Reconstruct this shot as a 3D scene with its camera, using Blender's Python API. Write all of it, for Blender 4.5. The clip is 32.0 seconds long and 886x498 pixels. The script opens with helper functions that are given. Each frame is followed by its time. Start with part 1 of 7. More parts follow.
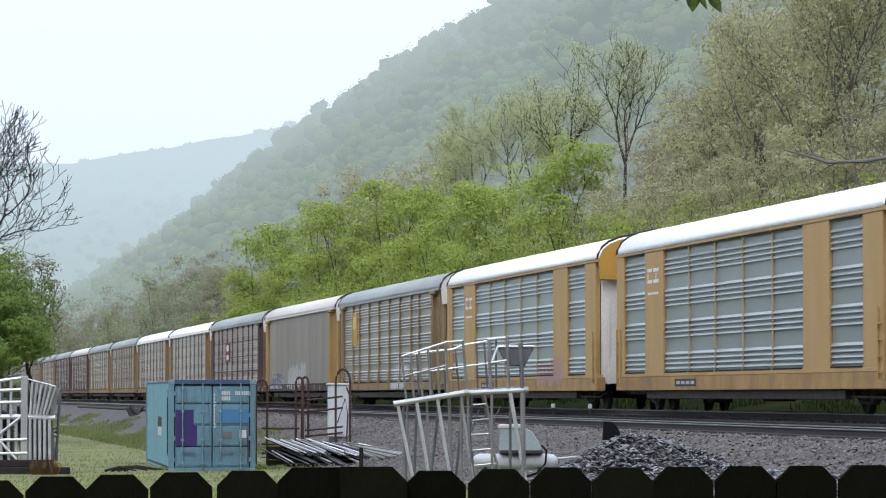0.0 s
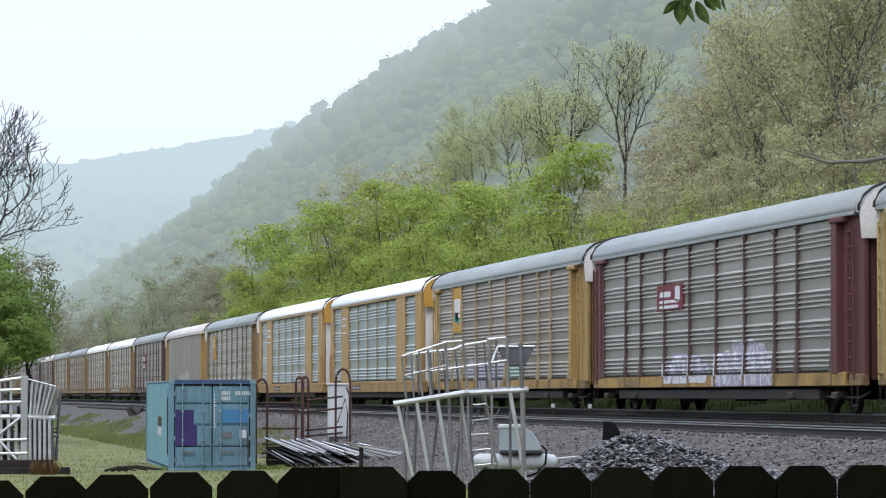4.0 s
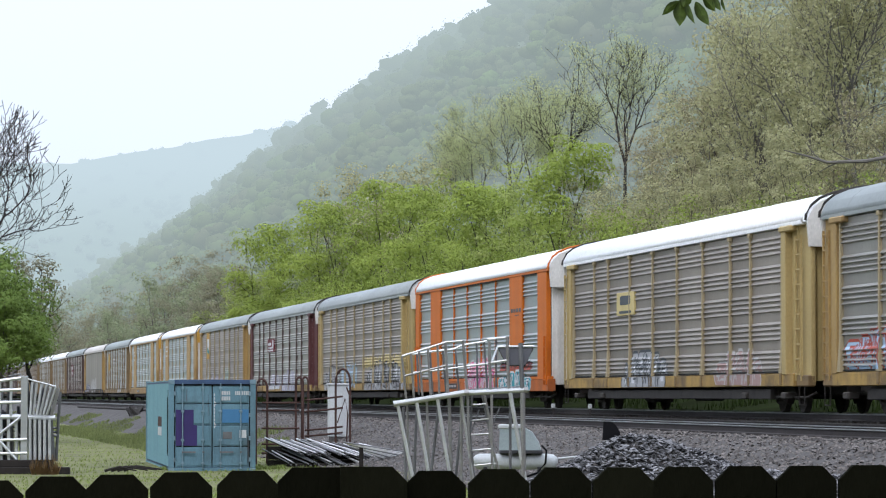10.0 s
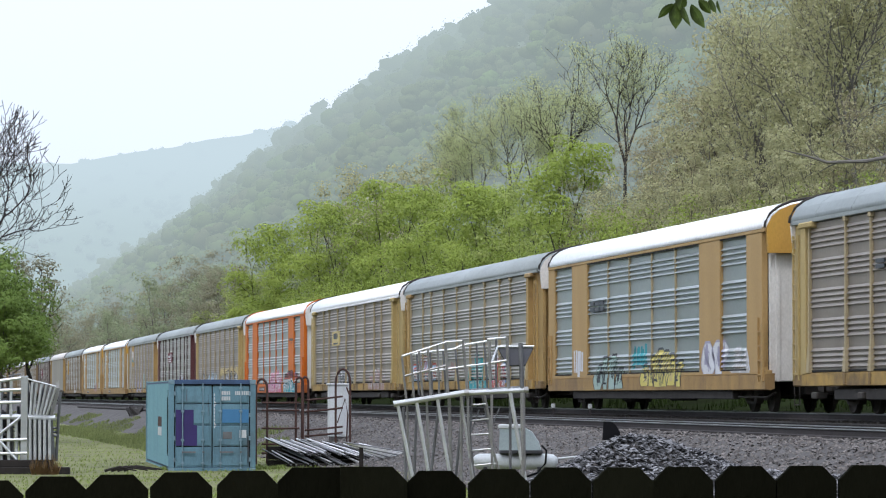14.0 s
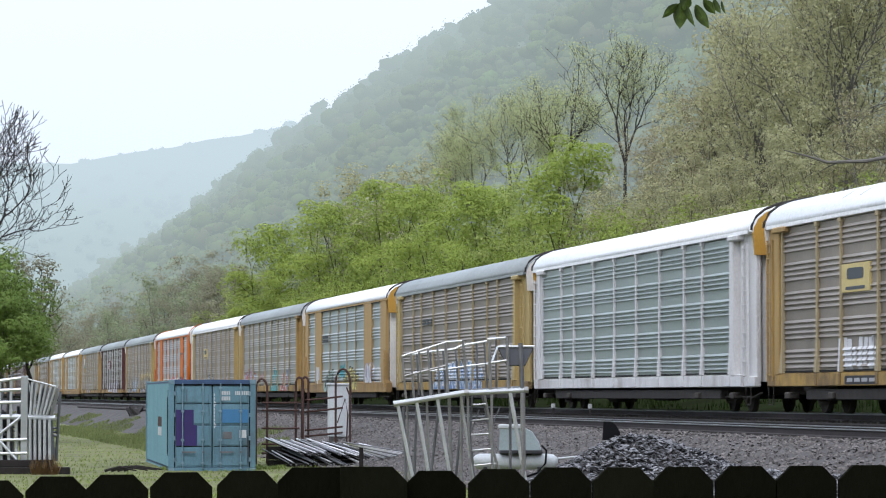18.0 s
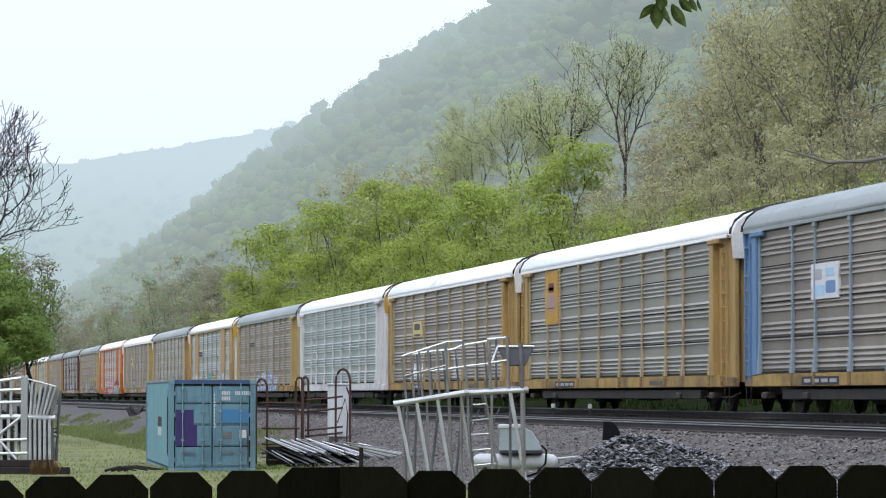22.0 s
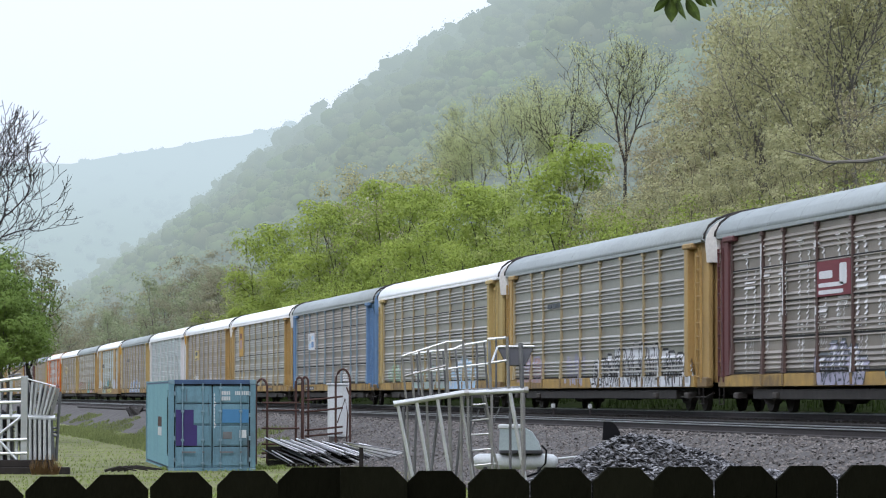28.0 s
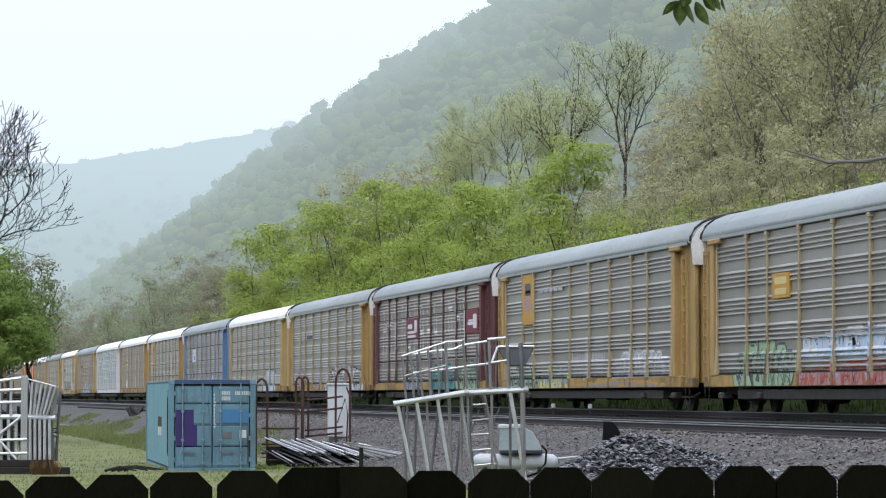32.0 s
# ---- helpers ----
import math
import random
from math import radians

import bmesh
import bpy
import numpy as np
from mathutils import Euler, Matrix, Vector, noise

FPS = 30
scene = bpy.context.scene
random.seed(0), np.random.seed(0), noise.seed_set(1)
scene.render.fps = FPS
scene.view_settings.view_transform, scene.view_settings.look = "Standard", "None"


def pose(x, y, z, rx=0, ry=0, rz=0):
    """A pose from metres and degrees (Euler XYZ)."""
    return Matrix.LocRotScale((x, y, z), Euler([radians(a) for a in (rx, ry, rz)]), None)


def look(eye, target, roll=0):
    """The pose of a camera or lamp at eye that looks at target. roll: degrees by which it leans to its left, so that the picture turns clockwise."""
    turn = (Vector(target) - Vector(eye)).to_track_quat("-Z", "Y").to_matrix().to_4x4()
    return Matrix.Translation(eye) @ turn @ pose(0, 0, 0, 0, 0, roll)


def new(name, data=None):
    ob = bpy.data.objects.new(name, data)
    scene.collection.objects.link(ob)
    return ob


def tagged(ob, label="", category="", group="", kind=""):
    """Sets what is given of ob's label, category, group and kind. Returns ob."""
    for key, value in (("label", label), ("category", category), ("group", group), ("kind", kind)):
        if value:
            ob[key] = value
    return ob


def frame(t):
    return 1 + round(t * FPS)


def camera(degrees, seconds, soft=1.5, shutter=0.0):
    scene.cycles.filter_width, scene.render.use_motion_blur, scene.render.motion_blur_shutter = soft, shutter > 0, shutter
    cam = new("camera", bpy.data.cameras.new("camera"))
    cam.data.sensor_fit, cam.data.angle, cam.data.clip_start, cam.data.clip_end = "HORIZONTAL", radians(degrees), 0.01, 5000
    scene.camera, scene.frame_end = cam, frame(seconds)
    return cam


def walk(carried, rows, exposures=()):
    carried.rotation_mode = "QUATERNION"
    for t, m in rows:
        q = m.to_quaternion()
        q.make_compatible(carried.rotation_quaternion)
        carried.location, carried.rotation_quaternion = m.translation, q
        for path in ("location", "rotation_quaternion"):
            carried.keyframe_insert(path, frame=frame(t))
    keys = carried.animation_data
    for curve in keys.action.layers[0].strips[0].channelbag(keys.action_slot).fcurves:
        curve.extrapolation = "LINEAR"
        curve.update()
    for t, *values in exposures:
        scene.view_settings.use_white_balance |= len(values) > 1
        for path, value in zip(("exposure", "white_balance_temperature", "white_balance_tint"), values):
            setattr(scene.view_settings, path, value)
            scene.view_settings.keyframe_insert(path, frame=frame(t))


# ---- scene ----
# World: the railway runs along +Y, x is the distance from the camera's line, z up; eye 2.1 m over the yard's grass.
TURN = 10.14
EYE = Vector((0.0, 0.0, 2.1))
RAIL = 1.45
RAIL_FAR = 1.67
TRACK = 23.68
SIDE_TRACK = 19.6

cam = camera(15.53, 32.0, soft=1.12, shutter=0.12)
HELD = pose(0.0, 0.0, 2.1, 90 + 2.58, 0, -TURN)
walk(cam, [(0.0, HELD), (32.0, HELD)], [(0.0, 0.0, 6180, 15.0), (32.0, 0.0, 6180, 15.0)])

# ---- light: a bright overcast sky with a weak wide sun ----
world = bpy.data.worlds.new("overcast_sky")
scene.world = world
world.use_nodes = True
wn, wl = world.node_tree.nodes, world.node_tree.links
wn.clear()
sky = wn.new("ShaderNodeTexSky")
sky.sky_type = "NISHITA"
sky.sun_disc = False
sky.sun_elevation = radians(52)
sky.sun_rotation = radians(215)
sky.air_density, sky.dust_density, sky.ozone_density = 1.0, 4.0, 1.0
dim = wn.new("ShaderNodeVectorMath")
dim.operation = "SCALE"
dim.inputs["Scale"].default_value = 0.10
cloud = wn.new("ShaderNodeMix")
cloud.data_type = "RGBA"
cloud.inputs["Factor"].default_value = 0.82
cloud.inputs["B"].default_value = (0.905, 1.01, 1.105, 1)
back = wn.new("ShaderNodeBackground")
back.inputs["Strength"].default_value = 1.80
wout = wn.new("ShaderNodeOutputWorld")
wl.new(sky.outputs[0], dim.inputs[0])
wl.new(dim.outputs[0], cloud.inputs["A"])
# an overcast sky is brighter overhead than at the horizon
aim = wn.new("ShaderNodeTexCoord")
aim_z = wn.new("ShaderNodeSeparateXYZ")
rise = wn.new("ShaderNodeMapRange")
rise.inputs["From Min"].default_value, rise.inputs["From Max"].default_value = 0.0, 1.0
rise.inputs["To Min"].default_value, rise.inputs["To Max"].default_value = 0.58, 1.32
overhead = wn.new("ShaderNodeVectorMath")
overhead.operation = "SCALE"
wl.new(aim.outputs["Generated"], aim_z.inputs[0])
wl.new(aim_z.outputs["Z"], rise.inputs["Value"])
wl.new(cloud.outputs["Result"], overhead.inputs[0])
wl.new(rise.outputs[0], overhead.inputs["Scale"])
wl.new(overhead.outputs[0], back.inputs["Color"])
wl.new(back.outputs[0], wout.inputs["Surface"])

sun_data = bpy.data.lights.new("sun", "SUN")
sun_data.energy, sun_data.angle, sun_data.color = 0.7, radians(25), (1.0, 0.96, 0.9)
sun = new("sun", sun_data)
sun.matrix_world = look((-60, -80, 120), (0, 0, 0))


# ---- materials ----
def mat(name, base, rough=0.8, metal=0.0, dark=None, spread=0.5, scale=3.0, fine=40.0, bump=0.2, streak=0.0, seep=None,
        per_piece=0.0, leafy=0.0, coords="Object", gloss=0.3):
    """A surface in two tones of noise: base and dark; streak stretches it downwards, seep is a dirt colour run in large patches."""
    m = bpy.data.materials.new(name)
    m.use_nodes = True
    n, l = m.node_tree.nodes, m.node_tree.links
    n.clear()
    out = n.new("ShaderNodeOutputMaterial")
    b = n.new("ShaderNodeBsdfPrincipled")
    b.inputs["Roughness"].default_value = rough
    b.inputs["Metallic"].default_value = metal
    b.inputs["Specular IOR Level"].default_value = gloss
    tc = n.new("ShaderNodeTexCoord")
    mp = n.new("ShaderNodeMapping")
    mp.inputs["Scale"].default_value = (1, 1, 1 - 0.9 * streak)
    l.new(tc.outputs[coords], mp.inputs["Vector"])
    big = n.new("ShaderNodeTexNoise")
    big.inputs["Scale"].default_value = scale
    big.inputs["Detail"].default_value = 5
    small = n.new("ShaderNodeTexNoise")
    small.inputs["Scale"].default_value = fine
    small.inputs["Detail"].default_value = 3
    l.new(mp.outputs[0], big.inputs["Vector"])
    l.new(mp.outputs[0], small.inputs["Vector"])
    dark = dark or tuple(c * 0.6 for c in base)
    ramp = n.new("ShaderNodeMapRange")
    ramp.inputs["From Min"].default_value = 0.5 - 0.25
    ramp.inputs["From Max"].default_value = 0.5 + 0.25
    ramp.inputs["To Max"].default_value = spread
    mixer = n.new("ShaderNodeMix")
    mixer.data_type = "RGBA"
    mixer.inputs["A"].default_value = (*base, 1)
    mixer.inputs["B"].default_value = (*dark, 1)
    l.new(big.outputs["Fac"], ramp.inputs["Value"])
    l.new(ramp.outputs[0], mixer.inputs["Factor"])
    colour = mixer.outputs["Result"]
    grain = n.new("ShaderNodeMix")
    grain.data_type = "RGBA"
    grain.blend_type = "MULTIPLY"
    grain.inputs["Factor"].default_value = 0.35
    l.new(colour, grain.inputs["A"])
    l.new(small.outputs["Fac"], grain.inputs["B"])
    gain = n.new("ShaderNodeVectorMath")
    gain.operation = "SCALE"
    gain.inputs["Scale"].default_value = 1.2
    l.new(grain.outputs["Result"], gain.inputs[0])
    colour = gain.outputs[0]
    if seep:
        patch = n.new("ShaderNodeTexNoise")
        patch.inputs["Scale"].default_value = scale * 0.45
        patch.inputs["Detail"].default_value = 8
        patch.inputs["Roughness"].default_value = 0.7
        l.new(mp.outputs[0], patch.inputs["Vector"])
        cut = n.new("ShaderNodeMapRange")
        cut.inputs["From Min"].default_value = 0.5
        cut.inputs["From Max"].default_value = 0.72
        l.new(patch.outputs["Fac"], cut.inputs["Value"])
        run = n.new("ShaderNodeMix")
        run.data_type = "RGBA"
        l.new(cut.outputs[0], run.inputs["Factor"])
        l.new(colour, run.inputs["A"])
        run.inputs["B"].default_value = (*seep, 1)
        colour = run.outputs["Result"]
    if per_piece:
        info = n.new("ShaderNodeObjectInfo" if per_piece > 0 else "ShaderNodeNewGeometry")
        pick = n.new("ShaderNodeMapRange")
        pick.inputs["To Min"].default_value = 1 - abs(per_piece)
        pick.inputs["To Max"].default_value = 1 + abs(per_piece)
        l.new(info.outputs["Random" if per_piece > 0 else "Random Per Island"], pick.inputs["Value"])
        shade = n.new("ShaderNodeVectorMath")
        shade.operation = "SCALE"
        l.new(colour, shade.inputs[0])
        l.new(pick.outputs[0], shade.inputs["Scale"])
        colour = shade.outputs[0]
    l.new(colour, b.inputs["Base Color"])
    if bump:
        bp = n.new("ShaderNodeBump")
        bp.inputs["Strength"].default_value = bump
        bp.inputs["Distance"].default_value = 0.02
        l.new(small.outputs["Fac"], bp.inputs["Height"])
        l.new(bp.outputs[0], b.inputs["Normal"])
    surface = b.outputs[0]
    if leafy:
        tr = n.new("ShaderNodeBsdfTranslucent")
        l.new(colour, tr.inputs["Color"])
        blend = n.new("ShaderNodeMixShader")
        blend.inputs[0].default_value = leafy
        l.new(surface, blend.inputs[1])
        l.new(tr.outputs[0], blend.inputs[2])
        surface = blend.outputs[0]
    l.new(surface, out.inputs["Surface"])
    return m


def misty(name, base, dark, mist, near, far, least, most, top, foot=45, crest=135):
    """A far wooded slope as backdrop: mist is painted on as a glow that grows with distance along the valley and with
    height.
    """
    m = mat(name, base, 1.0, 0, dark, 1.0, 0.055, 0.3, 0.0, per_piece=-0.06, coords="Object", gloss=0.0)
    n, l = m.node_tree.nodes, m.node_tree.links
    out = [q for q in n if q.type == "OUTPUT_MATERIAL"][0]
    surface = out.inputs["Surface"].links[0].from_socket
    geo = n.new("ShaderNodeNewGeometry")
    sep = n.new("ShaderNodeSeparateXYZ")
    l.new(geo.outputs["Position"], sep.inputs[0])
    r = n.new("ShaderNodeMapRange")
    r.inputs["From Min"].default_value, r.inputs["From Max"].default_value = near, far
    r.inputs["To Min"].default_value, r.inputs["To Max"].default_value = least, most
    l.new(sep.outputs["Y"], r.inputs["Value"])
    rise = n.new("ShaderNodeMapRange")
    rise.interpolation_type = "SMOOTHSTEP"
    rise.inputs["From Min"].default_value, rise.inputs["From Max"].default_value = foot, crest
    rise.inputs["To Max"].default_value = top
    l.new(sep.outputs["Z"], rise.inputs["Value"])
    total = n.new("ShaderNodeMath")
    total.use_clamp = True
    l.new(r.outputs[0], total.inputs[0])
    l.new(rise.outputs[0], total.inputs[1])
    # the painted mist: a flat pale emission laid over the woods
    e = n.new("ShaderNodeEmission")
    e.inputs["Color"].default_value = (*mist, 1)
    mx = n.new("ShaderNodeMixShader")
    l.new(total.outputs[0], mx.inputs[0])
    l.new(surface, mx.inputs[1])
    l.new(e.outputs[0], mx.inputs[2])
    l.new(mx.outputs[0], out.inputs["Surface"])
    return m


GRASS = mat("grass_turf", (0.185, 0.20, 0.065), 0.95, 0, (0.09, 0.085, 0.045), 1.0, 0.5, 6, 0.5, coords="Object")
BALLAST = mat("ballast_stone", (0.128, 0.119, 0.115), 0.95, 0, (0.046, 0.043, 0.042), 0.8, 1.2, 16, 1.0, gloss=0.08)
DARK_BED = mat("dark_ballast", (0.045, 0.042, 0.040), 0.9, 0, (0.022, 0.020, 0.019), 0.8, 1.2, 22, 0.8, gloss=0.05)
STONE = mat("crushed_stone", (0.20, 0.195, 0.20), 0.7, 0, (0.06, 0.06, 0.065), 0.95, 9, 60, 0.4, per_piece=-0.92)
BALLAST_STONE = mat("ballast_lump", (0.165, 0.149, 0.14), 0.9, 0, (0.096, 0.082, 0.074), 0.7, 0.6, 30, 0.4, per_piece=-0.5)
STEEL = mat("worn_rail_steel", (0.34, 0.34, 0.35), 0.35, 0.8, (0.2, 0.18, 0.17), 0.5, 2, 30, 0.1)
RUSTY_STEEL = mat("rusty_rail_side", (0.05, 0.043, 0.042), 0.85, 0.1, (0.03, 0.025, 0.025), 0.6, 3, 40, 0.3)
TIE = mat("creosoted_tie", (0.036, 0.032, 0.029), 0.9, 0, (0.016, 0.015, 0.014), 0.6, 3, 30, 0.5, per_piece=0.3, gloss=0.08)
# dark wood taken near black: the boards' backlit shade is in the colour
FENCE = mat("weathered_backlit_fence_wood", (0.009, 0.009, 0.005), 0.95, 0, (0.004, 0.004, 0.003), 0.8, 3, 60, 0.5, streak=0.8,
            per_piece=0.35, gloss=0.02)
WALL = mat("dark_shading_wall", (0.08, 0.075, 0.07), 0.9, 0, (0.05, 0.05, 0.045), 0.5, 1, 20, 0.2)
BARK = mat("grey_bark", (0.13, 0.115, 0.10), 0.95, 0, (0.07, 0.06, 0.05), 0.7, 2, 20, 0.6)
DARK_BARK = mat("dark_wet_bark", (0.07, 0.06, 0.052), 0.95, 0, (0.04, 0.033, 0.03), 0.7, 2, 20, 0.6)
BLACK_BARK = mat("black_wet_bark", (0.032, 0.028, 0.027), 0.95, 0, (0.02, 0.018, 0.017), 0.7, 2, 20, 0.6)
# darker copy of the bark: shade within leafy crowns put into the colour
SHADE_BARK = mat("shade_dark_bark", (0.065, 0.065, 0.045), 0.95, 0, (0.025, 0.024, 0.018), 0.7, 2, 20, 0.6)
PALE_BARK = mat("pale_bark", (0.19, 0.175, 0.155), 0.95, 0, (0.08, 0.075, 0.065), 0.7, 2, 20, 0.6)
# very dark: the shade seen under the train is put into this colour
SOIL = mat("shade_dark_undergrowth_floor", (0.022, 0.03, 0.012), 0.95, 0, (0.012, 0.013, 0.008), 0.8, 0.4, 5, 0.5, gloss=0.0)


def leaf_mat(name, base, dark):
    return mat(name, base, 0.6, 0, dark, 0.9, 0.25, 3, 0.0, per_piece=-0.10, leafy=0.42, gloss=0.15)


LEAF_BRIGHT = leaf_mat("bright_spring_leaf", (0.36, 0.43, 0.09), (0.24, 0.31, 0.065))
LEAF_LIGHT = leaf_mat("light_spring_leaf", (0.41, 0.46, 0.145), (0.29, 0.35, 0.11))
LEAF_OLIVE = leaf_mat("olive_bud_leaf", (0.47, 0.46, 0.25), (0.35, 0.335, 0.185))
LEAF_DUSK = leaf_mat("greyish_brown_bud_leaf", (0.33, 0.315, 0.205), (0.25, 0.235, 0.155))
LEAF_BROWN = leaf_mat("brownish_bud_leaf", (0.385, 0.345, 0.20), (0.28, 0.25, 0.15))
LEAF_PALE = leaf_mat("pale_bud_leaf", (0.52, 0.56, 0.29), (0.42, 0.44, 0.23))
LEAF_NEAR = mat("dark_overhanging_leaf", (0.10, 0.15, 0.025), 0.5, 0, (0.02, 0.03, 0.009), 1.0, 60, 400, 0.0, per_piece=-0.4, leafy=0.25, gloss=0.12)
# paler and greyer than the nearer leaves: distance haze put into the colour
LEAF_FAR = leaf_mat("hazy_olive_leaf", (0.33, 0.37, 0.21), (0.25, 0.28, 0.165))
LEAF_YARD = leaf_mat("yard_tree_leaf", (0.24, 0.335, 0.08), (0.135, 0.195, 0.05))
LEAF_DARK = leaf_mat("dense_dark_leaf", (0.05, 0.085, 0.025), (0.03, 0.05, 0.018))
HILL_WOODS = misty("mist_glow_bluff_woods", (0.125, 0.19, 0.045), (0.105, 0.09, 0.055), (0.462, 0.56, 0.535), 250, 2600, 0.52, 0.68, 0.43)
FAR_WOODS = misty("mist_glow_far_woods", (0.12, 0.16, 0.10), (0.10, 0.13, 0.09), (0.61, 0.745, 0.765), 1500, 4200, 0.64, 0.72, 0.26, 120, 300)


# ---- mesh helpers ----
class Shape:
    """Collects corners and faces for one mesh."""

    def __init__(self):
        self.v, self.f = [], []

    def add(self, verts, faces):
        k = len(self.v)
        self.v += [tuple(p) for p in verts]
        self.f += [tuple(i + k for i in q) for q in faces]
        return self

    def box(self, x0, x1, y0, y1, z0, z1, c=0.0):
        """A box; c cuts its upright edges and its top and bottom rims."""
        if c <= 0:
            v = [(x, y, z) for z in (z0, z1) for x, y in ((x0, y0), (x1, y0), (x1, y1), (x0, y1))]
            return self.add(v, [(3, 2, 1, 0), (4, 5, 6, 7), (0, 1, 5, 4), (1, 2, 6, 5), (2, 3, 7, 6), (3, 0, 4, 7)])
        v = []
        for z, e in ((z0, c), (z0 + c, 0), (z1 - c, 0), (z1, c)):
            a0, a1, b0, b1 = x0 + e, x1 - e, y0 + e, y1 - e
            v += [(a0 + c, b0, z), (a1 - c, b0, z), (a1, b0 + c, z), (a1, b1 - c, z), (a1 - c, b1, z), (a0 + c, b1, z),
                  (a0, b1 - c, z), (a0, b0 + c, z)]
        f = [tuple(range(7, -1, -1)), tuple(range(24, 32))]
        for r in range(3):
            f += [(r * 8 + i, r * 8 + (i + 1) % 8, r * 8 + 8 + (i + 1) % 8, r * 8 + 8 + i) for i in range(8)]
        return self.add(v, f)

    def tube(self, path, r, n=8, cap=True):
        """A round bar along a path; r: one radius, or one for each point."""
        path = [Vector(p) for p in path]
        rs = r if isinstance(r, (list, tuple)) else [r] * len(path)
        rings = []
        for i, p in enumerate(path):
            way = (path[min(i + 1, len(path) - 1)] - path[max(i - 1, 0)]).normalized()
            side = way.cross(Vector((0, 0, 1)) if abs(way.z) < 0.9 else Vector((1, 0, 0))).normalized()
            up = side.cross(way)
            rings += [p + (side * math.cos(a) + up * math.sin(a)) * rs[i] for a in [2 * math.pi * j / n for j in range(n)]]
        f = []
        for i in range(len(path) - 1):
            f += [(i * n + j, i * n + (j + 1) % n, i * n + n + (j + 1) % n, i * n + n + j) for j in range(n)]
        if cap:
            f += [tuple(range(n - 1, -1, -1)), tuple(range(len(rings) - n, len(rings)))]
        return self.add(rings, f)

    def sweep(self, profile, y0, y1, closed=True):
        """A profile of (x, z) drawn out along y."""
        n = len(profile)
        v = [(x, y0, z) for x, z in profile] + [(x, y1, z) for x, z in profile]
        f = [(i, (i + 1) % n, n + (i + 1) % n, n + i) for i in range(n if closed else n - 1)]
        if closed:
            f += [tuple(range(n - 1, -1, -1)), tuple(range(n, 2 * n))]
        return self.add(v, f)

    def plate(self, outline, thick):
        """An outline of (y, z) as a flat plate facing -x, with its face at x = 0."""
        n = len(outline)
        v = [(0, y, z) for y, z in outline] + [(thick, y, z) for y, z in outline]
        f = [tuple(range(n)), tuple(range(2 * n - 1, n - 1, -1))]
        f += [(i, n + i, n + (i + 1) % n, (i + 1) % n) for i in range(n)]
        return self.add(v, f)

    def mesh(self, name, material, smooth=False, weld=0.0):
        me = bpy.data.meshes.new(name)
        me.from_pydata(self.v, [], self.f)
        me.materials.append(material)
        if smooth:
            me.polygons.foreach_set("use_smooth", [True] * len(me.polygons))
        me.validate()
        bm = bmesh.new()
        bm.from_mesh(me)
        if weld:
            bmesh.ops.remove_doubles(bm, verts=bm.verts, dist=weld)
        bmesh.ops.recalc_face_normals(bm, faces=bm.faces)
        bm.to_mesh(me)
        bm.free()
        return me


MADE = {}


def shared(key, material, build, smooth=False):
    """The mesh under that key and material, built once."""
    k = (key, material.name)
    if k not in MADE:
        MADE[k] = build().mesh(str(key[0]) if isinstance(key, tuple) else key, material, smooth)
    return MADE[k]


def part(name, data, material, parent, label="", at=None, smooth=False):
    """One mesh object under a thing or a part; data is a Shape or a mesh."""
    me = data.mesh(name, material, smooth) if isinstance(data, Shape) else data
    ob = new(name, me)
    ob.parent = parent
    if at is not None:
        ob.matrix_basis = at if isinstance(at, Matrix) else Matrix.Translation(at)
    if label:
        ob["label"] = label
    return ob


def thing(name, label, category, m=None, group="", kind=""):
    ob = new(name)
    ob.empty_display_size = 0.2
    if m is not None:
        ob.matrix_basis = m
    return tagged(ob, label, category, group, kind)


def alone(name, data, material, label, category, group="", kind="", m=None, smooth=False):
    ob = new(name, data.mesh(name, material, smooth) if isinstance(data, Shape) else data)
    if m is not None:
        ob.matrix_basis = m
    return tagged(ob, label, category, group, kind)


# ---- places by what the camera faces ----
def seen_at(across, ahead, up=0.0, turn=0.0):
    """A pose from metres across and ahead of the camera; turn: degrees more than square to its axis."""
    t = radians(TURN)
    return pose(across * math.cos(t) + ahead * math.sin(t), -across * math.sin(t) + ahead * math.cos(t), up, 0, 0, -TURN + turn)


# ---- the lie of the land across the valley: (distance from the camera's line, height) ----
ACROSS = [(-1500, 40), (-600, 5), (-200, 0.5), (-40, 0), (14.0, 0.0), (17.2, 0.9), (27.5, 0.95), (28.3, 1.62), (33, 2.4), (50, 4), (70, 12),
          (110, 44), (150, 82), (185, 112), (205, 121), (300, 124), (1500, 130)]


def land(x, y=0.0):
    if x > 60 and y > 900:
        return 4 + (land(x) - 4) * (1 - 0.09 * min(1, (y - 900) / 1100) - 0.08 * max(0, min(1, (y - 1450) / 500)) - 0.85 * max(0, min(1, (y - 2450) / 650)) + 0.03 * noise.noise((y * 0.006, 1.5, 0)))
    for (a, za), (b, zb) in zip(ACROSS, ACROSS[1:]):
        if x <= b:
            return za + (zb - za) * max(0, (x - a)) / (b - a)
    return ACROSS[-1][1]


def rough(x, y):
    """Small unevenness of the grass, none under the tracks."""
    if 13.5 < x < 28.5:
        return 0.0
    return 0.06 * noise.noise((x * 0.25, y * 0.25, 0)) + (0.0 if x < 60 else 5 * noise.noise((x * 0.012, y * 0.006, 3)))


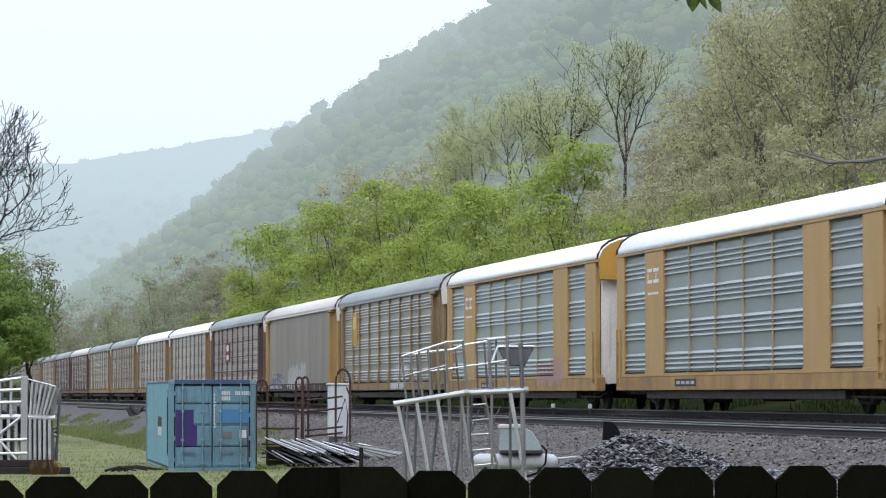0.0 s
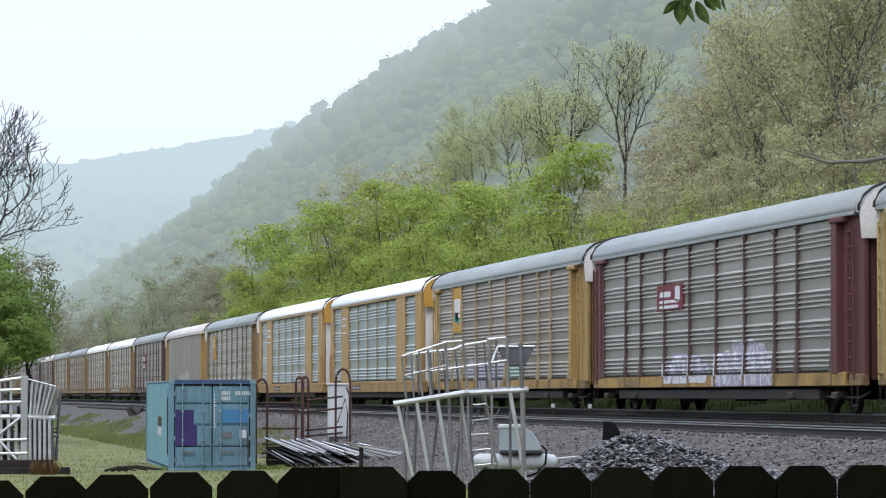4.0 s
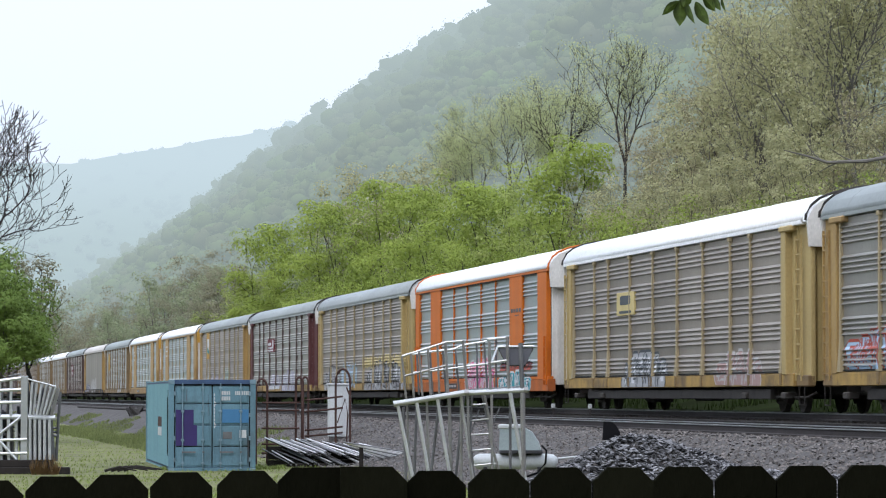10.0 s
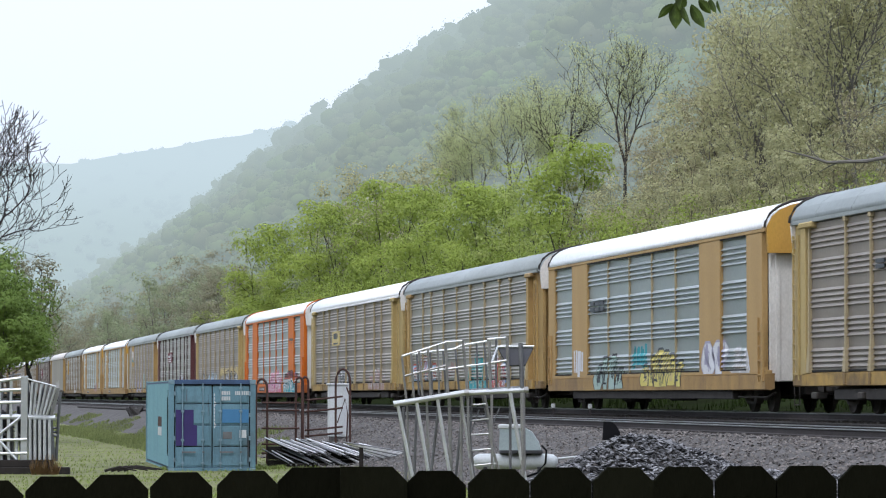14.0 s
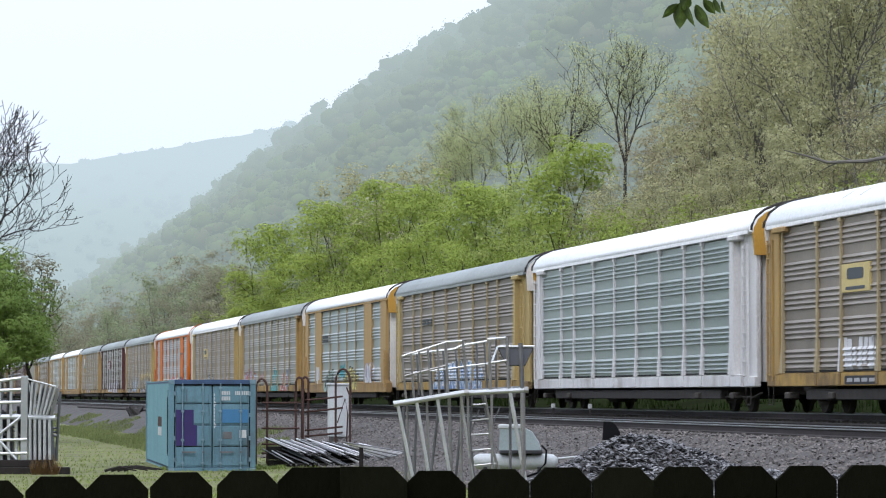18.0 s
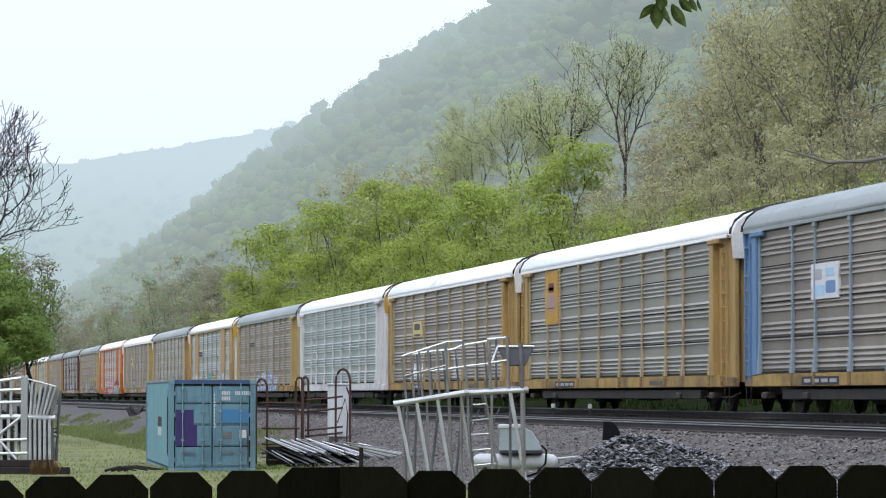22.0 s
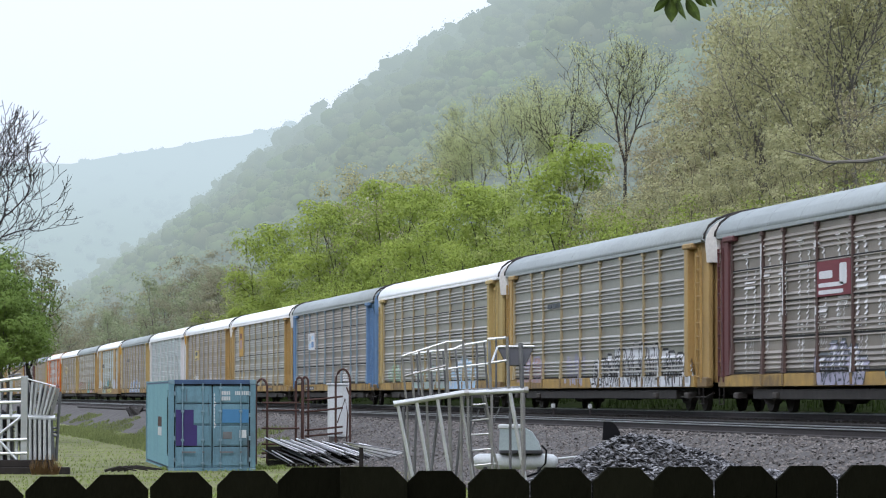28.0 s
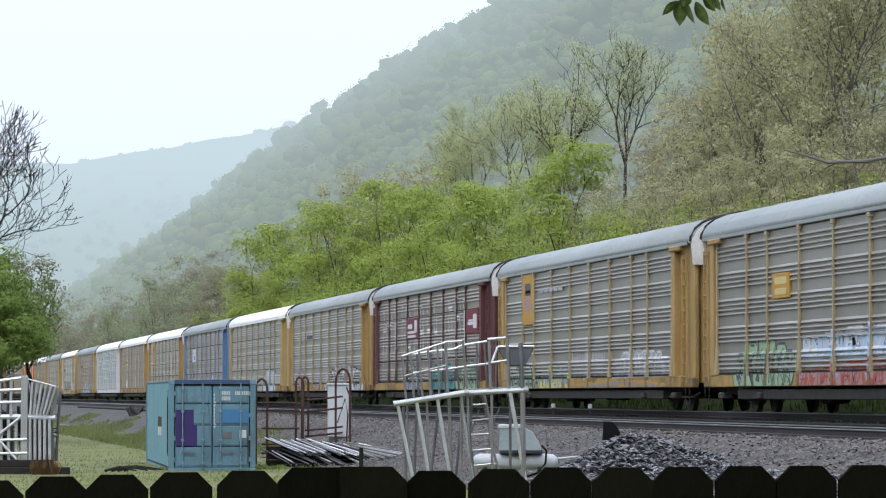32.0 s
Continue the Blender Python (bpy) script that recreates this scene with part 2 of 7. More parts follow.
def ground():
    xs = sorted(set([x for x, _ in ACROSS] + list(range(-30, 14, 2)) + list(range(30, 200, 8)) + [-400, -120, -70, 16, 20, 24, 26]))
    ys = [-1500, -600, -200, -60, -20] + list(range(0, 160, 4)) + list(range(160, 420, 12)) + list(range(420, 1500, 60)) + [1700, 2000, 2500, 3200, 4500]
    v = [(x, y, land(x, y) + rough(x, y) - (4 if x > 75 else 0)) for y in ys for x in xs]
    n = len(xs)
    f = [(j * n + i, j * n + i + 1, j * n + n + i + 1, j * n + n + i) for j in range(len(ys) - 1) for i in range(n - 1)]
    s = Shape()
    s.add(v, f)
    ob = alone("ground", s, GRASS, "short spring grass with bare patches beside the railway bank", "ground", kind="structure", smooth=True)
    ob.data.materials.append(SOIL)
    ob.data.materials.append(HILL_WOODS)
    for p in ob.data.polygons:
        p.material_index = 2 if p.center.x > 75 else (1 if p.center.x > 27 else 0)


ground()


# ---- the railway: ballast bank, ties and two tracks ----
def railway():
    bank = Shape()
    near, far = -60, 900
    bank.sweep([(13.9, -0.3), (14.1, 0.02), (17.2, 1.17), (17.6, 1.24), (21.2, 1.25), (22.3, 1.46), (26.0, 1.47), (26.4, 1.42), (27.4, 1.12), (27.6, 0.5)], near, far)
    alone("ballast_bank", bank, BALLAST, "grey crushed-stone ballast bank carrying two tracks", "ballast", kind="structure")
    rail_head = [(-0.036, 0.15), (-0.036, 0.172), (-0.030, 0.176), (0.030, 0.176), (0.036, 0.172), (0.036, 0.15)]
    rail_foot = [(-0.07, 0), (0.07, 0), (0.07, 0.02), (0.012, 0.04), (0.012, 0.15), (-0.012, 0.15), (-0.012, 0.04), (-0.07, 0.02)]
    for name, x, label in (("track_far", TRACK, "main track of worn steel rails under the train"),
                           ("track_near", SIDE_TRACK, "empty nearer track with shiny wet rail heads")):
        track = thing(name, label, "track", pose(x, 0, (RAIL_FAR if x == TRACK else RAIL) - 0.176), kind="structure")
        for side in (-0.754, 0.754):
            part("rail", Shape().sweep([(a + side, z) for a, z in rail_foot], near, far), RUSTY_STEEL, track)
            part("rail_head", Shape().sweep([(a + side, z) for a, z in rail_head], near, far), STEEL, track, "polished rail head")
        part("track_bed", Shape().box(-2.5 if x == TRACK else -1.95, 1.95, near, far, -0.30, -0.03 if x == TRACK else -0.004), DARK_BED if x == TRACK else BALLAST, track, "dark stone between the rails" if x == TRACK else "grey stone filled up between the rails")
        tie = shared("tie", TIE, lambda: Shape().box(-1.3, 1.3, -0.115, 0.115, -0.17, 0.006, 0.012))
        rest = Shape()
        for k in range(0, 640):
            y = 30 + k * 0.56
            if x == SIDE_TRACK and k < 150:
                part("tie", tie, TIE, track, at=(random.uniform(-0.04, 0.04), y, random.uniform(-0.01, 0.012)))
            else:
                o = random.uniform(-0.04, 0.04)
                rest.box(-1.3 + o, 1.3 + o, y - 0.115, y + 0.115, -0.17, random.uniform(-0.004, 0.012))
        joined = part("ties", rest, TIE, track)
        joined["kind"] = "stuff"


railway()


# ---- the train: car carriers ----
YELLOW = mat("dirty_ochre_paint", (0.45, 0.297, 0.105), 0.6, 0, (0.27, 0.175, 0.075), 0.8, 1.3, 30, 0.1, streak=0.7, seep=(0.16, 0.10, 0.06))
BRIGHT_YELLOW = mat("ochre_paint", (0.52, 0.29, 0.045), 0.55, 0, (0.38, 0.20, 0.05), 0.7, 0.9, 30, 0.08, streak=0.7)
# for the farthest cars: dust, plus distance haze put into the duller colour
DUST_HAZE_OCHRE = mat("dust_haze_ochre_paint", (0.27, 0.19, 0.095), 0.75, 0, (0.19, 0.135, 0.08), 0.8, 1.0, 30, 0.1, streak=0.7)
DULL_BROWN = mat("dull_brown_paint", (0.115, 0.075, 0.065), 0.75, 0, (0.08, 0.055, 0.05), 0.8, 1.0, 30, 0.1, streak=0.7)
POST_BLUE = mat("pale_blue_grey_post_paint", (0.27, 0.34, 0.39), 0.65, 0, (0.2, 0.25, 0.28), 0.8, 1.2, 30, 0.1, streak=0.7)
POST_TAN = mat("faded_tan_post_paint", (0.44, 0.36, 0.21), 0.65, 0, (0.29, 0.235, 0.15), 0.8, 1.2, 30, 0.1, streak=0.7)
PALE_YELLOW = mat("faded_yellow_paint", (0.48, 0.365, 0.155), 0.65, 0, (0.34, 0.25, 0.11), 0.8, 1.2, 30, 0.1, streak=0.7)
TAN = mat("tan_ochre_paint", (0.44, 0.29, 0.12), 0.6, 0, (0.34, 0.21, 0.085), 0.8, 0.9, 30, 0.08, streak=0.7, seep=(0.27, 0.175, 0.085))
ORANGE = mat("orange_paint", (0.62, 0.15, 0.006), 0.55, 0, (0.38, 0.10, 0.025), 0.6, 0.9, 30, 0.08, streak=0.7)
MAROON = mat("maroon_paint", (0.13, 0.046, 0.044), 0.65, 0, (0.09, 0.037, 0.04), 0.7, 1.2, 30, 0.1, streak=0.7)
BLUE = mat("dusty_blue_paint", (0.14, 0.25, 0.42), 0.6, 0, (0.10, 0.17, 0.28), 0.7, 1.2, 30, 0.1, streak=0.7)
SILVER = mat("white_grey_paint", (0.70, 0.69, 0.69), 0.6, 0, (0.48, 0.465, 0.45), 0.7, 1.2, 30, 0.1, streak=0.7, seep=(0.25, 0.2, 0.17))
CLEAN_PANEL = mat("clean_galvanised_panel", (0.36, 0.40, 0.405), 0.3, 0.45, (0.29, 0.325, 0.33), 0.7, 0.7, 25, 0.05, streak=0.8)
GREY_PANEL = mat("weathered_galvanised_panel", (0.375, 0.355, 0.32), 0.36, 0.45, (0.26, 0.243, 0.22), 0.8, 0.8, 25, 0.08, streak=0.85, per_piece=0.10)
DUSTY_PANEL = mat("dusty_brown_galvanised_panel", (0.325, 0.283, 0.24), 0.46, 0.35, (0.205, 0.175, 0.15), 0.9, 0.8, 25, 0.08, streak=0.85, per_piece=0.15)
SILVER_PANEL = mat("fresh_galvanised_panel", (0.37, 0.42, 0.41), 0.3, 0.4, (0.29, 0.335, 0.325), 0.7, 0.7, 25, 0.05, streak=0.8)
WHITE_ROOF = mat("white_roof", (0.90, 0.90, 0.91), 0.5, 0, (0.80, 0.80, 0.80), 0.5, 0.5, 12, 0.05)
GREY_ROOF = mat("grey_galvanised_roof", (0.325, 0.352, 0.35), 0.55, 0.15, (0.245, 0.265, 0.26), 0.8, 0.35, 10, 0.05)
PINK_ROOF = mat("off_white_roof", (0.62, 0.58, 0.55), 0.65, 0, (0.5, 0.46, 0.43), 0.6, 0.5, 12, 0.05)
UNDER = mat("black_underframe", (0.05, 0.044, 0.04), 0.85, 0.1, (0.018, 0.016, 0.015), 0.7, 3, 30, 0.3)
TRUCK_STEEL = mat("dusty_truck_steel", (0.072, 0.062, 0.054), 0.85, 0.1, (0.022, 0.02, 0.018), 0.7, 3, 30, 0.3)
# dark colour that stands for the shade inside the cars
INNER = mat("inner_shade_dark", (0.05, 0.05, 0.05), 0.9, 0, (0.03, 0.03, 0.03), 0.5, 2, 20, 0.1)
GRIME = mat("grimy_ochre_paint", (0.26, 0.17, 0.07), 0.7, 0, (0.10, 0.07, 0.045), 0.9, 3.0, 30, 0.1, streak=0.5)
SILL = mat("rust_streaked_ochre_sill", (0.46, 0.29, 0.075), 0.65, 0, (0.20, 0.13, 0.06), 1.0, 1.8, 30, 0.12, streak=0.2, seep=(0.06, 0.045, 0.036))
TAN_SILL = mat("dirty_tan_sill", (0.43, 0.265, 0.09), 0.65, 0, (0.19, 0.12, 0.06), 0.95, 1.6, 30, 0.12, streak=0.6, seep=(0.15, 0.10, 0.06))
ORANGE_SILL = mat("dirty_orange_sill", (0.58, 0.14, 0.008), 0.65, 0, (0.25, 0.075, 0.03), 0.95, 1.6, 30, 0.12, streak=0.6, seep=(0.13, 0.06, 0.035))
SEAM = mat("black_seam", (0.015, 0.015, 0.015), 0.9)
CAP_WHITE = mat("white_end_cap", (0.72, 0.70, 0.66), 0.6, 0, (0.42, 0.38, 0.34), 0.6, 2.0, 25, 0.1, streak=0.6)

FLOOR_Z, PANEL_Z, EAVE_Z = 1.20, 4.73, 4.85
PITCH = 28.5
START = 95.35


def ribs(groups, count, pitch, out, steep=0.5):
    """The upright section of a louvred side panel, as (x, z) from bottom to top; -x is out."""
    pts = [(0.0, FLOOR_Z)]
    step = (PANEL_Z - FLOOR_Z) / groups
    for g in range(groups):
        first = FLOOR_Z + step * g + (step - pitch * count) * 0.5
        for k in range(count):
            z = first + pitch * k
            pts += [(0.0, z), (-out, z + 0.006), (-out, z + 0.018), (0.0, z + pitch * steep)]
    pts.append((0.0, PANEL_Z))
    return pts


BOXY = ribs(4, 4, 0.135, 0.057, 0.66)
DENSE = ribs(5, 4, 0.126, 0.042, 0.64)
OPEN = ribs(5, 4, 0.118, 0.054, 0.66)
QUAD = ribs(4, 5, 0.128, 0.040, 0.64)


def skin(section, z):
    """How far a section stands out at height z."""
    for (xa, za), (xb, zb) in zip(section, section[1:]):
        if za <= z <= zb and zb > za:
            return xa + (xb - xa) * (z - za) / (zb - za)
    return 0.0


ROOF_ARC = [(-1.56, 4.82), (-1.545, 4.95), (-1.42, 5.18), (-1.20, 5.35), (-0.88, 5.48), (-0.5, 5.56), (-0.18, 5.59)]


def roof_shape(length):
    arc = ROOF_ARC + [(-x, z) for x, z in reversed(ROOF_ARC)]
    s = Shape().sweep(arc, -length / 2 + 0.25, length / 2 - 0.25)
    # the crown bows down a little at both ends
    for y, e in ((-length / 2, -1), (length / 2, 1)):
        v = [(x * 0.985, y - e * 0.25, z) for x, z in arc] + [(x * 0.97, y, z - 0.05 - 0.10 * (z - 4.82)) for x, z in arc]
        n = len(arc)
        s.add(v, [(i, i + 1, n + i + 1, n + i) for i in range(n - 1)] + [tuple(range(n, 2 * n))])
    return s


def wheelset_shape():
    s = Shape()
    s.tube([(-0.8, 0, 0), (0.8, 0, 0)], 0.085, 8)
    for x in (-0.754, 0.754):
        e = 1 if x > 0 else -1
        prof = [(0.06, 0.42), (0.06, 0.39), (0.035, 0.36), (0.02, 0.2), (0.05, 0.12), (-0.05, 0.12), (-0.02, 0.2), (-0.035, 0.36), (-0.07, 0.42), (-0.07, 0.45), (-0.045, 0.45), (-0.04, 0.42)]
        n, rings = 14, []
        for a in range(n):
            c, q = math.cos(2 * math.pi * a / n), math.sin(2 * math.pi * a / n)
            rings += [(x + e * px, r * c, r * q) for px, r in prof]
        p = len(prof)
        s.add(rings, [(a * p + i, a * p + (i + 1) % p, ((a + 1) % n) * p + (i + 1) % p, ((a + 1) % n) * p + i) for a in range(n) for i in range(p)])
        s.box(x + e * 0.2 - 0.04, x + e * 0.2 + 0.04, -0.11, 0.11, -0.11, 0.11, 0.03)
    return s


def side_frame_shape():
    s = Shape()
    for x in (-1.0, 1.0):
        out = [(-1.2, 0.42), (-1.2, 0.58), (-0.95, 0.68), (-0.45, 0.74), (0.45, 0.74), (0.95, 0.68), (1.2, 0.58), (1.2, 0.42), (0.98, 0.50), (0.7, 0.46),
               (0.42, 0.22), (-0.42, 0.22), (-0.7, 0.46), (-0.98, 0.50)]
        s.add([(x - 0.09, y, z) for y, z in out] + [(x + 0.09, y, z) for y, z in out],
              [tuple(range(14)), tuple(range(27, 13, -1))] + [(i, 14 + i, 14 + (i + 1) % 14, (i + 1) % 14) for i in range(14)])
        for y in (-0.17, 0.0, 0.17):
            s.tube([(x - 0.11 if x < 0 else x + 0.11, y, 0.28), (x - 0.11 if x < 0 else x + 0.11, y, 0.56)], 0.06, 8)
    s.box(-1.0, 1.0, -0.2, 0.2, 0.45, 0.7, 0.04)
    return s


AXLES = {-1: [], 1: []}


def running_gear(car, length):
    for e in (-1, 1):
        y = e * 10.05
        truck = part("truck", shared("truck", TRUCK_STEEL, side_frame_shape), TRUCK_STEEL, car, "dusty cast-steel truck", (0, y, RAIL_FAR - RAIL))
        for a in (-1, 1):
            w = part("wheelset", shared("wheelset", TRUCK_STEEL, wheelset_shape, True), TRUCK_STEEL, truck, at=(0, a * 0.89, 0.42))
            AXLES[a].append(w)
        part("coupler", shared(("coupler", e), TRUCK_STEEL, lambda: Shape().box(-0.13, 0.13, -0.55, 0.55, 0.72, 1.0, 0.05).box(-0.2, 0.2, -0.1, 0.3 * e + 0.1, 0.68, 1.04, 0.05)),
             TRUCK_STEEL, car, "rusty coupler", (0, e * (length / 2 + 0.3), 0))
    part("center_sill", shared(("center_sill", length), UNDER, lambda: Shape().box(-0.4, 0.4, -length / 2 + 0.4, length / 2 - 0.4, 0.66, 1.1, 0.03)
         .box(-0.9, -0.5, -2.5, -0.6, 0.5, 0.9, 0.05).box(-1.1, -0.6, 3.2, 4.4, 0.45, 0.95, 0.08)), UNDER, car, "black under-floor beam with brake gear")
    part("brake_pipe", shared(("brake_pipe", length), TRUCK_STEEL, lambda: Shape().tube([(-1.3, -length / 2 + 4.2, 0.62), (-1.3, -length / 2 + 0.7, 0.60), (-1.2, -length / 2 + 0.3, 0.72)], 0.03, 6)
         .tube([(-1.3, -length / 2 + 3.2, 0.62), (-1.3, -length / 2 + 3.2, 0.8)], 0.02, 5)), TRUCK_STEEL, car)


def ladder_shape(z0, z1, width):
    s = Shape()
    for y in (-width / 2, width / 2):
        s.box(-0.05, 0.0, y - 0.025, y + 0.025, z0, z1)
    z = z0 + 0.15
    while z < z1 - 0.1:
        s.box(-0.06, -0.035, -width / 2, width / 2, z, z + 0.03)
        z += 0.36
    return s


def far_side(car, length, frame_paint, panel, section):
    part("far_side_wall", shared(("far_side_wall", length, len(section)), panel,
         lambda: Shape().sweep([(1.46 - x, z) for x, z in section] + [(1.40, PANEL_Z), (1.40, FLOOR_Z)], -length / 2 + 1.6, length / 2 - 1.6)), panel, car)
    for e in (-1, 1):
        part("far_end_wall", shared(("far_end_wall", length), frame_paint, lambda: Shape().box(1.36, 1.5, -0.75, 0.75, FLOOR_Z - 0.2, PANEL_Z + 0.1, 0.02)), frame_paint, car,
             "", (0, e * (length / 2 - 0.8), 0))


def bays_of(pattern, length):
    """Turns widths, named in order from the leading end back, into spans of y."""
    y, out = length / 2, []
    for kind, w in pattern:
        out.append((kind, y - w, y))
        y -= w
    return out


BOXY_BAYS = [("end", 0.95), ("panel", 2.6), ("wide", 2.15)] + [("panel", 2.75)] * 5 + [("wide", 2.15), ("panel", 2.6), ("end", 1.45)]
POST_BAYS = [("end", 1.6), ("panel", 2.9), ("panel", 1.9)] + [("panel", 2.8)] * 5 + [("panel", 1.95), ("panel", 2.9), ("end", 2.1)]


def carrier_base(car, length, roof, frame_paint, sill_paint, cap, door, ends=0.0):
    foot = 0.88 if ends else 0.80
    rim = ORANGE if frame_paint is ORANGE else UNDER
    part("roof", shared(("roof", length), roof, lambda: roof_shape(length), True), roof, car, "curved sheet-metal roof")
    for k in range(9):
        part("roof_seam", shared("roof_seam", roof, lambda: Shape().tube([(x, 0, z - 0.001) for x, z in ROOF_ARC], 0.005, 4)), roof, car, "", (0, (k - 4) * length / 9.6, 0))
    # added filler box: puts interior shade behind the gaps in the sides
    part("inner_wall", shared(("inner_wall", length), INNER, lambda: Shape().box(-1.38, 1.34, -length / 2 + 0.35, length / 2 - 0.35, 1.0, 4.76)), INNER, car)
    part("side_sill", shared(("side_sill", length, ends), sill_paint, lambda: Shape()
         .sweep([(-1.55, foot), (-1.55, 1.17), (-1.40, 1.20), (-1.30, 1.20), (-1.30, foot + 0.02), (-1.40, foot - 0.02)], -length / 2 + ends, length / 2 - ends)), sill_paint, car, "dirty side sill")
    # an added black strip stands in for the shadow below the sill
    part("under_sill", shared(("under_sill", length), UNDER, lambda: Shape().box(-1.46, -1.25, -length / 2 + 3.4, length / 2 - 3.4, 0.55, 0.80, 0.02)), UNDER, car, "black strip standing for the shadow under the sill")
    if ends:
        tail = SILVER if sill_paint is SILVER else GRIME
        for e in (-1, 1):
            part("end_sill", shared(("end_sill", e), tail, lambda: Shape().box(-1.48, -1.28, -0.5, 0.5, 0.86, 1.14, 0.03)), tail, car, "worn end of the sill", (0, e * (length / 2 - 0.55), 0))
            part("stirrup_step", shared("stirrup_step", UNDER, lambda: Shape().tube([(-1.5, -0.22, 0.85), (-1.5, -0.22, 0.42), (-1.5, 0.22, 0.42), (-1.5, 0.22, 0.85)], 0.018, 5)), UNDER, car, "", (0, e * (length / 2 - 0.5), 0))
    part("side_sill", shared(("far_sill", length), sill_paint, lambda: Shape().box(1.35, 1.55, -length / 2, length / 2, 0.72, 1.19, 0.02)), sill_paint, car)
    for e in (-1, 1):
        part("end_door", shared(("end_door", e), door, lambda: Shape().box(-1.36, 1.32, -0.05, 0.05, 1.0, 4.2, 0.02).box(-1.2, -1.1, -0.09, 0.09, 1.0, 4.2)
             .box(-0.5, -0.42, -0.08, 0.08, 1.0, 4.2).box(0.4, 0.48, -0.08, 0.08, 1.0, 4.2)), door, car, "", (0, e * (length / 2 - 0.28), 0))
        part("end_cap", shared(("end_cap", e), cap, lambda: Shape().add([(x, -0.06, z) for x, z in [(-1.45, 4.2)] + [(x * 0.96, z - 0.07) for x, z in ROOF_ARC + [(-x, z) for x, z in reversed(ROOF_ARC)]] + [(1.45, 4.2)]]
             + [(x, 0.06, z) for x, z in [(-1.45, 4.2)] + [(x * 0.96, z - 0.07) for x, z in ROOF_ARC + [(-x, z) for x, z in reversed(ROOF_ARC)]] + [(1.45, 4.2)]],
             [tuple(range(16)), tuple(range(31, 15, -1))] + [(i, 16 + i, 16 + (i + 1) % 16, (i + 1) % 16) for i in range(16)])), cap, car, "end panel above the doors", (0, e * (length / 2 - 0.02), 0))
        part("roof_rim", shared("roof_rim", rim, lambda: Shape().tube([(x * 0.985, 0, z + 0.01) for x, z in ROOF_ARC] + [(-x * 0.985, 0, z + 0.01) for x, z in reversed(ROOF_ARC)], 0.035, 5)),
             rim, car, "curved rim of the roof", (0, e * (length / 2 - 0.02), 0))
    running_gear(car, length)


def boxy_carrier(car, roof, paint, panel, cap, door):
    """A newer carrier: flush frame with two broad plain posts and louvred screens between."""
    length = 25.95
    slim = POST_TAN if paint is TAN else paint
    carrier_base(car, length, roof, paint, ORANGE_SILL if paint is ORANGE else TAN_SILL, cap, door)
    part("top_rail", shared(("top_rail", length), paint, lambda: Shape().box(-1.55, -1.36, -length / 2, length / 2, PANEL_Z, EAVE_Z + 0.01, 0.01)), paint, car, "painted rail under the eave")
    part("bottom_rail", shared(("bottom_rail", length), paint, lambda: Shape().box(-1.54, -1.36, -length / 2, length / 2, 1.18, FLOOR_Z + 0.08, 0.01)), paint, car)
    spans = bays_of(BOXY_BAYS, length)
    for k, (kind, y0, y1) in enumerate(spans):
        w = y1 - y0
        c = (y0 + y1) / 2
        if kind == "panel":
            part("side_panel", shared(("boxy_panel", round(w, 2)), panel, lambda: Shape().sweep(BOXY, -w / 2 + 0.02, w / 2 - 0.02, False)), panel, car, "", (-1.45, c, 0))
            part("panel_gap", shared(("panel_gap", round(w, 2)), SEAM, lambda: Shape().box(-0.02, 0.0, -w / 2 + 0.1, w / 2 - 0.1, 0, 0.035)), SEAM, car, "", (-1.538, c, PANEL_Z - 0.036))
            part("panel_gap", shared(("panel_gap", round(w, 2)), SEAM, lambda: Shape().box(-0.02, 0.0, -w / 2 + 0.1, w / 2 - 0.1, 0, 0.035)), SEAM, car, "", (-1.525, c, FLOOR_Z + 0.081))
        else:
            name = "end_frame" if kind == "end" else "broad_post"
            part(name, shared((name, round(w, 2)), paint, lambda: Shape().box(-1.535, -1.38, -w / 2, w / 2, 1.2, PANEL_Z, 0.012)), paint, car, "", (0, c, 0))
        if kind == "panel" and k < len(spans) - 1 and spans[k + 1][0] == "panel":
            part("mullion", shared("mullion", slim, lambda: Shape().box(-1.512, -1.40, -0.03, 0.03, 1.2, PANEL_Z, 0.008)), slim, car, "", (0, y0, 0))
    part("ladder", shared(("ladder", 1), paint, lambda: ladder_shape(1.0, 2.6, 0.42)), paint, car, "side ladder", (-1.54, -length / 2 + 0.35, 0))
    part("ladder", shared(("ladder", 1), paint, lambda: ladder_shape(1.0, 2.6, 0.42)), paint, car, "side ladder", (-1.54, length / 2 - 0.35, 0))
    far_side(car, length, paint, panel, BOXY)


def post_shape():
    """A thin post that widens at its foot, with a small cap under the eave."""
    s = Shape()
    v = []
    for z, w, x in ((1.19, 0.12, -1.575), (1.9, 0.055, -1.54), (4.5, 0.042, -1.53), (4.68, 0.042, -1.53)):
        v += [(x, -w, z), (x, w, z), (-1.44, w, z), (-1.44, -w, z)]
    f = [(3, 2, 1, 0), (12, 13, 14, 15)]
    for r in range(3):
        f += [(r * 4 + i, r * 4 + (i + 1) % 4, r * 4 + 4 + (i + 1) % 4, r * 4 + 4 + i) for i in range(4)]
    s.add(v, f)
    s.box(-1.555, -1.42, -0.10, 0.10, 4.64, 4.75, 0.01)
    return s


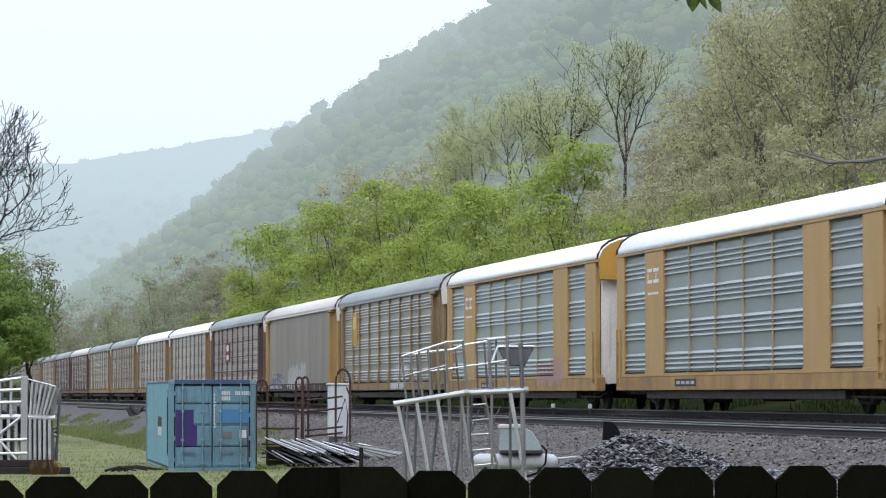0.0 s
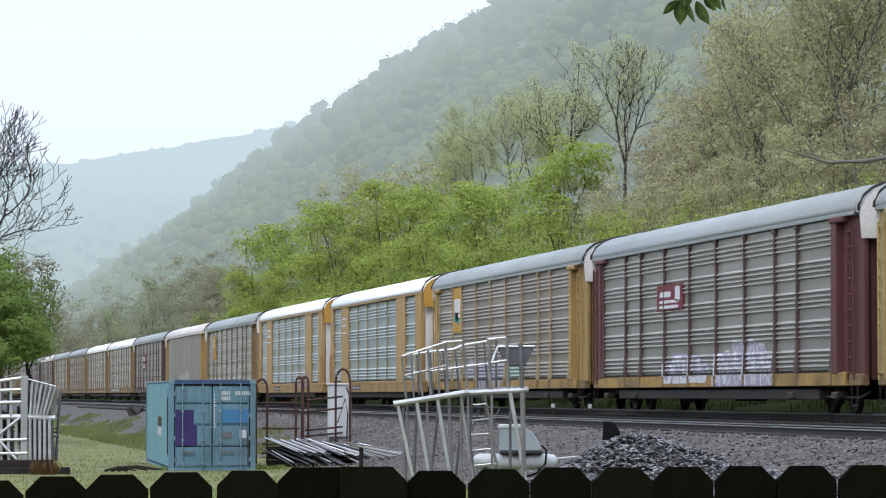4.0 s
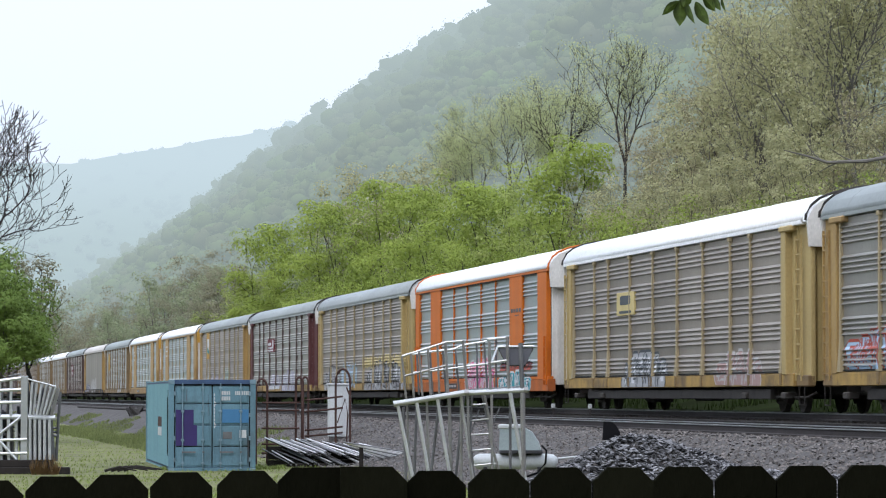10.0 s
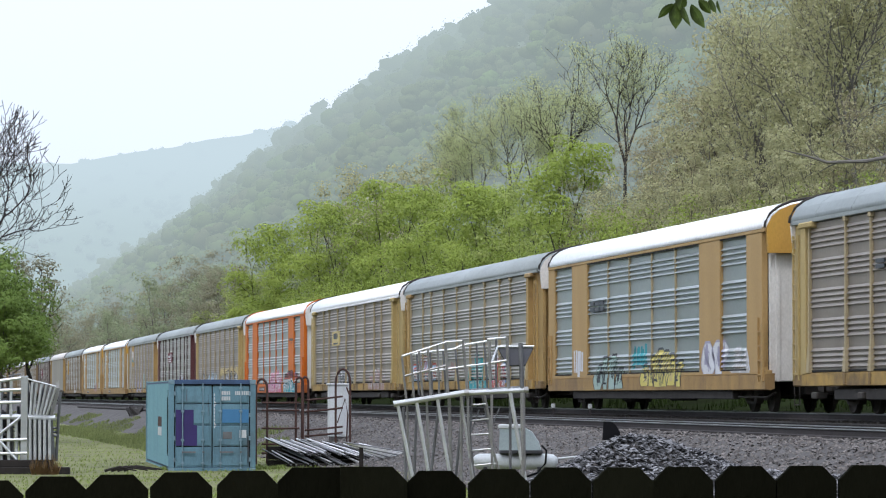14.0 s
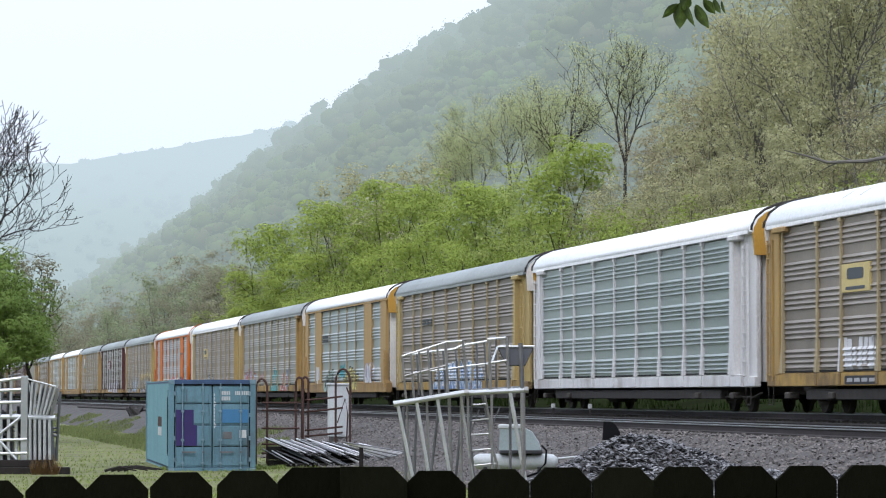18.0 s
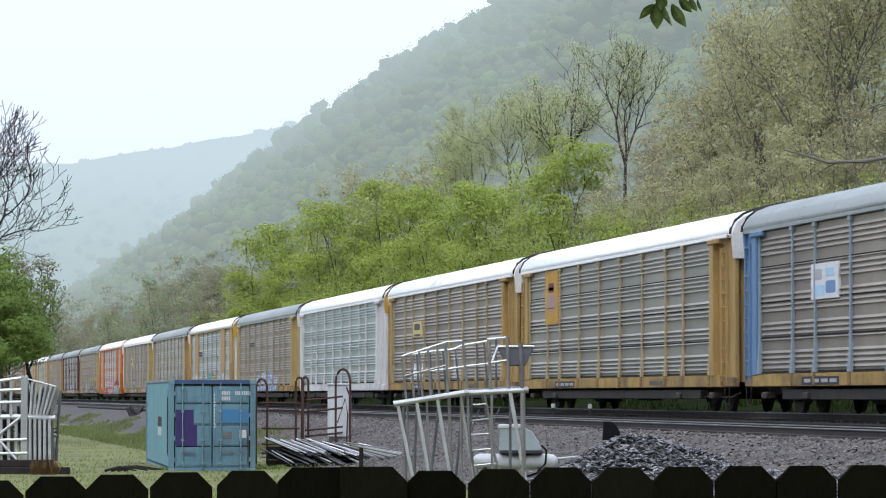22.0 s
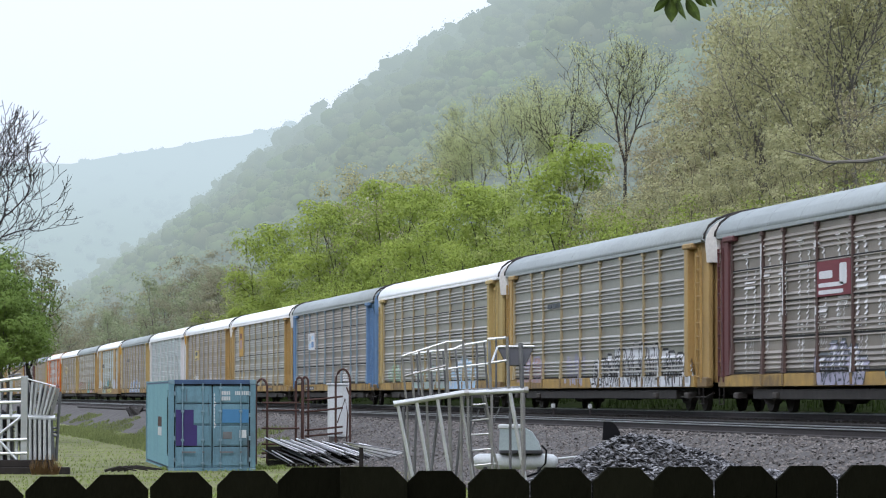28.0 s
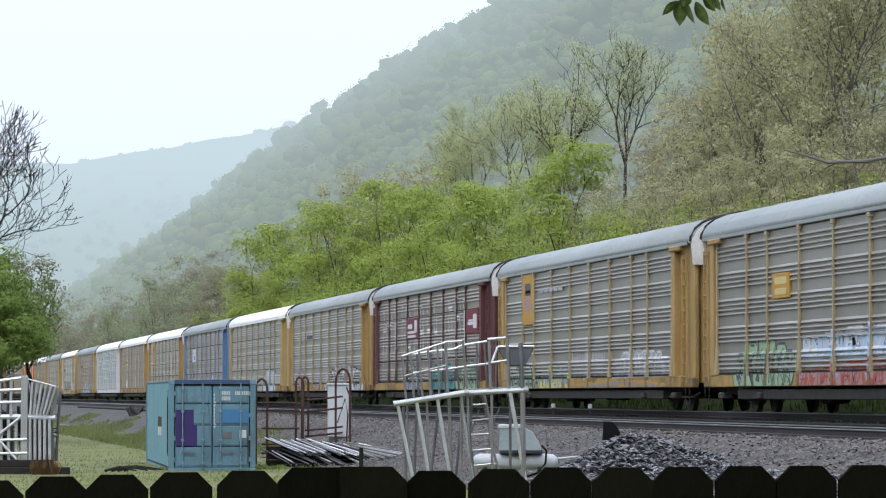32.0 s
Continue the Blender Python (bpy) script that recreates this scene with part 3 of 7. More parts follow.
def post_carrier(car, roof, paint, sill, panel, cap, door, section=DENSE, seams=False, plain=False):
    """An older carrier: screens between thin posts, with open end bays that hold ladders."""
    length = 27.4
    carrier_base(car, length, roof, paint, sill, cap, door, 1.05)
    spans = bays_of(POST_BAYS, length)
    thin = POST_TAN if paint in (YELLOW, PALE_YELLOW) else {BLUE: POST_BLUE, MAROON: DULL_BROWN}.get(paint, paint)
    flat = [(0.0, FLOOR_Z), (0.0, PANEL_Z)]
    sec = flat if plain else (QUAD if seams else section)
    for k, (kind, y0, y1) in enumerate(spans):
        w, c = y1 - y0, (y0 + y1) / 2
        if kind == "panel":
            part("side_panel", shared(("post_panel", round(w, 2), len(sec)), panel, lambda: Shape().sweep(sec, -w / 2, w / 2, False)), panel, car, "", (-1.46, c, 0))
            if seams:
                for g in (1, 2, 3):
                    part("seam", shared(("seam", round(w, 2)), SEAM, lambda: Shape().box(-0.034, 0.0, -w / 2 + 0.05, w / 2 - 0.05, -0.018, 0.018)), SEAM, car, "dark gap between screens",
                         (-1.462, c, FLOOR_Z + g * (PANEL_Z - FLOOR_Z) / 4))
            if not plain:
                part("post", shared("post", thin, post_shape), thin, car, "", (0, y1, 0))
                if spans[k + 1][0] == "end":
                    part("post", shared("post", thin, post_shape), thin, car, "", (0, y0, 0))
        else:
            e = 1 if c > 0 else -1
            part("end_post", shared(("end_post", e), paint, lambda: Shape().box(-1.58, -1.30, -0.17, 0.17, 1.15, 4.70, 0.02).box(-1.62, -1.2, -0.75, 0.3, 4.62, 4.77, 0.03)), paint, car, "heavy corner post",
                 (0, y1 - 0.35 if e < 0 else y0 + 0.3, 0))
            part("end_bulkhead", shared(("end_bulkhead", round(w, 2)), paint, lambda: Shape().box(-1.40, -1.28, -w / 2, w / 2, 0.95, 4.82, 0.02).box(-1.44, -1.30, -0.12, 0.0, 0.95, 4.78, 0.02)), paint, car,
                 "recessed end panel", (0, c, 0))
            part("ladder", shared(("ladder", 2), paint, lambda: ladder_shape(1.0, 4.5, 0.45)), paint, car, "full-height ladder", (-1.46, y0 + 0.75 if e < 0 else y1 - 0.4, 0))
    part("floor_gap", shared(("floor_gap", length), SEAM, lambda: Shape().box(-1.50, -1.40, -length / 2 + 2.1, length / 2 - 1.6, 1.205, 1.245)), SEAM, car, "dark gap above the sill")
    pocket = sill if sill is SILVER else GRIME
    for kind, y0, y1 in spans[1:-1]:
        part("stake_pocket", shared("stake_pocket", pocket, lambda: Shape().box(-1.575, -1.5, -0.09, 0.09, 0.90, 1.17, 0.012)), pocket, car, "", (0, y0, 0))
    for y in (-length / 2 + 2.0, -length / 2 + 5.6, length / 2 - 5.6, length / 2 - 2.0):
        part("jacking_pad", shared("jacking_pad", TRUCK_STEEL, lambda: Shape().box(-1.54, -1.25, -0.22, 0.22, 0.56, 0.73, 0.03)), TRUCK_STEEL, car, "", (0, y, 0))
    part("eave_rail", shared(("eave_rail", length), roof, lambda: Shape().box(-1.56, -1.36, -length / 2 + 0.3, length / 2 - 0.3, PANEL_Z + 0.02, EAVE_Z, 0.01)), roof, car)
    far_side(car, length, paint, panel, section)


# Each car from the leading one back: build, label. Index 0 is the first yellow one with two broad posts fully in view.
B, Pn = "boxy", "post"
CARS = [
    (-14, Pn, (GREY_ROOF, DUST_HAZE_OCHRE, DUST_HAZE_OCHRE, GREY_PANEL, CAP_WHITE, DUST_HAZE_OCHRE, OPEN), "dusty, haze-dulled ochre railway car carrier with a grey roof"),
    (-13, Pn, (GREY_ROOF, DUST_HAZE_OCHRE, DUST_HAZE_OCHRE, DUSTY_PANEL, CAP_WHITE, DUST_HAZE_OCHRE, DENSE), "dusty, haze-dulled ochre railway car carrier with a grey roof"),
    (-12, Pn, (GREY_ROOF, DUST_HAZE_OCHRE, DUST_HAZE_OCHRE, GREY_PANEL, CAP_WHITE, DUST_HAZE_OCHRE, OPEN), "dusty, haze-dulled ochre railway car carrier with a grey roof"),
    (-11, Pn, (GREY_ROOF, DULL_BROWN, DULL_BROWN, DUSTY_PANEL, CAP_WHITE, DULL_BROWN, DENSE, True), "brown railway car carrier with a pale roof"),
    (-10, Pn, (PINK_ROOF, DULL_BROWN, DULL_BROWN, DUSTY_PANEL, CAP_WHITE, DULL_BROWN, DENSE, True), "brown railway car carrier with an off-white roof"),
    (-9, Pn, (GREY_ROOF, DUST_HAZE_OCHRE, DUST_HAZE_OCHRE, GREY_PANEL, CAP_WHITE, DUST_HAZE_OCHRE, DENSE), "ochre railway car carrier with grey screens"),
    (-8, Pn, (GREY_ROOF, DUST_HAZE_OCHRE, DUST_HAZE_OCHRE, DUSTY_PANEL, CAP_WHITE, DUST_HAZE_OCHRE, DENSE, True), "ochre railway car carrier with dusty seamed screens"),
    (-7, Pn, (WHITE_ROOF, DUST_HAZE_OCHRE, DUST_HAZE_OCHRE, GREY_PANEL, CAP_WHITE, DUST_HAZE_OCHRE, OPEN), "ochre railway car carrier with a white roof"),
    (-6, Pn, (WHITE_ROOF, DUST_HAZE_OCHRE, DUST_HAZE_OCHRE, GREY_PANEL, CAP_WHITE, DUST_HAZE_OCHRE, DENSE), "ochre railway car carrier with white roof and lower graffiti"),
    (-5, Pn, (GREY_ROOF, DULL_BROWN, DULL_BROWN, DUSTY_PANEL, CAP_WHITE, DULL_BROWN, OPEN, True), "brown railway car carrier with a grey roof"),
    (-4, Pn, (PINK_ROOF, YELLOW, TRUCK_STEEL, DUSTY_PANEL, CAP_WHITE, PALE_YELLOW, DENSE, False, True), "plain-sided dull grey railway car carrier with off-white roof"),
    (-3, Pn, (GREY_ROOF, DUST_HAZE_OCHRE, DUST_HAZE_OCHRE, GREY_PANEL, CAP_WHITE, DUST_HAZE_OCHRE, OPEN), "ochre railway car carrier with a grey roof"),
    (-2, B, (WHITE_ROOF, TAN, CLEAN_PANEL, BRIGHT_YELLOW, CAP_WHITE), "tan and grey railway car carrier with a clean white roof"),
    (-1, B, (WHITE_ROOF, TAN, CLEAN_PANEL, BRIGHT_YELLOW, CAP_WHITE), "tan and grey railway car carrier with a clean white roof"),
    (0, Pn, (GREY_ROOF, YELLOW, SILL, DUSTY_PANEL, CAP_WHITE, YELLOW, DENSE), "ochre car carrier with dusty screens and a grey roof"),
    (1, Pn, (GREY_ROOF, MAROON, SILL, GREY_PANEL, CAP_WHITE, MAROON, OPEN), "maroon car carrier with grey screens and white graffiti"),
    (2, Pn, (GREY_ROOF, PALE_YELLOW, SILL, DUSTY_PANEL, CAP_WHITE, PALE_YELLOW, DENSE), "pale yellow car carrier with long black and white graffiti"),
    (3, B, (WHITE_ROOF, ORANGE, CLEAN_PANEL, CAP_WHITE, CAP_WHITE), "orange and grey car carrier with a white roof"),
    (4, Pn, (WHITE_ROOF, PALE_YELLOW, SILL, DUSTY_PANEL, CAP_WHITE, PALE_YELLOW, DENSE), "pale yellow car carrier with dusty screens and a white roof"),
    (5, Pn, (GREY_ROOF, YELLOW, SILL, GREY_PANEL, CAP_WHITE, YELLOW, DENSE), "ochre car carrier with teal and red graffiti, grey roof"),
    (6, B, (WHITE_ROOF, TAN, CLEAN_PANEL, BRIGHT_YELLOW, CAP_WHITE), "tan and grey car carrier with yellow and white graffiti"),
    (7, Pn, (GREY_ROOF, PALE_YELLOW, SILL, DUSTY_PANEL, CAP_WHITE, PALE_YELLOW, DENSE), "pale yellow car carrier with blue graffiti, grey roof"),
    (8, Pn, (WHITE_ROOF, SILVER, SILVER, SILVER_PANEL, BRIGHT_YELLOW, SILVER, OPEN), "silvery white car carrier with bright screens and white roof"),
    (9, Pn, (WHITE_ROOF, YELLOW, SILL, DUSTY_PANEL, CAP_WHITE, YELLOW, DENSE), "ochre car carrier with dusty screens and streaked white roof"),
    (10, Pn, (WHITE_ROOF, YELLOW, SILL, GREY_PANEL, CAP_WHITE, YELLOW, DENSE, True), "ochre car carrier with seamed grey screens and white roof"),
    (11, Pn, (GREY_ROOF, BLUE, SILL, DUSTY_PANEL, BLUE, BLUE, DENSE, True), "blue car carrier with dusty screens and a yellow sill"),
    (12, Pn, (WHITE_ROOF, PALE_YELLOW, SILL, GREY_PANEL, CAP_WHITE, YELLOW, DENSE, True), "yellow car carrier with pale blue graffiti and white roof"),
    (13, Pn, (GREY_ROOF, YELLOW, SILL, GREY_PANEL, CAP_WHITE, YELLOW, DENSE), "ochre car carrier with black and white graffiti, grey roof"),
    (14, Pn, (GREY_ROOF, MAROON, SILL, DUSTY_PANEL, CAP_WHITE, MAROON, DENSE, True), "maroon car carrier smeared with white paint, grey roof"),
    (15, Pn, (GREY_ROOF, YELLOW, SILL, GREY_PANEL, CAP_WHITE, YELLOW, DENSE), "ochre car carrier with green and white graffiti"),
    (16, Pn, (GREY_ROOF, YELLOW, SILL, GREY_PANEL, CAP_WHITE, YELLOW, DENSE), "ochre car carrier with green, blue and red graffiti"),
]
TRAIN = {}


def train():
    for i, kind, spec, label in CARS:
        car = thing("car_carrier", label, "railway car", pose(TRACK, car_y(i, 0), RAIL), "train of car carriers")
        (boxy_carrier if kind == B else post_carrier)(car, *spec)
        TRAIN[i] = car


def car_y(i, t):
    """The middle of car i along the track; the train slows a little."""
    ahead = 0.325 if i in (-2, -1, 3, 6) else 0.0
    return START - PITCH / 2 - PITCH * (i + 1) + PITCH * (0.528 * t - 0.00025 * t * t) + ahead


train()


# ---- woods ----
def envelope_tree(rnd, g, height, radius, base, ends, lean=0.0):
    """Limbs that fork towards points spread through a domed crown: paths with radii, and the ends of the twigs."""
    half = height * (1 - base) / 2
    mid = height * base + half
    pts = []
    while len(pts) < ends:
        p = Vector((rnd.uniform(-1, 1), rnd.uniform(-1, 1), rnd.uniform(-1, 1)))
        bulge = 0.80 + 0.32 * noise.noise((p.x * 2 + ends, p.y * 2, p.z * 2))
        if 0.2 < p.length < bulge and rnd.random() < 0.25 + 0.75 * p.length:
            pts.append((p.x * radius * (1.15 if p.z < 0.2 else 1.0), p.y * radius, mid + p.z * half))
    pts = np.array(pts)
    pts[:, 2] *= height / pts[:, 2].max()
    paths, tips = [], []

    def limb(p, q, r0, r1, steps):
        d = (q - p).length
        line, rs = [p], [r0]
        for k in range(1, steps):
            f = k / steps
            line.append(p.lerp(q, f) + Vector((rnd.uniform(-1, 1), rnd.uniform(-1, 1), rnd.uniform(-0.4, 0.8))) * d * 0.07)
            rs.append(r0 + (r1 - r0) * f)
        paths.append((line + [q], rs + [r1]))

    def fork(node, r, group, level):
        if len(group) <= 2:
            for q in group:
                q = Vector(q)
                limb(node, q, r * 0.8, 0.006, 2)
                tips.append(q)
                tips.append(node.lerp(q, 0.6))
            return
        k = 3 if level == 0 or (level < 3 and rnd.random() < 0.4) else 2
        seeds = group[g.permutation(len(group))[:k]]
        for _ in range(4):
            near = np.argmin(((group[:, None, :] - seeds[None]) ** 2).sum(2), axis=1)
            seeds = np.array([group[near == c].mean(0) if (near == c).any() else seeds[c] for c in range(k)])
        for c in range(k):
            mine = group[near == c]
            if not len(mine):
                continue
            goal = Vector(mine.mean(0))
            share = 0.42 if len(mine) > 12 else 0.6
            q = node.lerp(goal, share) + Vector((0, 0, -0.13 * (goal - node).length))
            r1 = max(0.01, r * (len(mine) / len(group)) ** 0.42)
            limb(node, q, r1 * 1.05, r1 * 0.85, 3 if len(mine) > 8 else 2)
            fork(q, r1 * 0.85, mine, level + 1)

    foot = Vector((0, 0, -0.3))
    first = Vector((lean * height * 0.1, 0, height * (base * 0.75 + 0.10)))
    limb(foot, first, height * 0.015, height * 0.012, 4)
    fork(first, height * 0.012, pts, 0)
    return paths, tips


def rounded(me, normals):
    """Shades a leaf mass by the clumps its leaves belong to."""
    me.polygons.foreach_set("use_smooth", [True] * len(me.polygons))
    normals = normals / np.maximum(1e-6, np.linalg.norm(normals, axis=1))[:, None]
    me.normals_split_custom_set_from_vertices(normals.tolist())


def vase_limbs(rnd, height, clear, spread, levels, fork=(24, 40), first=3, girth=1.0):
    """A tree whose limbs rise and fork again and again to fine twigs: paths with radii, and twig points."""
    paths, tips = [], []

    def grow(p, way, length, r, level):
        pts, rs = [p], [r]
        wander = 0.08 if level < 2 else 0.17
        for k in range(4):
            way = (way + Vector((rnd.gauss(0, wander), rnd.gauss(0, wander), rnd.gauss(0.08, 0.09)))).normalized()
            p = p + way * length / 4
            pts.append(p)
            rs.append(r * (1 - 0.09 * (k + 1)))
        paths.append((pts, rs))
        if level >= levels - 2:
            tips.extend(pts[2:])
        if level == levels:
            return
        n = first if level == 0 else (3 if rnd.random() < 0.3 else 2)
        turn = rnd.uniform(0, 6.28)
        for k in range(n):
            side = way.orthogonal().normalized()
            side.rotate(Matrix.Rotation(turn + 6.283 * k / n + rnd.uniform(-0.4, 0.4), 3, way))
            a = radians(rnd.uniform(*fork)) * (spread if level == 0 else 1.0)
            grow(p, (way * math.cos(a) + side * math.sin(a)).normalized(), length * rnd.uniform(0.62, 0.88), r * rnd.uniform(0.56, 0.70), level + 1)
        if 0 < level < levels - 1:
            side = way.orthogonal().normalized()
            side.rotate(Matrix.Rotation(rnd.uniform(0, 6.28), 3, way))
            grow(pts[2], (way * 0.6 + side * 0.8).normalized(), length * 0.55, r * 0.4, level + 2 if level + 2 <= levels else levels)

    trunk = height * clear
    lean = Vector((rnd.uniform(-0.03, 0.03), rnd.uniform(-0.03, 0.03), 1)) * trunk
    bole = [Vector((0, 0, -0.3)), lean * 0.33 + Vector((rnd.uniform(-0.1, 0.1), 0, 0)), lean * 0.7 + Vector((0, rnd.uniform(-0.1, 0.1), 0)), lean]
    r0 = height * 0.0125 * girth
    paths.append((bole, [r0 * 1.25, r0 * 1.1, r0, r0 * 0.95]))
    grow(lean, Vector((0, 0, 1)), (height - trunk) * 0.30, r0 * 0.9, 0)
    top = max(q.z for pts, _ in paths for q in pts)
    k = (height - trunk) / (top - trunk)
    fit = lambda q: Vector((q.x * k, q.y * k, trunk + (q.z - trunk) * k)) if q.z > trunk else q
    return [([fit(q) for q in pts], rs) for pts, rs in paths], [fit(q) for q in tips]


def vase_meshes(seed, height, leaf, bark, leaves, size, clear=0.45, spread=1.0, levels=6, cloud=0.3, fine=0.012, fork=(24, 40), first=3, girth=1.0):
    rnd, g = random.Random(seed), np.random.default_rng(seed)
    paths, tips = vase_limbs(rnd, height, clear, spread, levels, fork, first, girth)
    wood = Shape()
    for pts, rs in paths:
        wood.tube(pts, [max(fine, r) for r in rs], 5 if rs[0] > 0.06 else 3, False)
    t = np.array([tuple(p) for p in tips])
    c = t[g.integers(0, len(t), leaves)] + g.normal(0, cloud, (leaves, 3))
    nrm = g.normal(0, 1, (leaves, 3)) + np.array([0, 0, 0.6])
    nrm /= np.linalg.norm(nrm, axis=1)[:, None]
    u = np.cross(nrm, g.normal(0, 1, (leaves, 3)))
    u /= np.linalg.norm(u, axis=1)[:, None]
    w = np.cross(nrm, u)
    s = size * g.uniform(0.6, 1.4, (leaves, 1))
    v = np.stack([c - u * s, c - w * s * 0.6, c + u * s, c + w * s * 0.6], 1).reshape(-1, 3)
    crown = bpy.data.meshes.new("crown")
    crown.from_pydata(v.tolist(), [], [(4 * i, 4 * i + 1, 4 * i + 2, 4 * i + 3) for i in range(leaves)])
    crown.materials.append(leaf)
    return wood.mesh("trunk", bark), crown


def tree_meshes(seed, height, leaf, bark, leaves, size, radius=3.6, base=0.12, ends=240, cloud=0.45, low=0.0, tufts=1.0, fine=0.010):
    """Wood and crown of one tree: leaves sit in clumps round the twigs, turned outwards and up."""
    rnd, g = random.Random(seed), np.random.default_rng(seed)
    paths, tips = envelope_tree(rnd, g, height, radius, base, ends)
    wood = Shape()
    for pts, rs in paths:
        wood.tube(pts, [max(fine, r) for r in rs], 5 if rs[0] > 0.06 else 3, False)
    t = np.array([tuple(p) for p in tips])
    if low:
        # undergrowth that hides the foot of the tree
        m = int(len(t) * low)
        a, rr = g.uniform(0, 6.28, m), radius * np.sqrt(g.uniform(0, 1, m))
        t = np.vstack([t, np.c_[rr * np.cos(a), rr * np.sin(a), g.uniform(0.03, 0.4, m) * height]])
    if tufts < 1:
        t = t[g.permutation(len(t))[:max(8, int(len(t) * tufts))]]
    pick = g.integers(0, len(t), leaves)
    spread = g.normal(0, 1, (leaves, 3))
    spread /= np.maximum(0.6, np.linalg.norm(spread, axis=1))[:, None]
    reach = cloud * g.uniform(0.6, 1.5, len(t))[pick][:, None]
    spread[:, 2] = np.where(g.random(leaves) < 0.6, np.abs(spread[:, 2]), spread[:, 2])
    c = t[pick] + spread * reach * np.array([1.2, 1.2, 0.7])
    nrm = spread * 0.9 + np.array([0, 0, 0.35]) + g.normal(0, 0.28, (leaves, 3))
    nrm /= np.linalg.norm(nrm, axis=1)[:, None]
    nrm_clump = spread * 0.8 + np.array([0, 0, 0.3]) + nrm * 0.45 + (c - t.mean(0)) / radius * 0.35
    u = np.cross(nrm, g.normal(0, 1, (leaves, 3)))
    u /= np.linalg.norm(u, axis=1)[:, None]
    w = np.cross(nrm, u)
    s = size * g.uniform(0.6, 1.4, (leaves, 1))
    v = np.stack([c - u * s, c - w * s * 0.6 + nrm * s * 0.2, c + u * s, c + w * s * 0.6 + nrm * s * 0.2], 1).reshape(-1, 3)
    crown = bpy.data.meshes.new("crown")
    crown.from_pydata(v.tolist(), [], [(4 * i, 4 * i + 1, 4 * i + 2, 4 * i + 3) for i in range(leaves)])
    crown.materials.append(leaf)
    rounded(crown, np.repeat(nrm_clump, 4, axis=0))
    return wood.mesh("trunk", bark), crown


KINDS = {}


def tree(name, label, x, y, height, kind, turn=0.0, group="trees behind the train"):
    """A tree of a kind: its two meshes are grown once at 16 m and set at the height wanted."""
    wood, crown, bark, leaf = KINDS[kind]
    k = height / 16.0
    ob = thing(name, label, "tree", Matrix.Translation((x, y, land(x))) @ Matrix.Rotation(turn, 4, "Z") @ Matrix.Scale(k, 4), group)
    part("trunk", wood, bark, ob)
    part("crown", crown, leaf, ob)
    return ob


def kind_of(key, seed, leaf, bark, leaves, size, **more):
    wood, crown = tree_meshes(seed, 16.0, leaf, bark, leaves, size, **more)
    KINDS[key] = (wood, crown, bark, leaf)


for q in range(3):
    kind_of(("bright", q), 11 + q, LEAF_BRIGHT, SHADE_BARK, 17000, 0.125, radius=5.0, base=0.04, ends=60, cloud=0.95, low=0.3)
    kind_of(("light", q), 31 + q, LEAF_LIGHT, SHADE_BARK, 17000, 0.11, radius=4.8, base=0.05, ends=90, cloud=0.75, low=0.3)
    kind_of(("olive", q), 51 + q, LEAF_OLIVE, BARK, 14000, 0.095, radius=4.3, base=0.08, ends=130, cloud=0.6, low=0.25)
    kind_of(("brown", q), 71 + q, LEAF_BROWN, PALE_BARK, 12000, 0.07, radius=4.2, base=0.10, ends=170, cloud=0.5, low=0.2)
    kind_of(("far", q), 131 + q, (LEAF_FAR, LEAF_FAR, LEAF_DUSK)[q], PALE_BARK, 6500, 0.14, radius=5.0, base=0.06, ends=50, cloud=0.9, low=0.3)
for q in range(2):
    KINDS[("sparse", q)] = (*vase_meshes(97 + q, 16.0, LEAF_PALE, DARK_BARK, 7000, 0.043, clear=0.45, spread=0.8, cloud=0.22, fine=0.010, fork=(14, 32), girth=0.62, first=3), DARK_BARK, LEAF_PALE)
    KINDS[("pale", q)] = (*vase_meshes(87 + q, 16.0, LEAF_PALE, BARK, 12000, 0.045, clear=0.45, spread=0.8, cloud=0.24, fine=0.009, fork=(15, 32), girth=0.55), BARK, LEAF_PALE)
    KINDS[("budding", q)] = (*vase_meshes(140 + q, 16.0, LEAF_OLIVE, PALE_BARK, 9500, 0.075, clear=0.3, spread=0.9, cloud=0.3, fine=0.011, fork=(13, 30), girth=0.65, first=4), PALE_BARK, LEAF_OLIVE)
    kind_of(("dusk", q), 171 + q, LEAF_DUSK, PALE_BARK, 16000, 0.09, radius=5.4, base=0.08, ends=200, cloud=0.6)
    kind_of(("shrub", q), 111 + q, LEAF_BRIGHT, SHADE_BARK, 8000, 0.13, radius=7.0, base=0.03, ends=80, cloud=1.1, low=0.8)

LABELS = {"bright": "leafy tree in fresh bright green behind the railway", "light": "light green spring tree behind the railway", "olive": "olive-green budding tree behind the railway",
          "brown": "brownish budding tree with bare twigs behind the railway", "sparse": "tall nearly bare tree with pale spring buds", "pale": "slim tall tree in thin pale green leaf", "budding": "pale-limbed tree with olive buds on fine twigs", "dusk": "greyish-brown domed tree just coming into bud", "far": "hazy olive-green tree beside the track in the distance", "shrub": "low bright green bush behind the railway"}


def bearing_y(x, a):
    """Where along the track a thing at distance x lies, for the tangent a of its bearing from the camera's axis."""
    t = radians(TURN)
    return x * (math.cos(t) - a * math.sin(t)) / (math.sin(t) + a * math.cos(t))


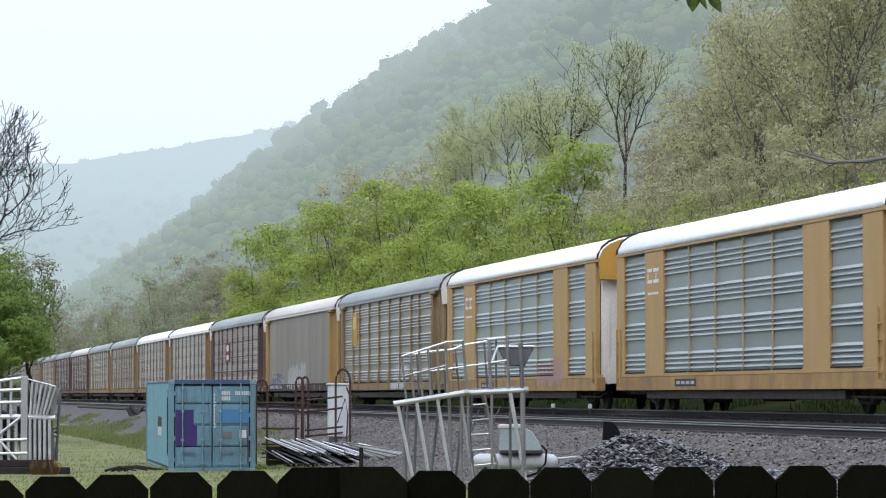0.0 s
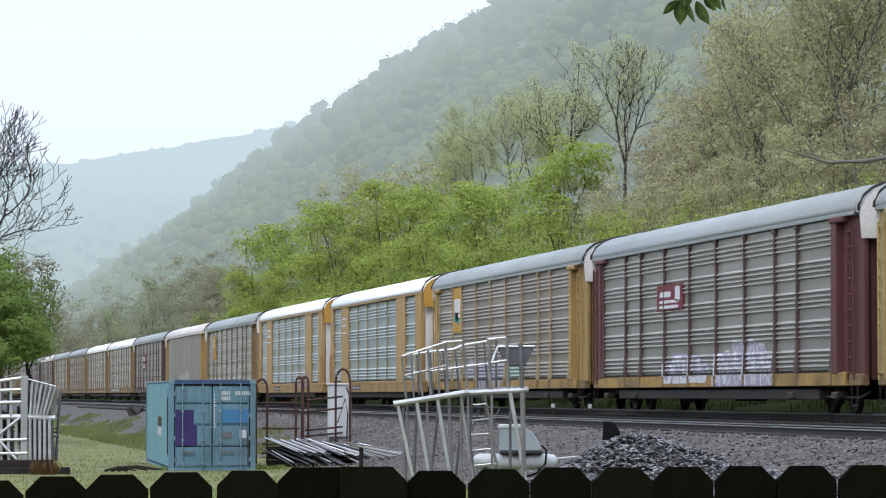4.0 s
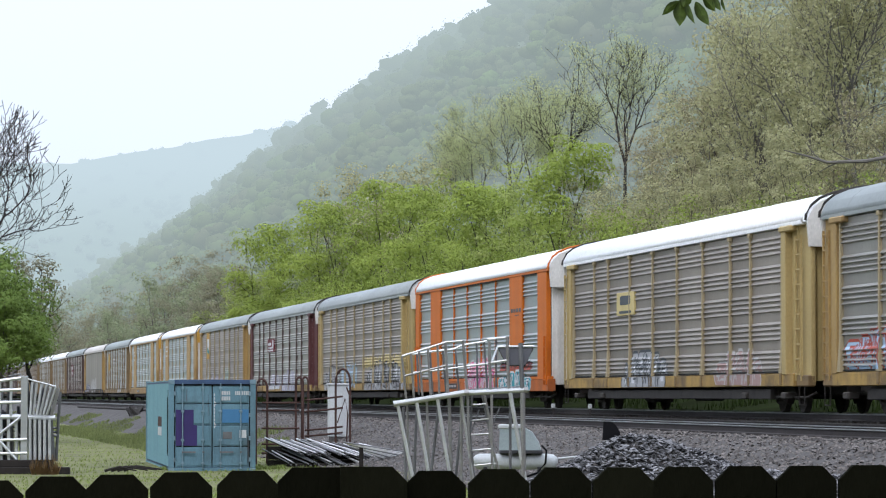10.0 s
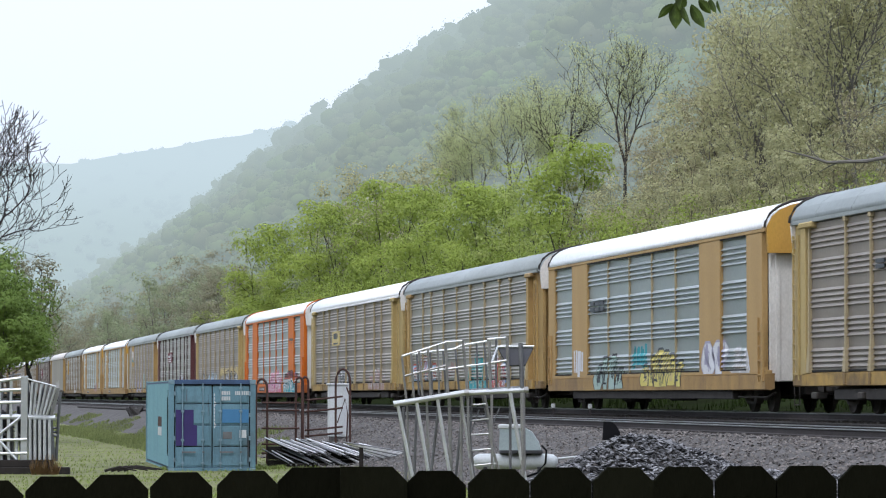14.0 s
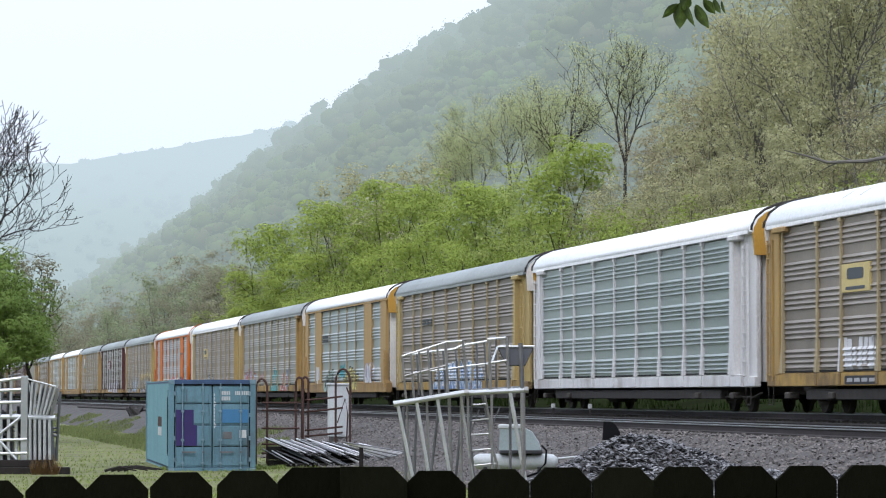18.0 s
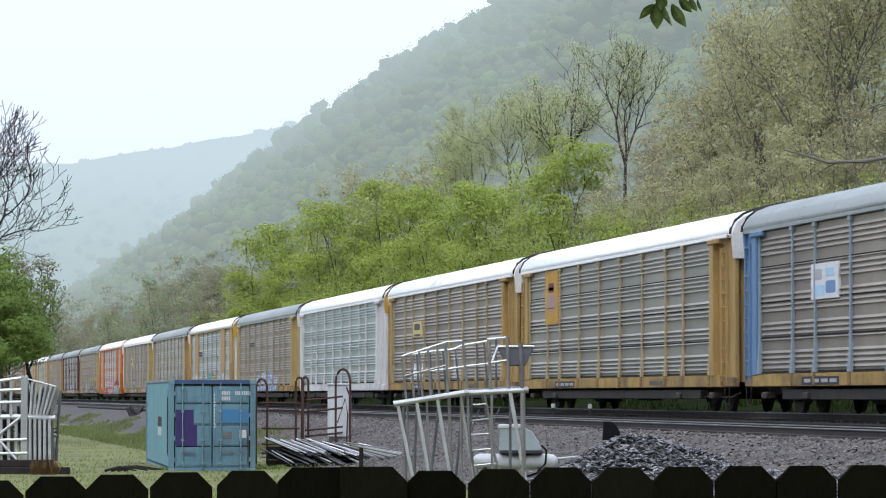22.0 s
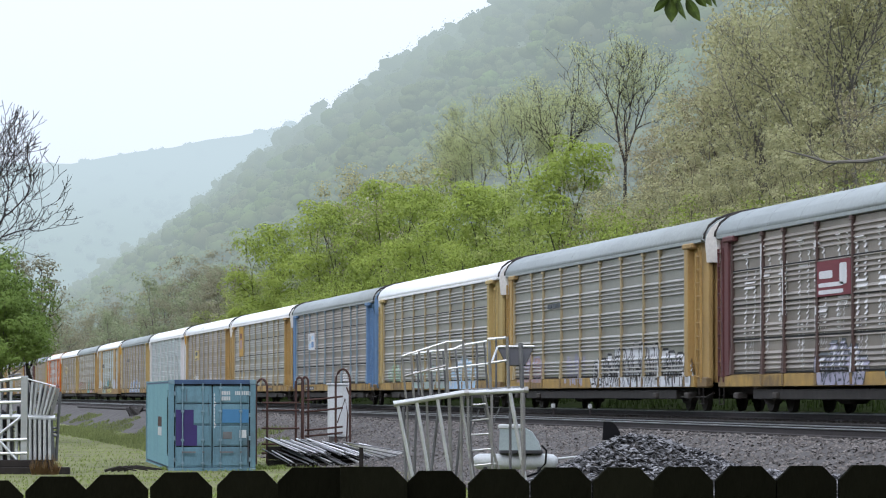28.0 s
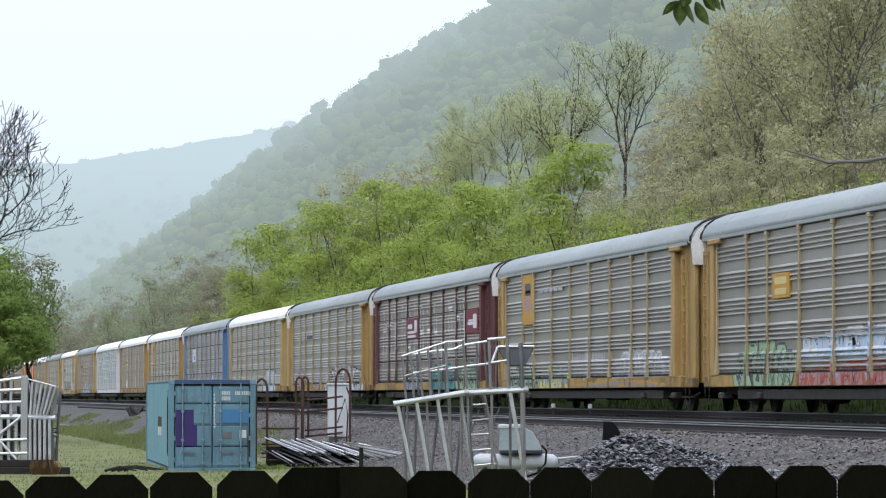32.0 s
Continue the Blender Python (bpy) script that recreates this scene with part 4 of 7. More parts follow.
# kind, distance from the camera's line, bearing in thousandths, height of its top in thousandths of the distance ahead
GREEN_TREES = [
    ("light", 40, -72, 28), ("light", 42, -61, 39), ("bright", 38, -54, 52), ("light", 40, -48, 48), ("bright", 41, -42, 53), ("bright", 40, -34, 59),
    ("light", 44, -22, 62), ("bright", 40, -17, 64), ("bright", 38, -6, 64), ("light", 42, -1, 68), ("bright", 38, 6, 63), ("bright", 39, 14, 64),
    ("light", 42, 22, 70), ("light", 41, 28, 69), ("bright", 39, 37, 76), ("olive", 38, 97, 72), ("olive", 37, 122, 88),
]
BROWN_TREES = [
    ("far", 44, -103, 28), ("far", 42, -94, 31), ("far", 42, -86, 35), ("dusk", 43, -77, 43.5), ("dusk", 42, -68, 40), ("olive", 45, -26, 70), ("olive", 47, -9, 72), ("olive", 41, 48, 65),
    ("olive", 41, 56, 66), ("brown", 44, 52, 75), ("brown", 44, 65, 84), ("brown", 45, 73, 89), ("olive", 44, 80, 94), ("brown", 43, 86, 102),
    ("olive", 45, 95, 111), ("budding", 41, 99, 116), ("olive", 44, 107, 130), ("budding", 40, 113, 129), ("olive", 42, 122, 134), ("budding", 39, 127, 142),
    ("olive", 38, 84, 76), ("olive", 37, 110, 82), ("olive", 38, 70, 66), ("brown", 38, 134, 95), ("brown", 45, 91, 106), ("olive", 46, 103, 118), ("brown", 47, 120, 128),
]
TALL_TREES_AND_BUSHES = [
    ("pale", 54, 6, 84), ("pale", 53, 12, 92), ("pale", 52, 20, 95), ("pale", 52, 27, 98), ("sparse", 50, 36.5, 110), ("sparse", 50, 55, 112),
    ("shrub", 35, 14, 48), ("shrub", 35, 31, 53), ("shrub", 34, 46, 56), ("shrub", 34, 54, 57), ("shrub", 34, 63, 57), ("shrub", 34, 77, 57),
    ("shrub", 34, 92, 60), ("shrub", 34, 108, 63), ("shrub", 34, 124, 66), ("shrub", 35, 0, 44), ("shrub", 35, -12, 42), ("shrub", 35, -25, 40),
    ("shrub", 35, -38, 38), ("shrub", 36, -52, 34),
]


def woods():
    rnd = random.Random(5)
    t = radians(TURN)
    for n, (kind, x, a, top) in enumerate(GREEN_TREES + BROWN_TREES + TALL_TREES_AND_BUSHES):
        y = bearing_y(x, a / 1000)
        ahead = x * math.sin(t) + y * math.cos(t)
        height = EYE.z + top / 1000 * ahead - land(x)
        tree("tree" if kind != "shrub" else "bush", LABELS[kind], x, y, height, (kind, n % (2 if kind in ("sparse", "pale", "budding", "shrub", "dusk") else 3)), rnd.uniform(0, 6.28))


woods()


def far_trees():
    """The belt of trees goes on along the track into the distance."""
    rnd = random.Random(17)
    y = 290.0
    while y < 1100:
        kind = "far"
        x = rnd.uniform(36, 48)
        tree("tree", LABELS[kind], x, y, rnd.uniform(11, 17), (kind, rnd.randint(0, 2)), rnd.uniform(0, 6.28), "trees along the track in the distance")
        y += 7 + y * 0.018


far_trees()


def dead_tree():
    """A pale dead tree whose long low limb reaches out before the woods."""
    ob = thing("dead_tree", "pale dead tree with one long bare limb", "tree", seen_at(18.6, 118.0, land(38)))
    s = Shape().tube([(0, 0, -0.3), (0.15, 0, 4.0), (0.0, 0, 8.2), (0.2, 0, 13.5)], [0.24, 0.2, 0.15, 0.03], 8)
    part("trunk", s, PALE_BARK, ob)
    limb = Shape().tube([(0.0, 0, 7.9), (-1.6, 0, 8.05), (-3.2, 0, 7.75), (-4.6, 0, 7.7), (-5.4, 0, 7.95), (-6.2, 0, 8.15)], [0.10, 0.085, 0.07, 0.055, 0.04, 0.012], 7)
    part("limb", limb, PALE_BARK, ob, "long bare limb")
    for x, z, dx, dz in ((-2.4, 7.9, -0.7, 0.6), (-3.6, 7.72, -0.9, 0.5), (-4.8, 7.75, -0.6, 0.7), (-4.2, 7.7, -0.7, -0.35)):
        part("twig", Shape().tube([(x, 0, z), (x + dx * 0.5, 0.1, z + dz * 0.4), (x + dx, 0.1, z + dz)], [0.03, 0.02, 0.008], 5), PALE_BARK, ob)


dead_tree()


def canopy(name, label, material, spots, size, lumps, quads, seed, patch=0.11, smooth=2):
    """Far woods: every crown a cluster of rounded leaf masses, with loose leaf sprays that fray its outline."""
    g = np.random.default_rng(seed)
    spots = np.array(spots)
    bm = bmesh.new()
    bmesh.ops.create_icosphere(bm, subdivisions=smooth, radius=1.0)
    ball = np.array([tuple(q.co) for q in bm.verts])
    tri = np.array([[q.index for q in f.verts] for f in bm.faces])
    bm.free()
    n = len(spots)
    r = g.uniform(0.65, 1.35, n) * size
    way = g.normal(0, 1, (n, lumps, 3))
    way /= np.linalg.norm(way, axis=2)[..., None]
    way[..., 2] = np.abs(way[..., 2]) * 1.15 - 0.2
    c = (spots[:, None, :] + way * r[:, None, None] * g.uniform(0.35, 0.75, (n, lumps, 1))).reshape(-1, 3)
    br = np.repeat(r, lumps) * g.uniform(0.9, 1.6, n * lumps) * (0.75 / lumps ** 0.5)
    m = len(c)
    v = c[:, None, :] + ball[None] * br[:, None, None] * g.uniform(0.72, 1.22, (m, len(ball), 1)) * np.array([1, 1, 0.8])
    faces = (tri[None] + len(ball) * np.arange(m)[:, None, None]).reshape(-1, 3).tolist()
    v = v.reshape(-1, 3)
    # sprays on the lumps
    out = g.normal(0, 1, (m, quads, 3))
    out /= np.linalg.norm(out, axis=2)[..., None]
    out[..., 2] = np.abs(out[..., 2]) * 1.1 - 0.1
    p = (c[:, None, :] + out * br[:, None, None] * g.uniform(0.9, 1.35, (m, quads, 1))).reshape(-1, 3)
    k = len(p)
    nrm = out.reshape(-1, 3) + g.normal(0, 0.5, (k, 3))
    nrm /= np.linalg.norm(nrm, axis=1)[:, None]
    u = np.cross(nrm, g.normal(0, 1, (k, 3)))
    u /= np.linalg.norm(u, axis=1)[:, None]
    w = np.cross(nrm, u)
    s = (patch * size * g.uniform(0.4, 1.2, (k, 1)))
    q = np.stack([p - u * s, p - w * s * 0.7, p + u * s, p + w * s * 0.7], 1).reshape(-1, 3)
    faces += (np.arange(4 * k).reshape(-1, 4) + len(v)).tolist()
    me = bpy.data.meshes.new(name)
    me.from_pydata(np.vstack([v, q]).tolist(), [], faces)
    me.materials.append(material)
    me.polygons.foreach_set("use_smooth", [True] * len(me.polygons))
    return tagged(new(name, me), label, "woods", kind="stuff")


def bluff():
    g = random.Random(8)
    spots = []
    y = 250.0
    while y < 2950:
        step = 7 + y * 0.004
        x = 62 + g.uniform(0, 6)
        while x < 225:
            px, py = x + g.uniform(-3, 3), y + g.uniform(-4, 4)
            spots.append((px, py, land(px, py) + rough(px, py) + g.uniform(2, 9) + 4 * noise.noise((px * 0.03, py * 0.02, 9))))
            x += step * 0.9
        y += step
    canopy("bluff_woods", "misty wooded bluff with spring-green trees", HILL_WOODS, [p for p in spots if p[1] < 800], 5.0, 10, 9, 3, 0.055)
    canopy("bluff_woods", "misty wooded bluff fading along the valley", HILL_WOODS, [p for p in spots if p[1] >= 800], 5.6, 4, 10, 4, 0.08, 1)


def far_ridge():
    """The other side of the valley, closing the view in the mist."""
    s, n = Shape(), 60
    pts = []
    for k in range(n):
        x = -1300 + k * 2400 / (n - 1)
        h = 279 + 7 * noise.noise((x * 0.012, 2, 1)) + max(0, min(450, x - 247)) * 0.195
        pts.append((x, h))
    v = [(x, 3300, -5) for x, h in pts] + [(x, 3900, h) for x, h in pts] + [(x, 4400, h) for x, h in pts]
    s.add(v, [(r * n + i, r * n + i + 1, r * n + n + i + 1, r * n + n + i) for r in range(2) for i in range(n - 1)])
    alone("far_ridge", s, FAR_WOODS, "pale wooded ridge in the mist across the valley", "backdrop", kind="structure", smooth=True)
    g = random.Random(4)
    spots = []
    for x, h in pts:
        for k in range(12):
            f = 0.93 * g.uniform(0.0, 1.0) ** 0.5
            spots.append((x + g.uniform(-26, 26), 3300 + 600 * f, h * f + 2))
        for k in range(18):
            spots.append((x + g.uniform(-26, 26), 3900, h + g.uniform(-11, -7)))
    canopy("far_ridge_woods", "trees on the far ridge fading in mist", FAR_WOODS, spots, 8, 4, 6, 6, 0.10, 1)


bluff()
far_ridge()


def town_trees():
    """Closes the place on the camera's own side: an added belt of trees, never in view, that darkens what the car sides
    reflect.
    """
    g = random.Random(14)
    spots = []
    for k in range(420):
        spots.append((-62 - g.uniform(0, 14), g.uniform(-140, 420), g.uniform(2, 19)))
        spots.append((g.uniform(-60, 60), -70 - g.uniform(0, 14), g.uniform(2, 19)))
    canopy("town_trees", "unseen added belt of dark trees that dims reflections on the cars", LEAF_DARK, spots, 5.5, 2, 2, 15, 0.3, 1)


town_trees()


# ---- the fence before the camera, and an added shading wall behind it ----
def fence():
    ob = thing("fence", "dark weathered dog-eared board fence close to the camera", "fence", pose(0, 0, 0, 0, 0, -TURN))
    # tops below the eye, in thousandths of the distance, board by board
    tops = (26.1, 24.9, 24.3, 23.6, 23.1, 22.1, 21.8, 23.1, 22.6, 22.1, 22.1, 21.9, 21.7, 21.6, 21.4, 21.4, 21.3)
    rnd = random.Random(2)
    for k, drop in enumerate(tops):
        x = -1.0352 + 0.1455 * k
        ahead = 7.567 + 0.119 * x
        top = EYE.z - drop / 1000 * ahead
        w, c = 0.1425 + (0.012 if k in (5, 6) else 0), 0.034
        cl, cr = (c, 0.002) if k == 5 else ((0.002, c) if k == 6 else (c, c))
        outline = [(-w / 2, 0), (w / 2, 0), (w / 2, top - cr), (w / 2 - cr, top), (-w / 2 + cl, top), (-w / 2, top - cl)]
        s = Shape()
        s.add([(a, -0.01, z) for a, z in outline] + [(a, 0.01, z) for a, z in outline],
              [tuple(range(6)), tuple(range(11, 5, -1))] + [(i, 6 + i, 6 + (i + 1) % 6, (i + 1) % 6) for i in range(6)])
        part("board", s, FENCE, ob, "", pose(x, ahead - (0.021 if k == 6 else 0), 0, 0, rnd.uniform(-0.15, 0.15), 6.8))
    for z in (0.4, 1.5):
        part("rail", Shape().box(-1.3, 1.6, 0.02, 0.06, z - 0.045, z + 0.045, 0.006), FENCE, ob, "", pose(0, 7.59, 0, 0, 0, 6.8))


fence()
# unseen wall and roof, added to keep sky light off the fence
alone("house_wall", Shape().box(-6, 6, -1.6, -1.3, -0.1, 5.5).box(-6, 6, -1.3, 1.5, 3.1, 3.3), WALL, "plain unseen wall and roof behind the camera, added to shade the fence", "wall", kind="structure", m=pose(0, 0, 0, 0, 0, -TURN))


# ---- paint on the cars: graffiti, plates and marks ----
def flat_paint(name, rgb):
    return mat(name, rgb, 0.6, 0, tuple(c * 0.75 for c in rgb), 0.6, 2.5, 30, 0.05)


PAINT = {"white": flat_paint("white_spray", (0.68, 0.68, 0.70)), "black": flat_paint("black_spray", (0.03, 0.03, 0.035)), "blue": flat_paint("blue_spray", (0.16, 0.27, 0.48)),
         "sky": flat_paint("pale_blue_spray", (0.42, 0.60, 0.78)), "teal": flat_paint("teal_spray", (0.03, 0.33, 0.38)), "pink": flat_paint("pink_spray", (0.68, 0.18, 0.30)),
         "magenta": flat_paint("magenta_spray", (0.45, 0.06, 0.26)), "red": flat_paint("red_spray", (0.45, 0.09, 0.06)), "yellow": flat_paint("yellow_spray", (0.68, 0.58, 0.16)),
         "green": flat_paint("pale_green_spray", (0.33, 0.46, 0.28)), "mint": flat_paint("mint_spray", (0.38, 0.50, 0.45)), "lilac": flat_paint("lilac_spray", (0.38, 0.36, 0.46)),
         "grey": flat_paint("grey_spray", (0.42, 0.42, 0.43)), "dark": flat_paint("dark_spray", (0.08, 0.09, 0.10)), "rose": flat_paint("faded_rose_spray", (0.40, 0.26, 0.24)),
         "cream": flat_paint("cream_plate", (0.62, 0.50, 0.22)), "ochre": flat_paint("ochre_plate", (0.50, 0.28, 0.05)), "maroon": flat_paint("maroon_plate", (0.17, 0.03, 0.04)),
         "chalk": flat_paint("chalky_white_paint", (0.66, 0.64, 0.64)), "smear": flat_paint("thin_white_smear", (0.50, 0.485, 0.475))}


class Side:
    """The near side of a car as a surface for paint: how far out it stands at each height."""

    def __init__(self, i):
        kind, spec = [(k, s) for n, k, s, _ in CARS if n == i][0]
        self.car = TRAIN[i]
        plain = kind == Pn and len(spec) > 8 and spec[8]
        self.section = BOXY if kind == B else ([(0, FLOOR_Z), (0, PANEL_Z)] if plain else (QUAD if len(spec) > 7 and spec[7] else spec[6]))
        self.base = -1.45 if kind == B else -1.46
        self.boxy = kind == B
        self.low = 0.81 if kind == B else 0.89
        # posts and broad plates that stand out from the screens: from, to
        spans = bays_of(BOXY_BAYS, 25.95) if kind == B else bays_of(POST_BAYS, 27.4)
        self.proud = []
        for (what, y0, y1), after in zip(spans, spans[1:] + [("", 0, 0)]):
            if kind == B and what != "panel":
                self.proud.append((y0, y1, -1.537))
            elif kind == B and after[0] == "panel":
                self.proud.append((y0 - 0.032, y0 + 0.032, -1.514))
            elif kind == Pn and not plain and y0 > -13:
                self.proud.append((y0 - 0.07, y0 + 0.07, 0))

    def x(self, y, z, lift):
        if z < 1.185:
            return -1.552 - lift
        if self.boxy and z < 1.282:
            return -1.541 - lift
        out = self.base + skin(self.section, z)
        for a, b, depth in self.proud:
            if a <= y <= b:
                out = min(out, depth or (-1.578 + 0.05 * (z - 1.19) if z < 1.9 else -1.543))
        return out - lift

    def strip(self, s, z0, z1, span, lift=0.006):
        """Adds a painted patch from z0 to z1 to shape s; span(z) gives its two edges along the car. It runs over posts and rails."""
        z0 = max(z0, self.low)
        zs = sorted({z0, z1} | {z for _, z in self.section if z0 < z < z1} | {z for z in (1.1849, 1.1851, 1.2819, 1.2821) if z0 < z < z1}
                    | {z0 + (z1 - z0) * k / 8 for k in range(1, 8)})
        for z, q in zip(zs, zs[1:]):
            (a0, b0), (a1, b1) = span(z), span(q)
            am, bm = (a0 + a1) / 2, (b0 + b1) / 2
            cuts = sorted({e for lo, hi, _ in self.proud for e in (lo, hi) if am + 0.005 < e < bm - 0.005})
            low, high = [a0] + cuts + [b0], [a1] + cuts + [b1]
            for k in range(len(low) - 1):
                m = (low[k] + low[k + 1]) / 2
                xa, xb = self.x(m, z + 0.0001, lift), self.x(m, q - 0.0001, lift)
                s.add([(xa, low[k], z), (xa, low[k + 1], z), (xb, high[k + 1], q), (xb, high[k], q)], [(0, 1, 2, 3)])


def graffiti(i, y0, y1, z0, z1, fill, edge, second=None, seed=0):
    """A spray-painted piece: a row of swelling shapes with outlines, running back along the car; no letters."""
    side, rnd = Side(i), random.Random(seed * 31 + i * 7 + int(y0 * 10))
    n = max(2, round((y1 - y0) / 0.85))
    step = (y1 - y0) / n
    for k in range(n):
        body, line, shine = Shape(), Shape(), Shape()
        c = y0 + step * (k + 0.5) + rnd.uniform(-0.08, 0.08) * step
        arch = 0.30 * (abs(k - (n - 1) / 2) / max(1, (n - 1) / 2)) ** 2
        lo, hi = z0 + rnd.uniform(0, 0.04) * (z1 - z0), z1 - (arch + rnd.uniform(0, 0.12)) * (z1 - z0)
        a, f, lean, amp = rnd.uniform(0, 6.28), rnd.uniform(3, 7), rnd.uniform(-0.15, 0.15), rnd.uniform(0.12, 0.3)

        def width(z, c=c, lo=lo, hi=hi, a=a, f=f, amp=amp):
            q = (z - lo) / (hi - lo)
            cap = min(1, 4 * max(0.03, 1 - q)) ** 0.35 * (0.8 + 0.2 * min(1, 5 * max(0, q)))
            return step * 0.70 * cap * (1 - amp + amp * math.sin(a + f * z))

        def mid(z, c=c, lean=lean, lo=lo):
            return c + lean * (z - lo)

        side.strip(body, lo, hi, lambda z: (mid(z) - width(z), mid(z) + width(z)), 0.006)
        t = 0.034 + 0.014 * rnd.random()
        side.strip(line, lo, hi, lambda z: (mid(z) - width(z) - t, mid(z) - width(z) + t * 0.6), 0.010)
        side.strip(line, lo, hi, lambda z: (mid(z) + width(z) - t * 0.6, mid(z) + width(z) + t), 0.010)
        side.strip(line, hi - 0.07, hi, lambda z: (mid(z) - width(z), mid(z) + width(z)), 0.011)
        for _ in range(rnd.randint(3, 5)):
            # bowed strokes inside the shape
            tall = rnd.uniform(0.25, 0.75) * (hi - lo)
            za = rnd.uniform(lo + 0.05, hi - tall - 0.05)
            ya, yb, bow, pen = rnd.uniform(-0.8, 0.8) * step * 0.5, rnd.uniform(-0.8, 0.8) * step * 0.5, rnd.uniform(-0.22, 0.22), rnd.uniform(0.022, 0.04)

            def along(z, za=za, tall=tall, ya=ya, yb=yb, bow=bow):
                q = (z - za) / tall
                return mid(z) + ya + (yb - ya) * q + bow * math.sin(math.pi * q)

            side.strip(line, za, za + tall, lambda z: (along(z) - pen * (1 + abs(yb - ya)), along(z) + pen * (1 + abs(yb - ya))), 0.012)
        for _ in range(2):
            zz, a2, w2 = rnd.uniform(lo + 0.1, hi - 0.15), rnd.uniform(-0.5, 0.0) * step, rnd.uniform(0.25, 0.5) * step
            sl = rnd.uniform(-1.5, 1.5)
            side.strip(line, zz, zz + 0.06, lambda z: (mid(z) + a2 + sl * (z - zz), mid(z) + a2 + w2 + sl * (z - zz)), 0.013)
        if second:
            zz = rnd.uniform(lo + 0.1, (lo + hi) / 2)
            o = rnd.uniform(-0.7, 0)
            side.strip(shine, zz, min(hi - 0.08, zz + rnd.uniform(0.25, 0.6)), lambda z: (mid(z) + o * width(z), mid(z) + (o + 0.6) * width(z)), 0.009)
        g = part("graffiti_shape", body.mesh("graffiti_shape", PAINT[fill], False, 0.002), PAINT[fill], side.car, fill + " graffiti shape")
        part("graffiti_outline", line.mesh("graffiti_outline", PAINT[edge], False, 0.002), PAINT[edge], g)
        if second:
            part("graffiti_shade", shine.mesh("graffiti_shade", PAINT[second], False, 0.002), PAINT[second], g)


def smear(i, y0, y1, z0, z1, paint, seed=0):
    """A blotch of thin or rubbed-off paint with a ragged edge."""
    side, rnd = Side(i), random.Random(seed + i * 13 + int(y0 * 10))
    y = y0
    while y < y1:
        s = Shape()
        w = rnd.uniform(0.12, 0.34)
        lo, hi = z0 + rnd.uniform(0, 0.25) * (z1 - z0), z1 - rnd.uniform(0, 0.3) * (z1 - z0)
        k = rnd.uniform(-0.2, 0.2)
        side.strip(s, lo, hi, lambda z: (y + k * (z - lo), y + w + k * (z - lo)), 0.006)
        part("faded_paint", s.mesh("faded_paint", PAINT[paint], False, 0.002), PAINT[paint], side.car, "faded smear of " + paint + " paint")
        y += w * rnd.uniform(1.05, 1.5)


def dripping_mark(i, y, z0, z1, seed):
    """A large faded white stroke figure over the screens: two shanks, a slanting bar and drips."""
    side, rnd = Side(i), random.Random(seed + 40)
    w, wide = rnd.uniform(0.10, 0.18), rnd.uniform(0.5, 0.85)
    k = rnd.uniform(-0.12, 0.12)

    def stroke(za, zb, span, lift):
        s = Shape()
        side.strip(s, za, zb, span, lift)
        part("faded_paint", s.mesh("faded_paint", PAINT["chalk"], False, 0.002), PAINT["chalk"], side.car, "faded dripping white paint stroke")

    stroke(z0, z1, lambda z: (y + k * (z - z0), y + w + k * (z - z0)), 0.007)
    stroke(z0 + rnd.uniform(0, 0.5), z1 - rnd.uniform(0, 0.5), lambda z: (y - wide + k * (z - z0), y - wide + w + k * (z - z0)), 0.008)
    m, t = rnd.uniform(z0 + 0.3, z1 - 0.4), rnd.uniform(-0.4, 0.4)
    stroke(m, m + 0.2, lambda z: (y - wide + t * (z - m), y + w * 0.5 + t * (z - m)), 0.009)
    top = rnd.uniform(0.3, 0.8)
    stroke(z1 - 0.16, z1, lambda z: (y - wide * top, y + w), 0.010)
    for _ in range(4):
        a, b = y - rnd.uniform(0, wide), rnd.uniform(0.2, 0.7)
        stroke(z0 - b, z0 + 0.5, lambda z: (a, a + 0.035), 0.011)


def plate(i, y0, y1, z0, z1, ground_paint, marks):
    """A flat painted plate over the screens, with plain blocks in its emblem's colours; marks: paint and its share of the plate."""
    car = Side(i).car
    p = part("emblem_plate", Shape().box(-1.524, -1.40, y0, y1, z0, z1, 0.006), PAINT[ground_paint], car, ground_paint + " plate with a worn emblem")
    for paint, a, b, c, d in marks:
        h, w = z1 - z0, y1 - y0
        my, mz, ry, rz = y1 - (a + b) / 2 * w, z0 + (c + d) / 2 * h, (b - a) / 2 * w, (d - c) / 2 * h
        ring = [(math.cos(q), math.sin(q)) for q in [0.3927 * k for k in range(16)]]
        outline = [(my + ry * math.copysign(abs(e) ** 0.3, e), mz + rz * math.copysign(abs(g) ** 0.3, g)) for e, g in ring]
        part("emblem_block", Shape().plate(outline, 0.03), PAINT[paint], p, "", (-1.530, 0, 0))


def bars(i, y0, y1, z0, z1, paint, n=3, rows=1, out=-1.556):
    """Unreadable marks as plain bars."""
    car = Side(i).car
    step, rise = (y1 - y0) / n, (z1 - z0) / rows
    for k in range(n):
        for r in range(rows):
            part("marking", Shape().box(out, out + 0.03, y0 + step * (k + 0.1), y0 + step * (k + 0.85), z0 + rise * (r + 0.12), z0 + rise * (r + 0.85)), PAINT[paint], car)


def stencil_panel(i, y0, y1):
    part("label_panel", Shape().box(-1.556, -1.5, y0, y1, 0.90, 1.10, 0.003), PAINT["black"], Side(i).car, "black label panel on the sill")
    bars(i, y0 + 0.1, y1 - 0.1, 0.945, 1.06, "grey", 4, 1, -1.560)


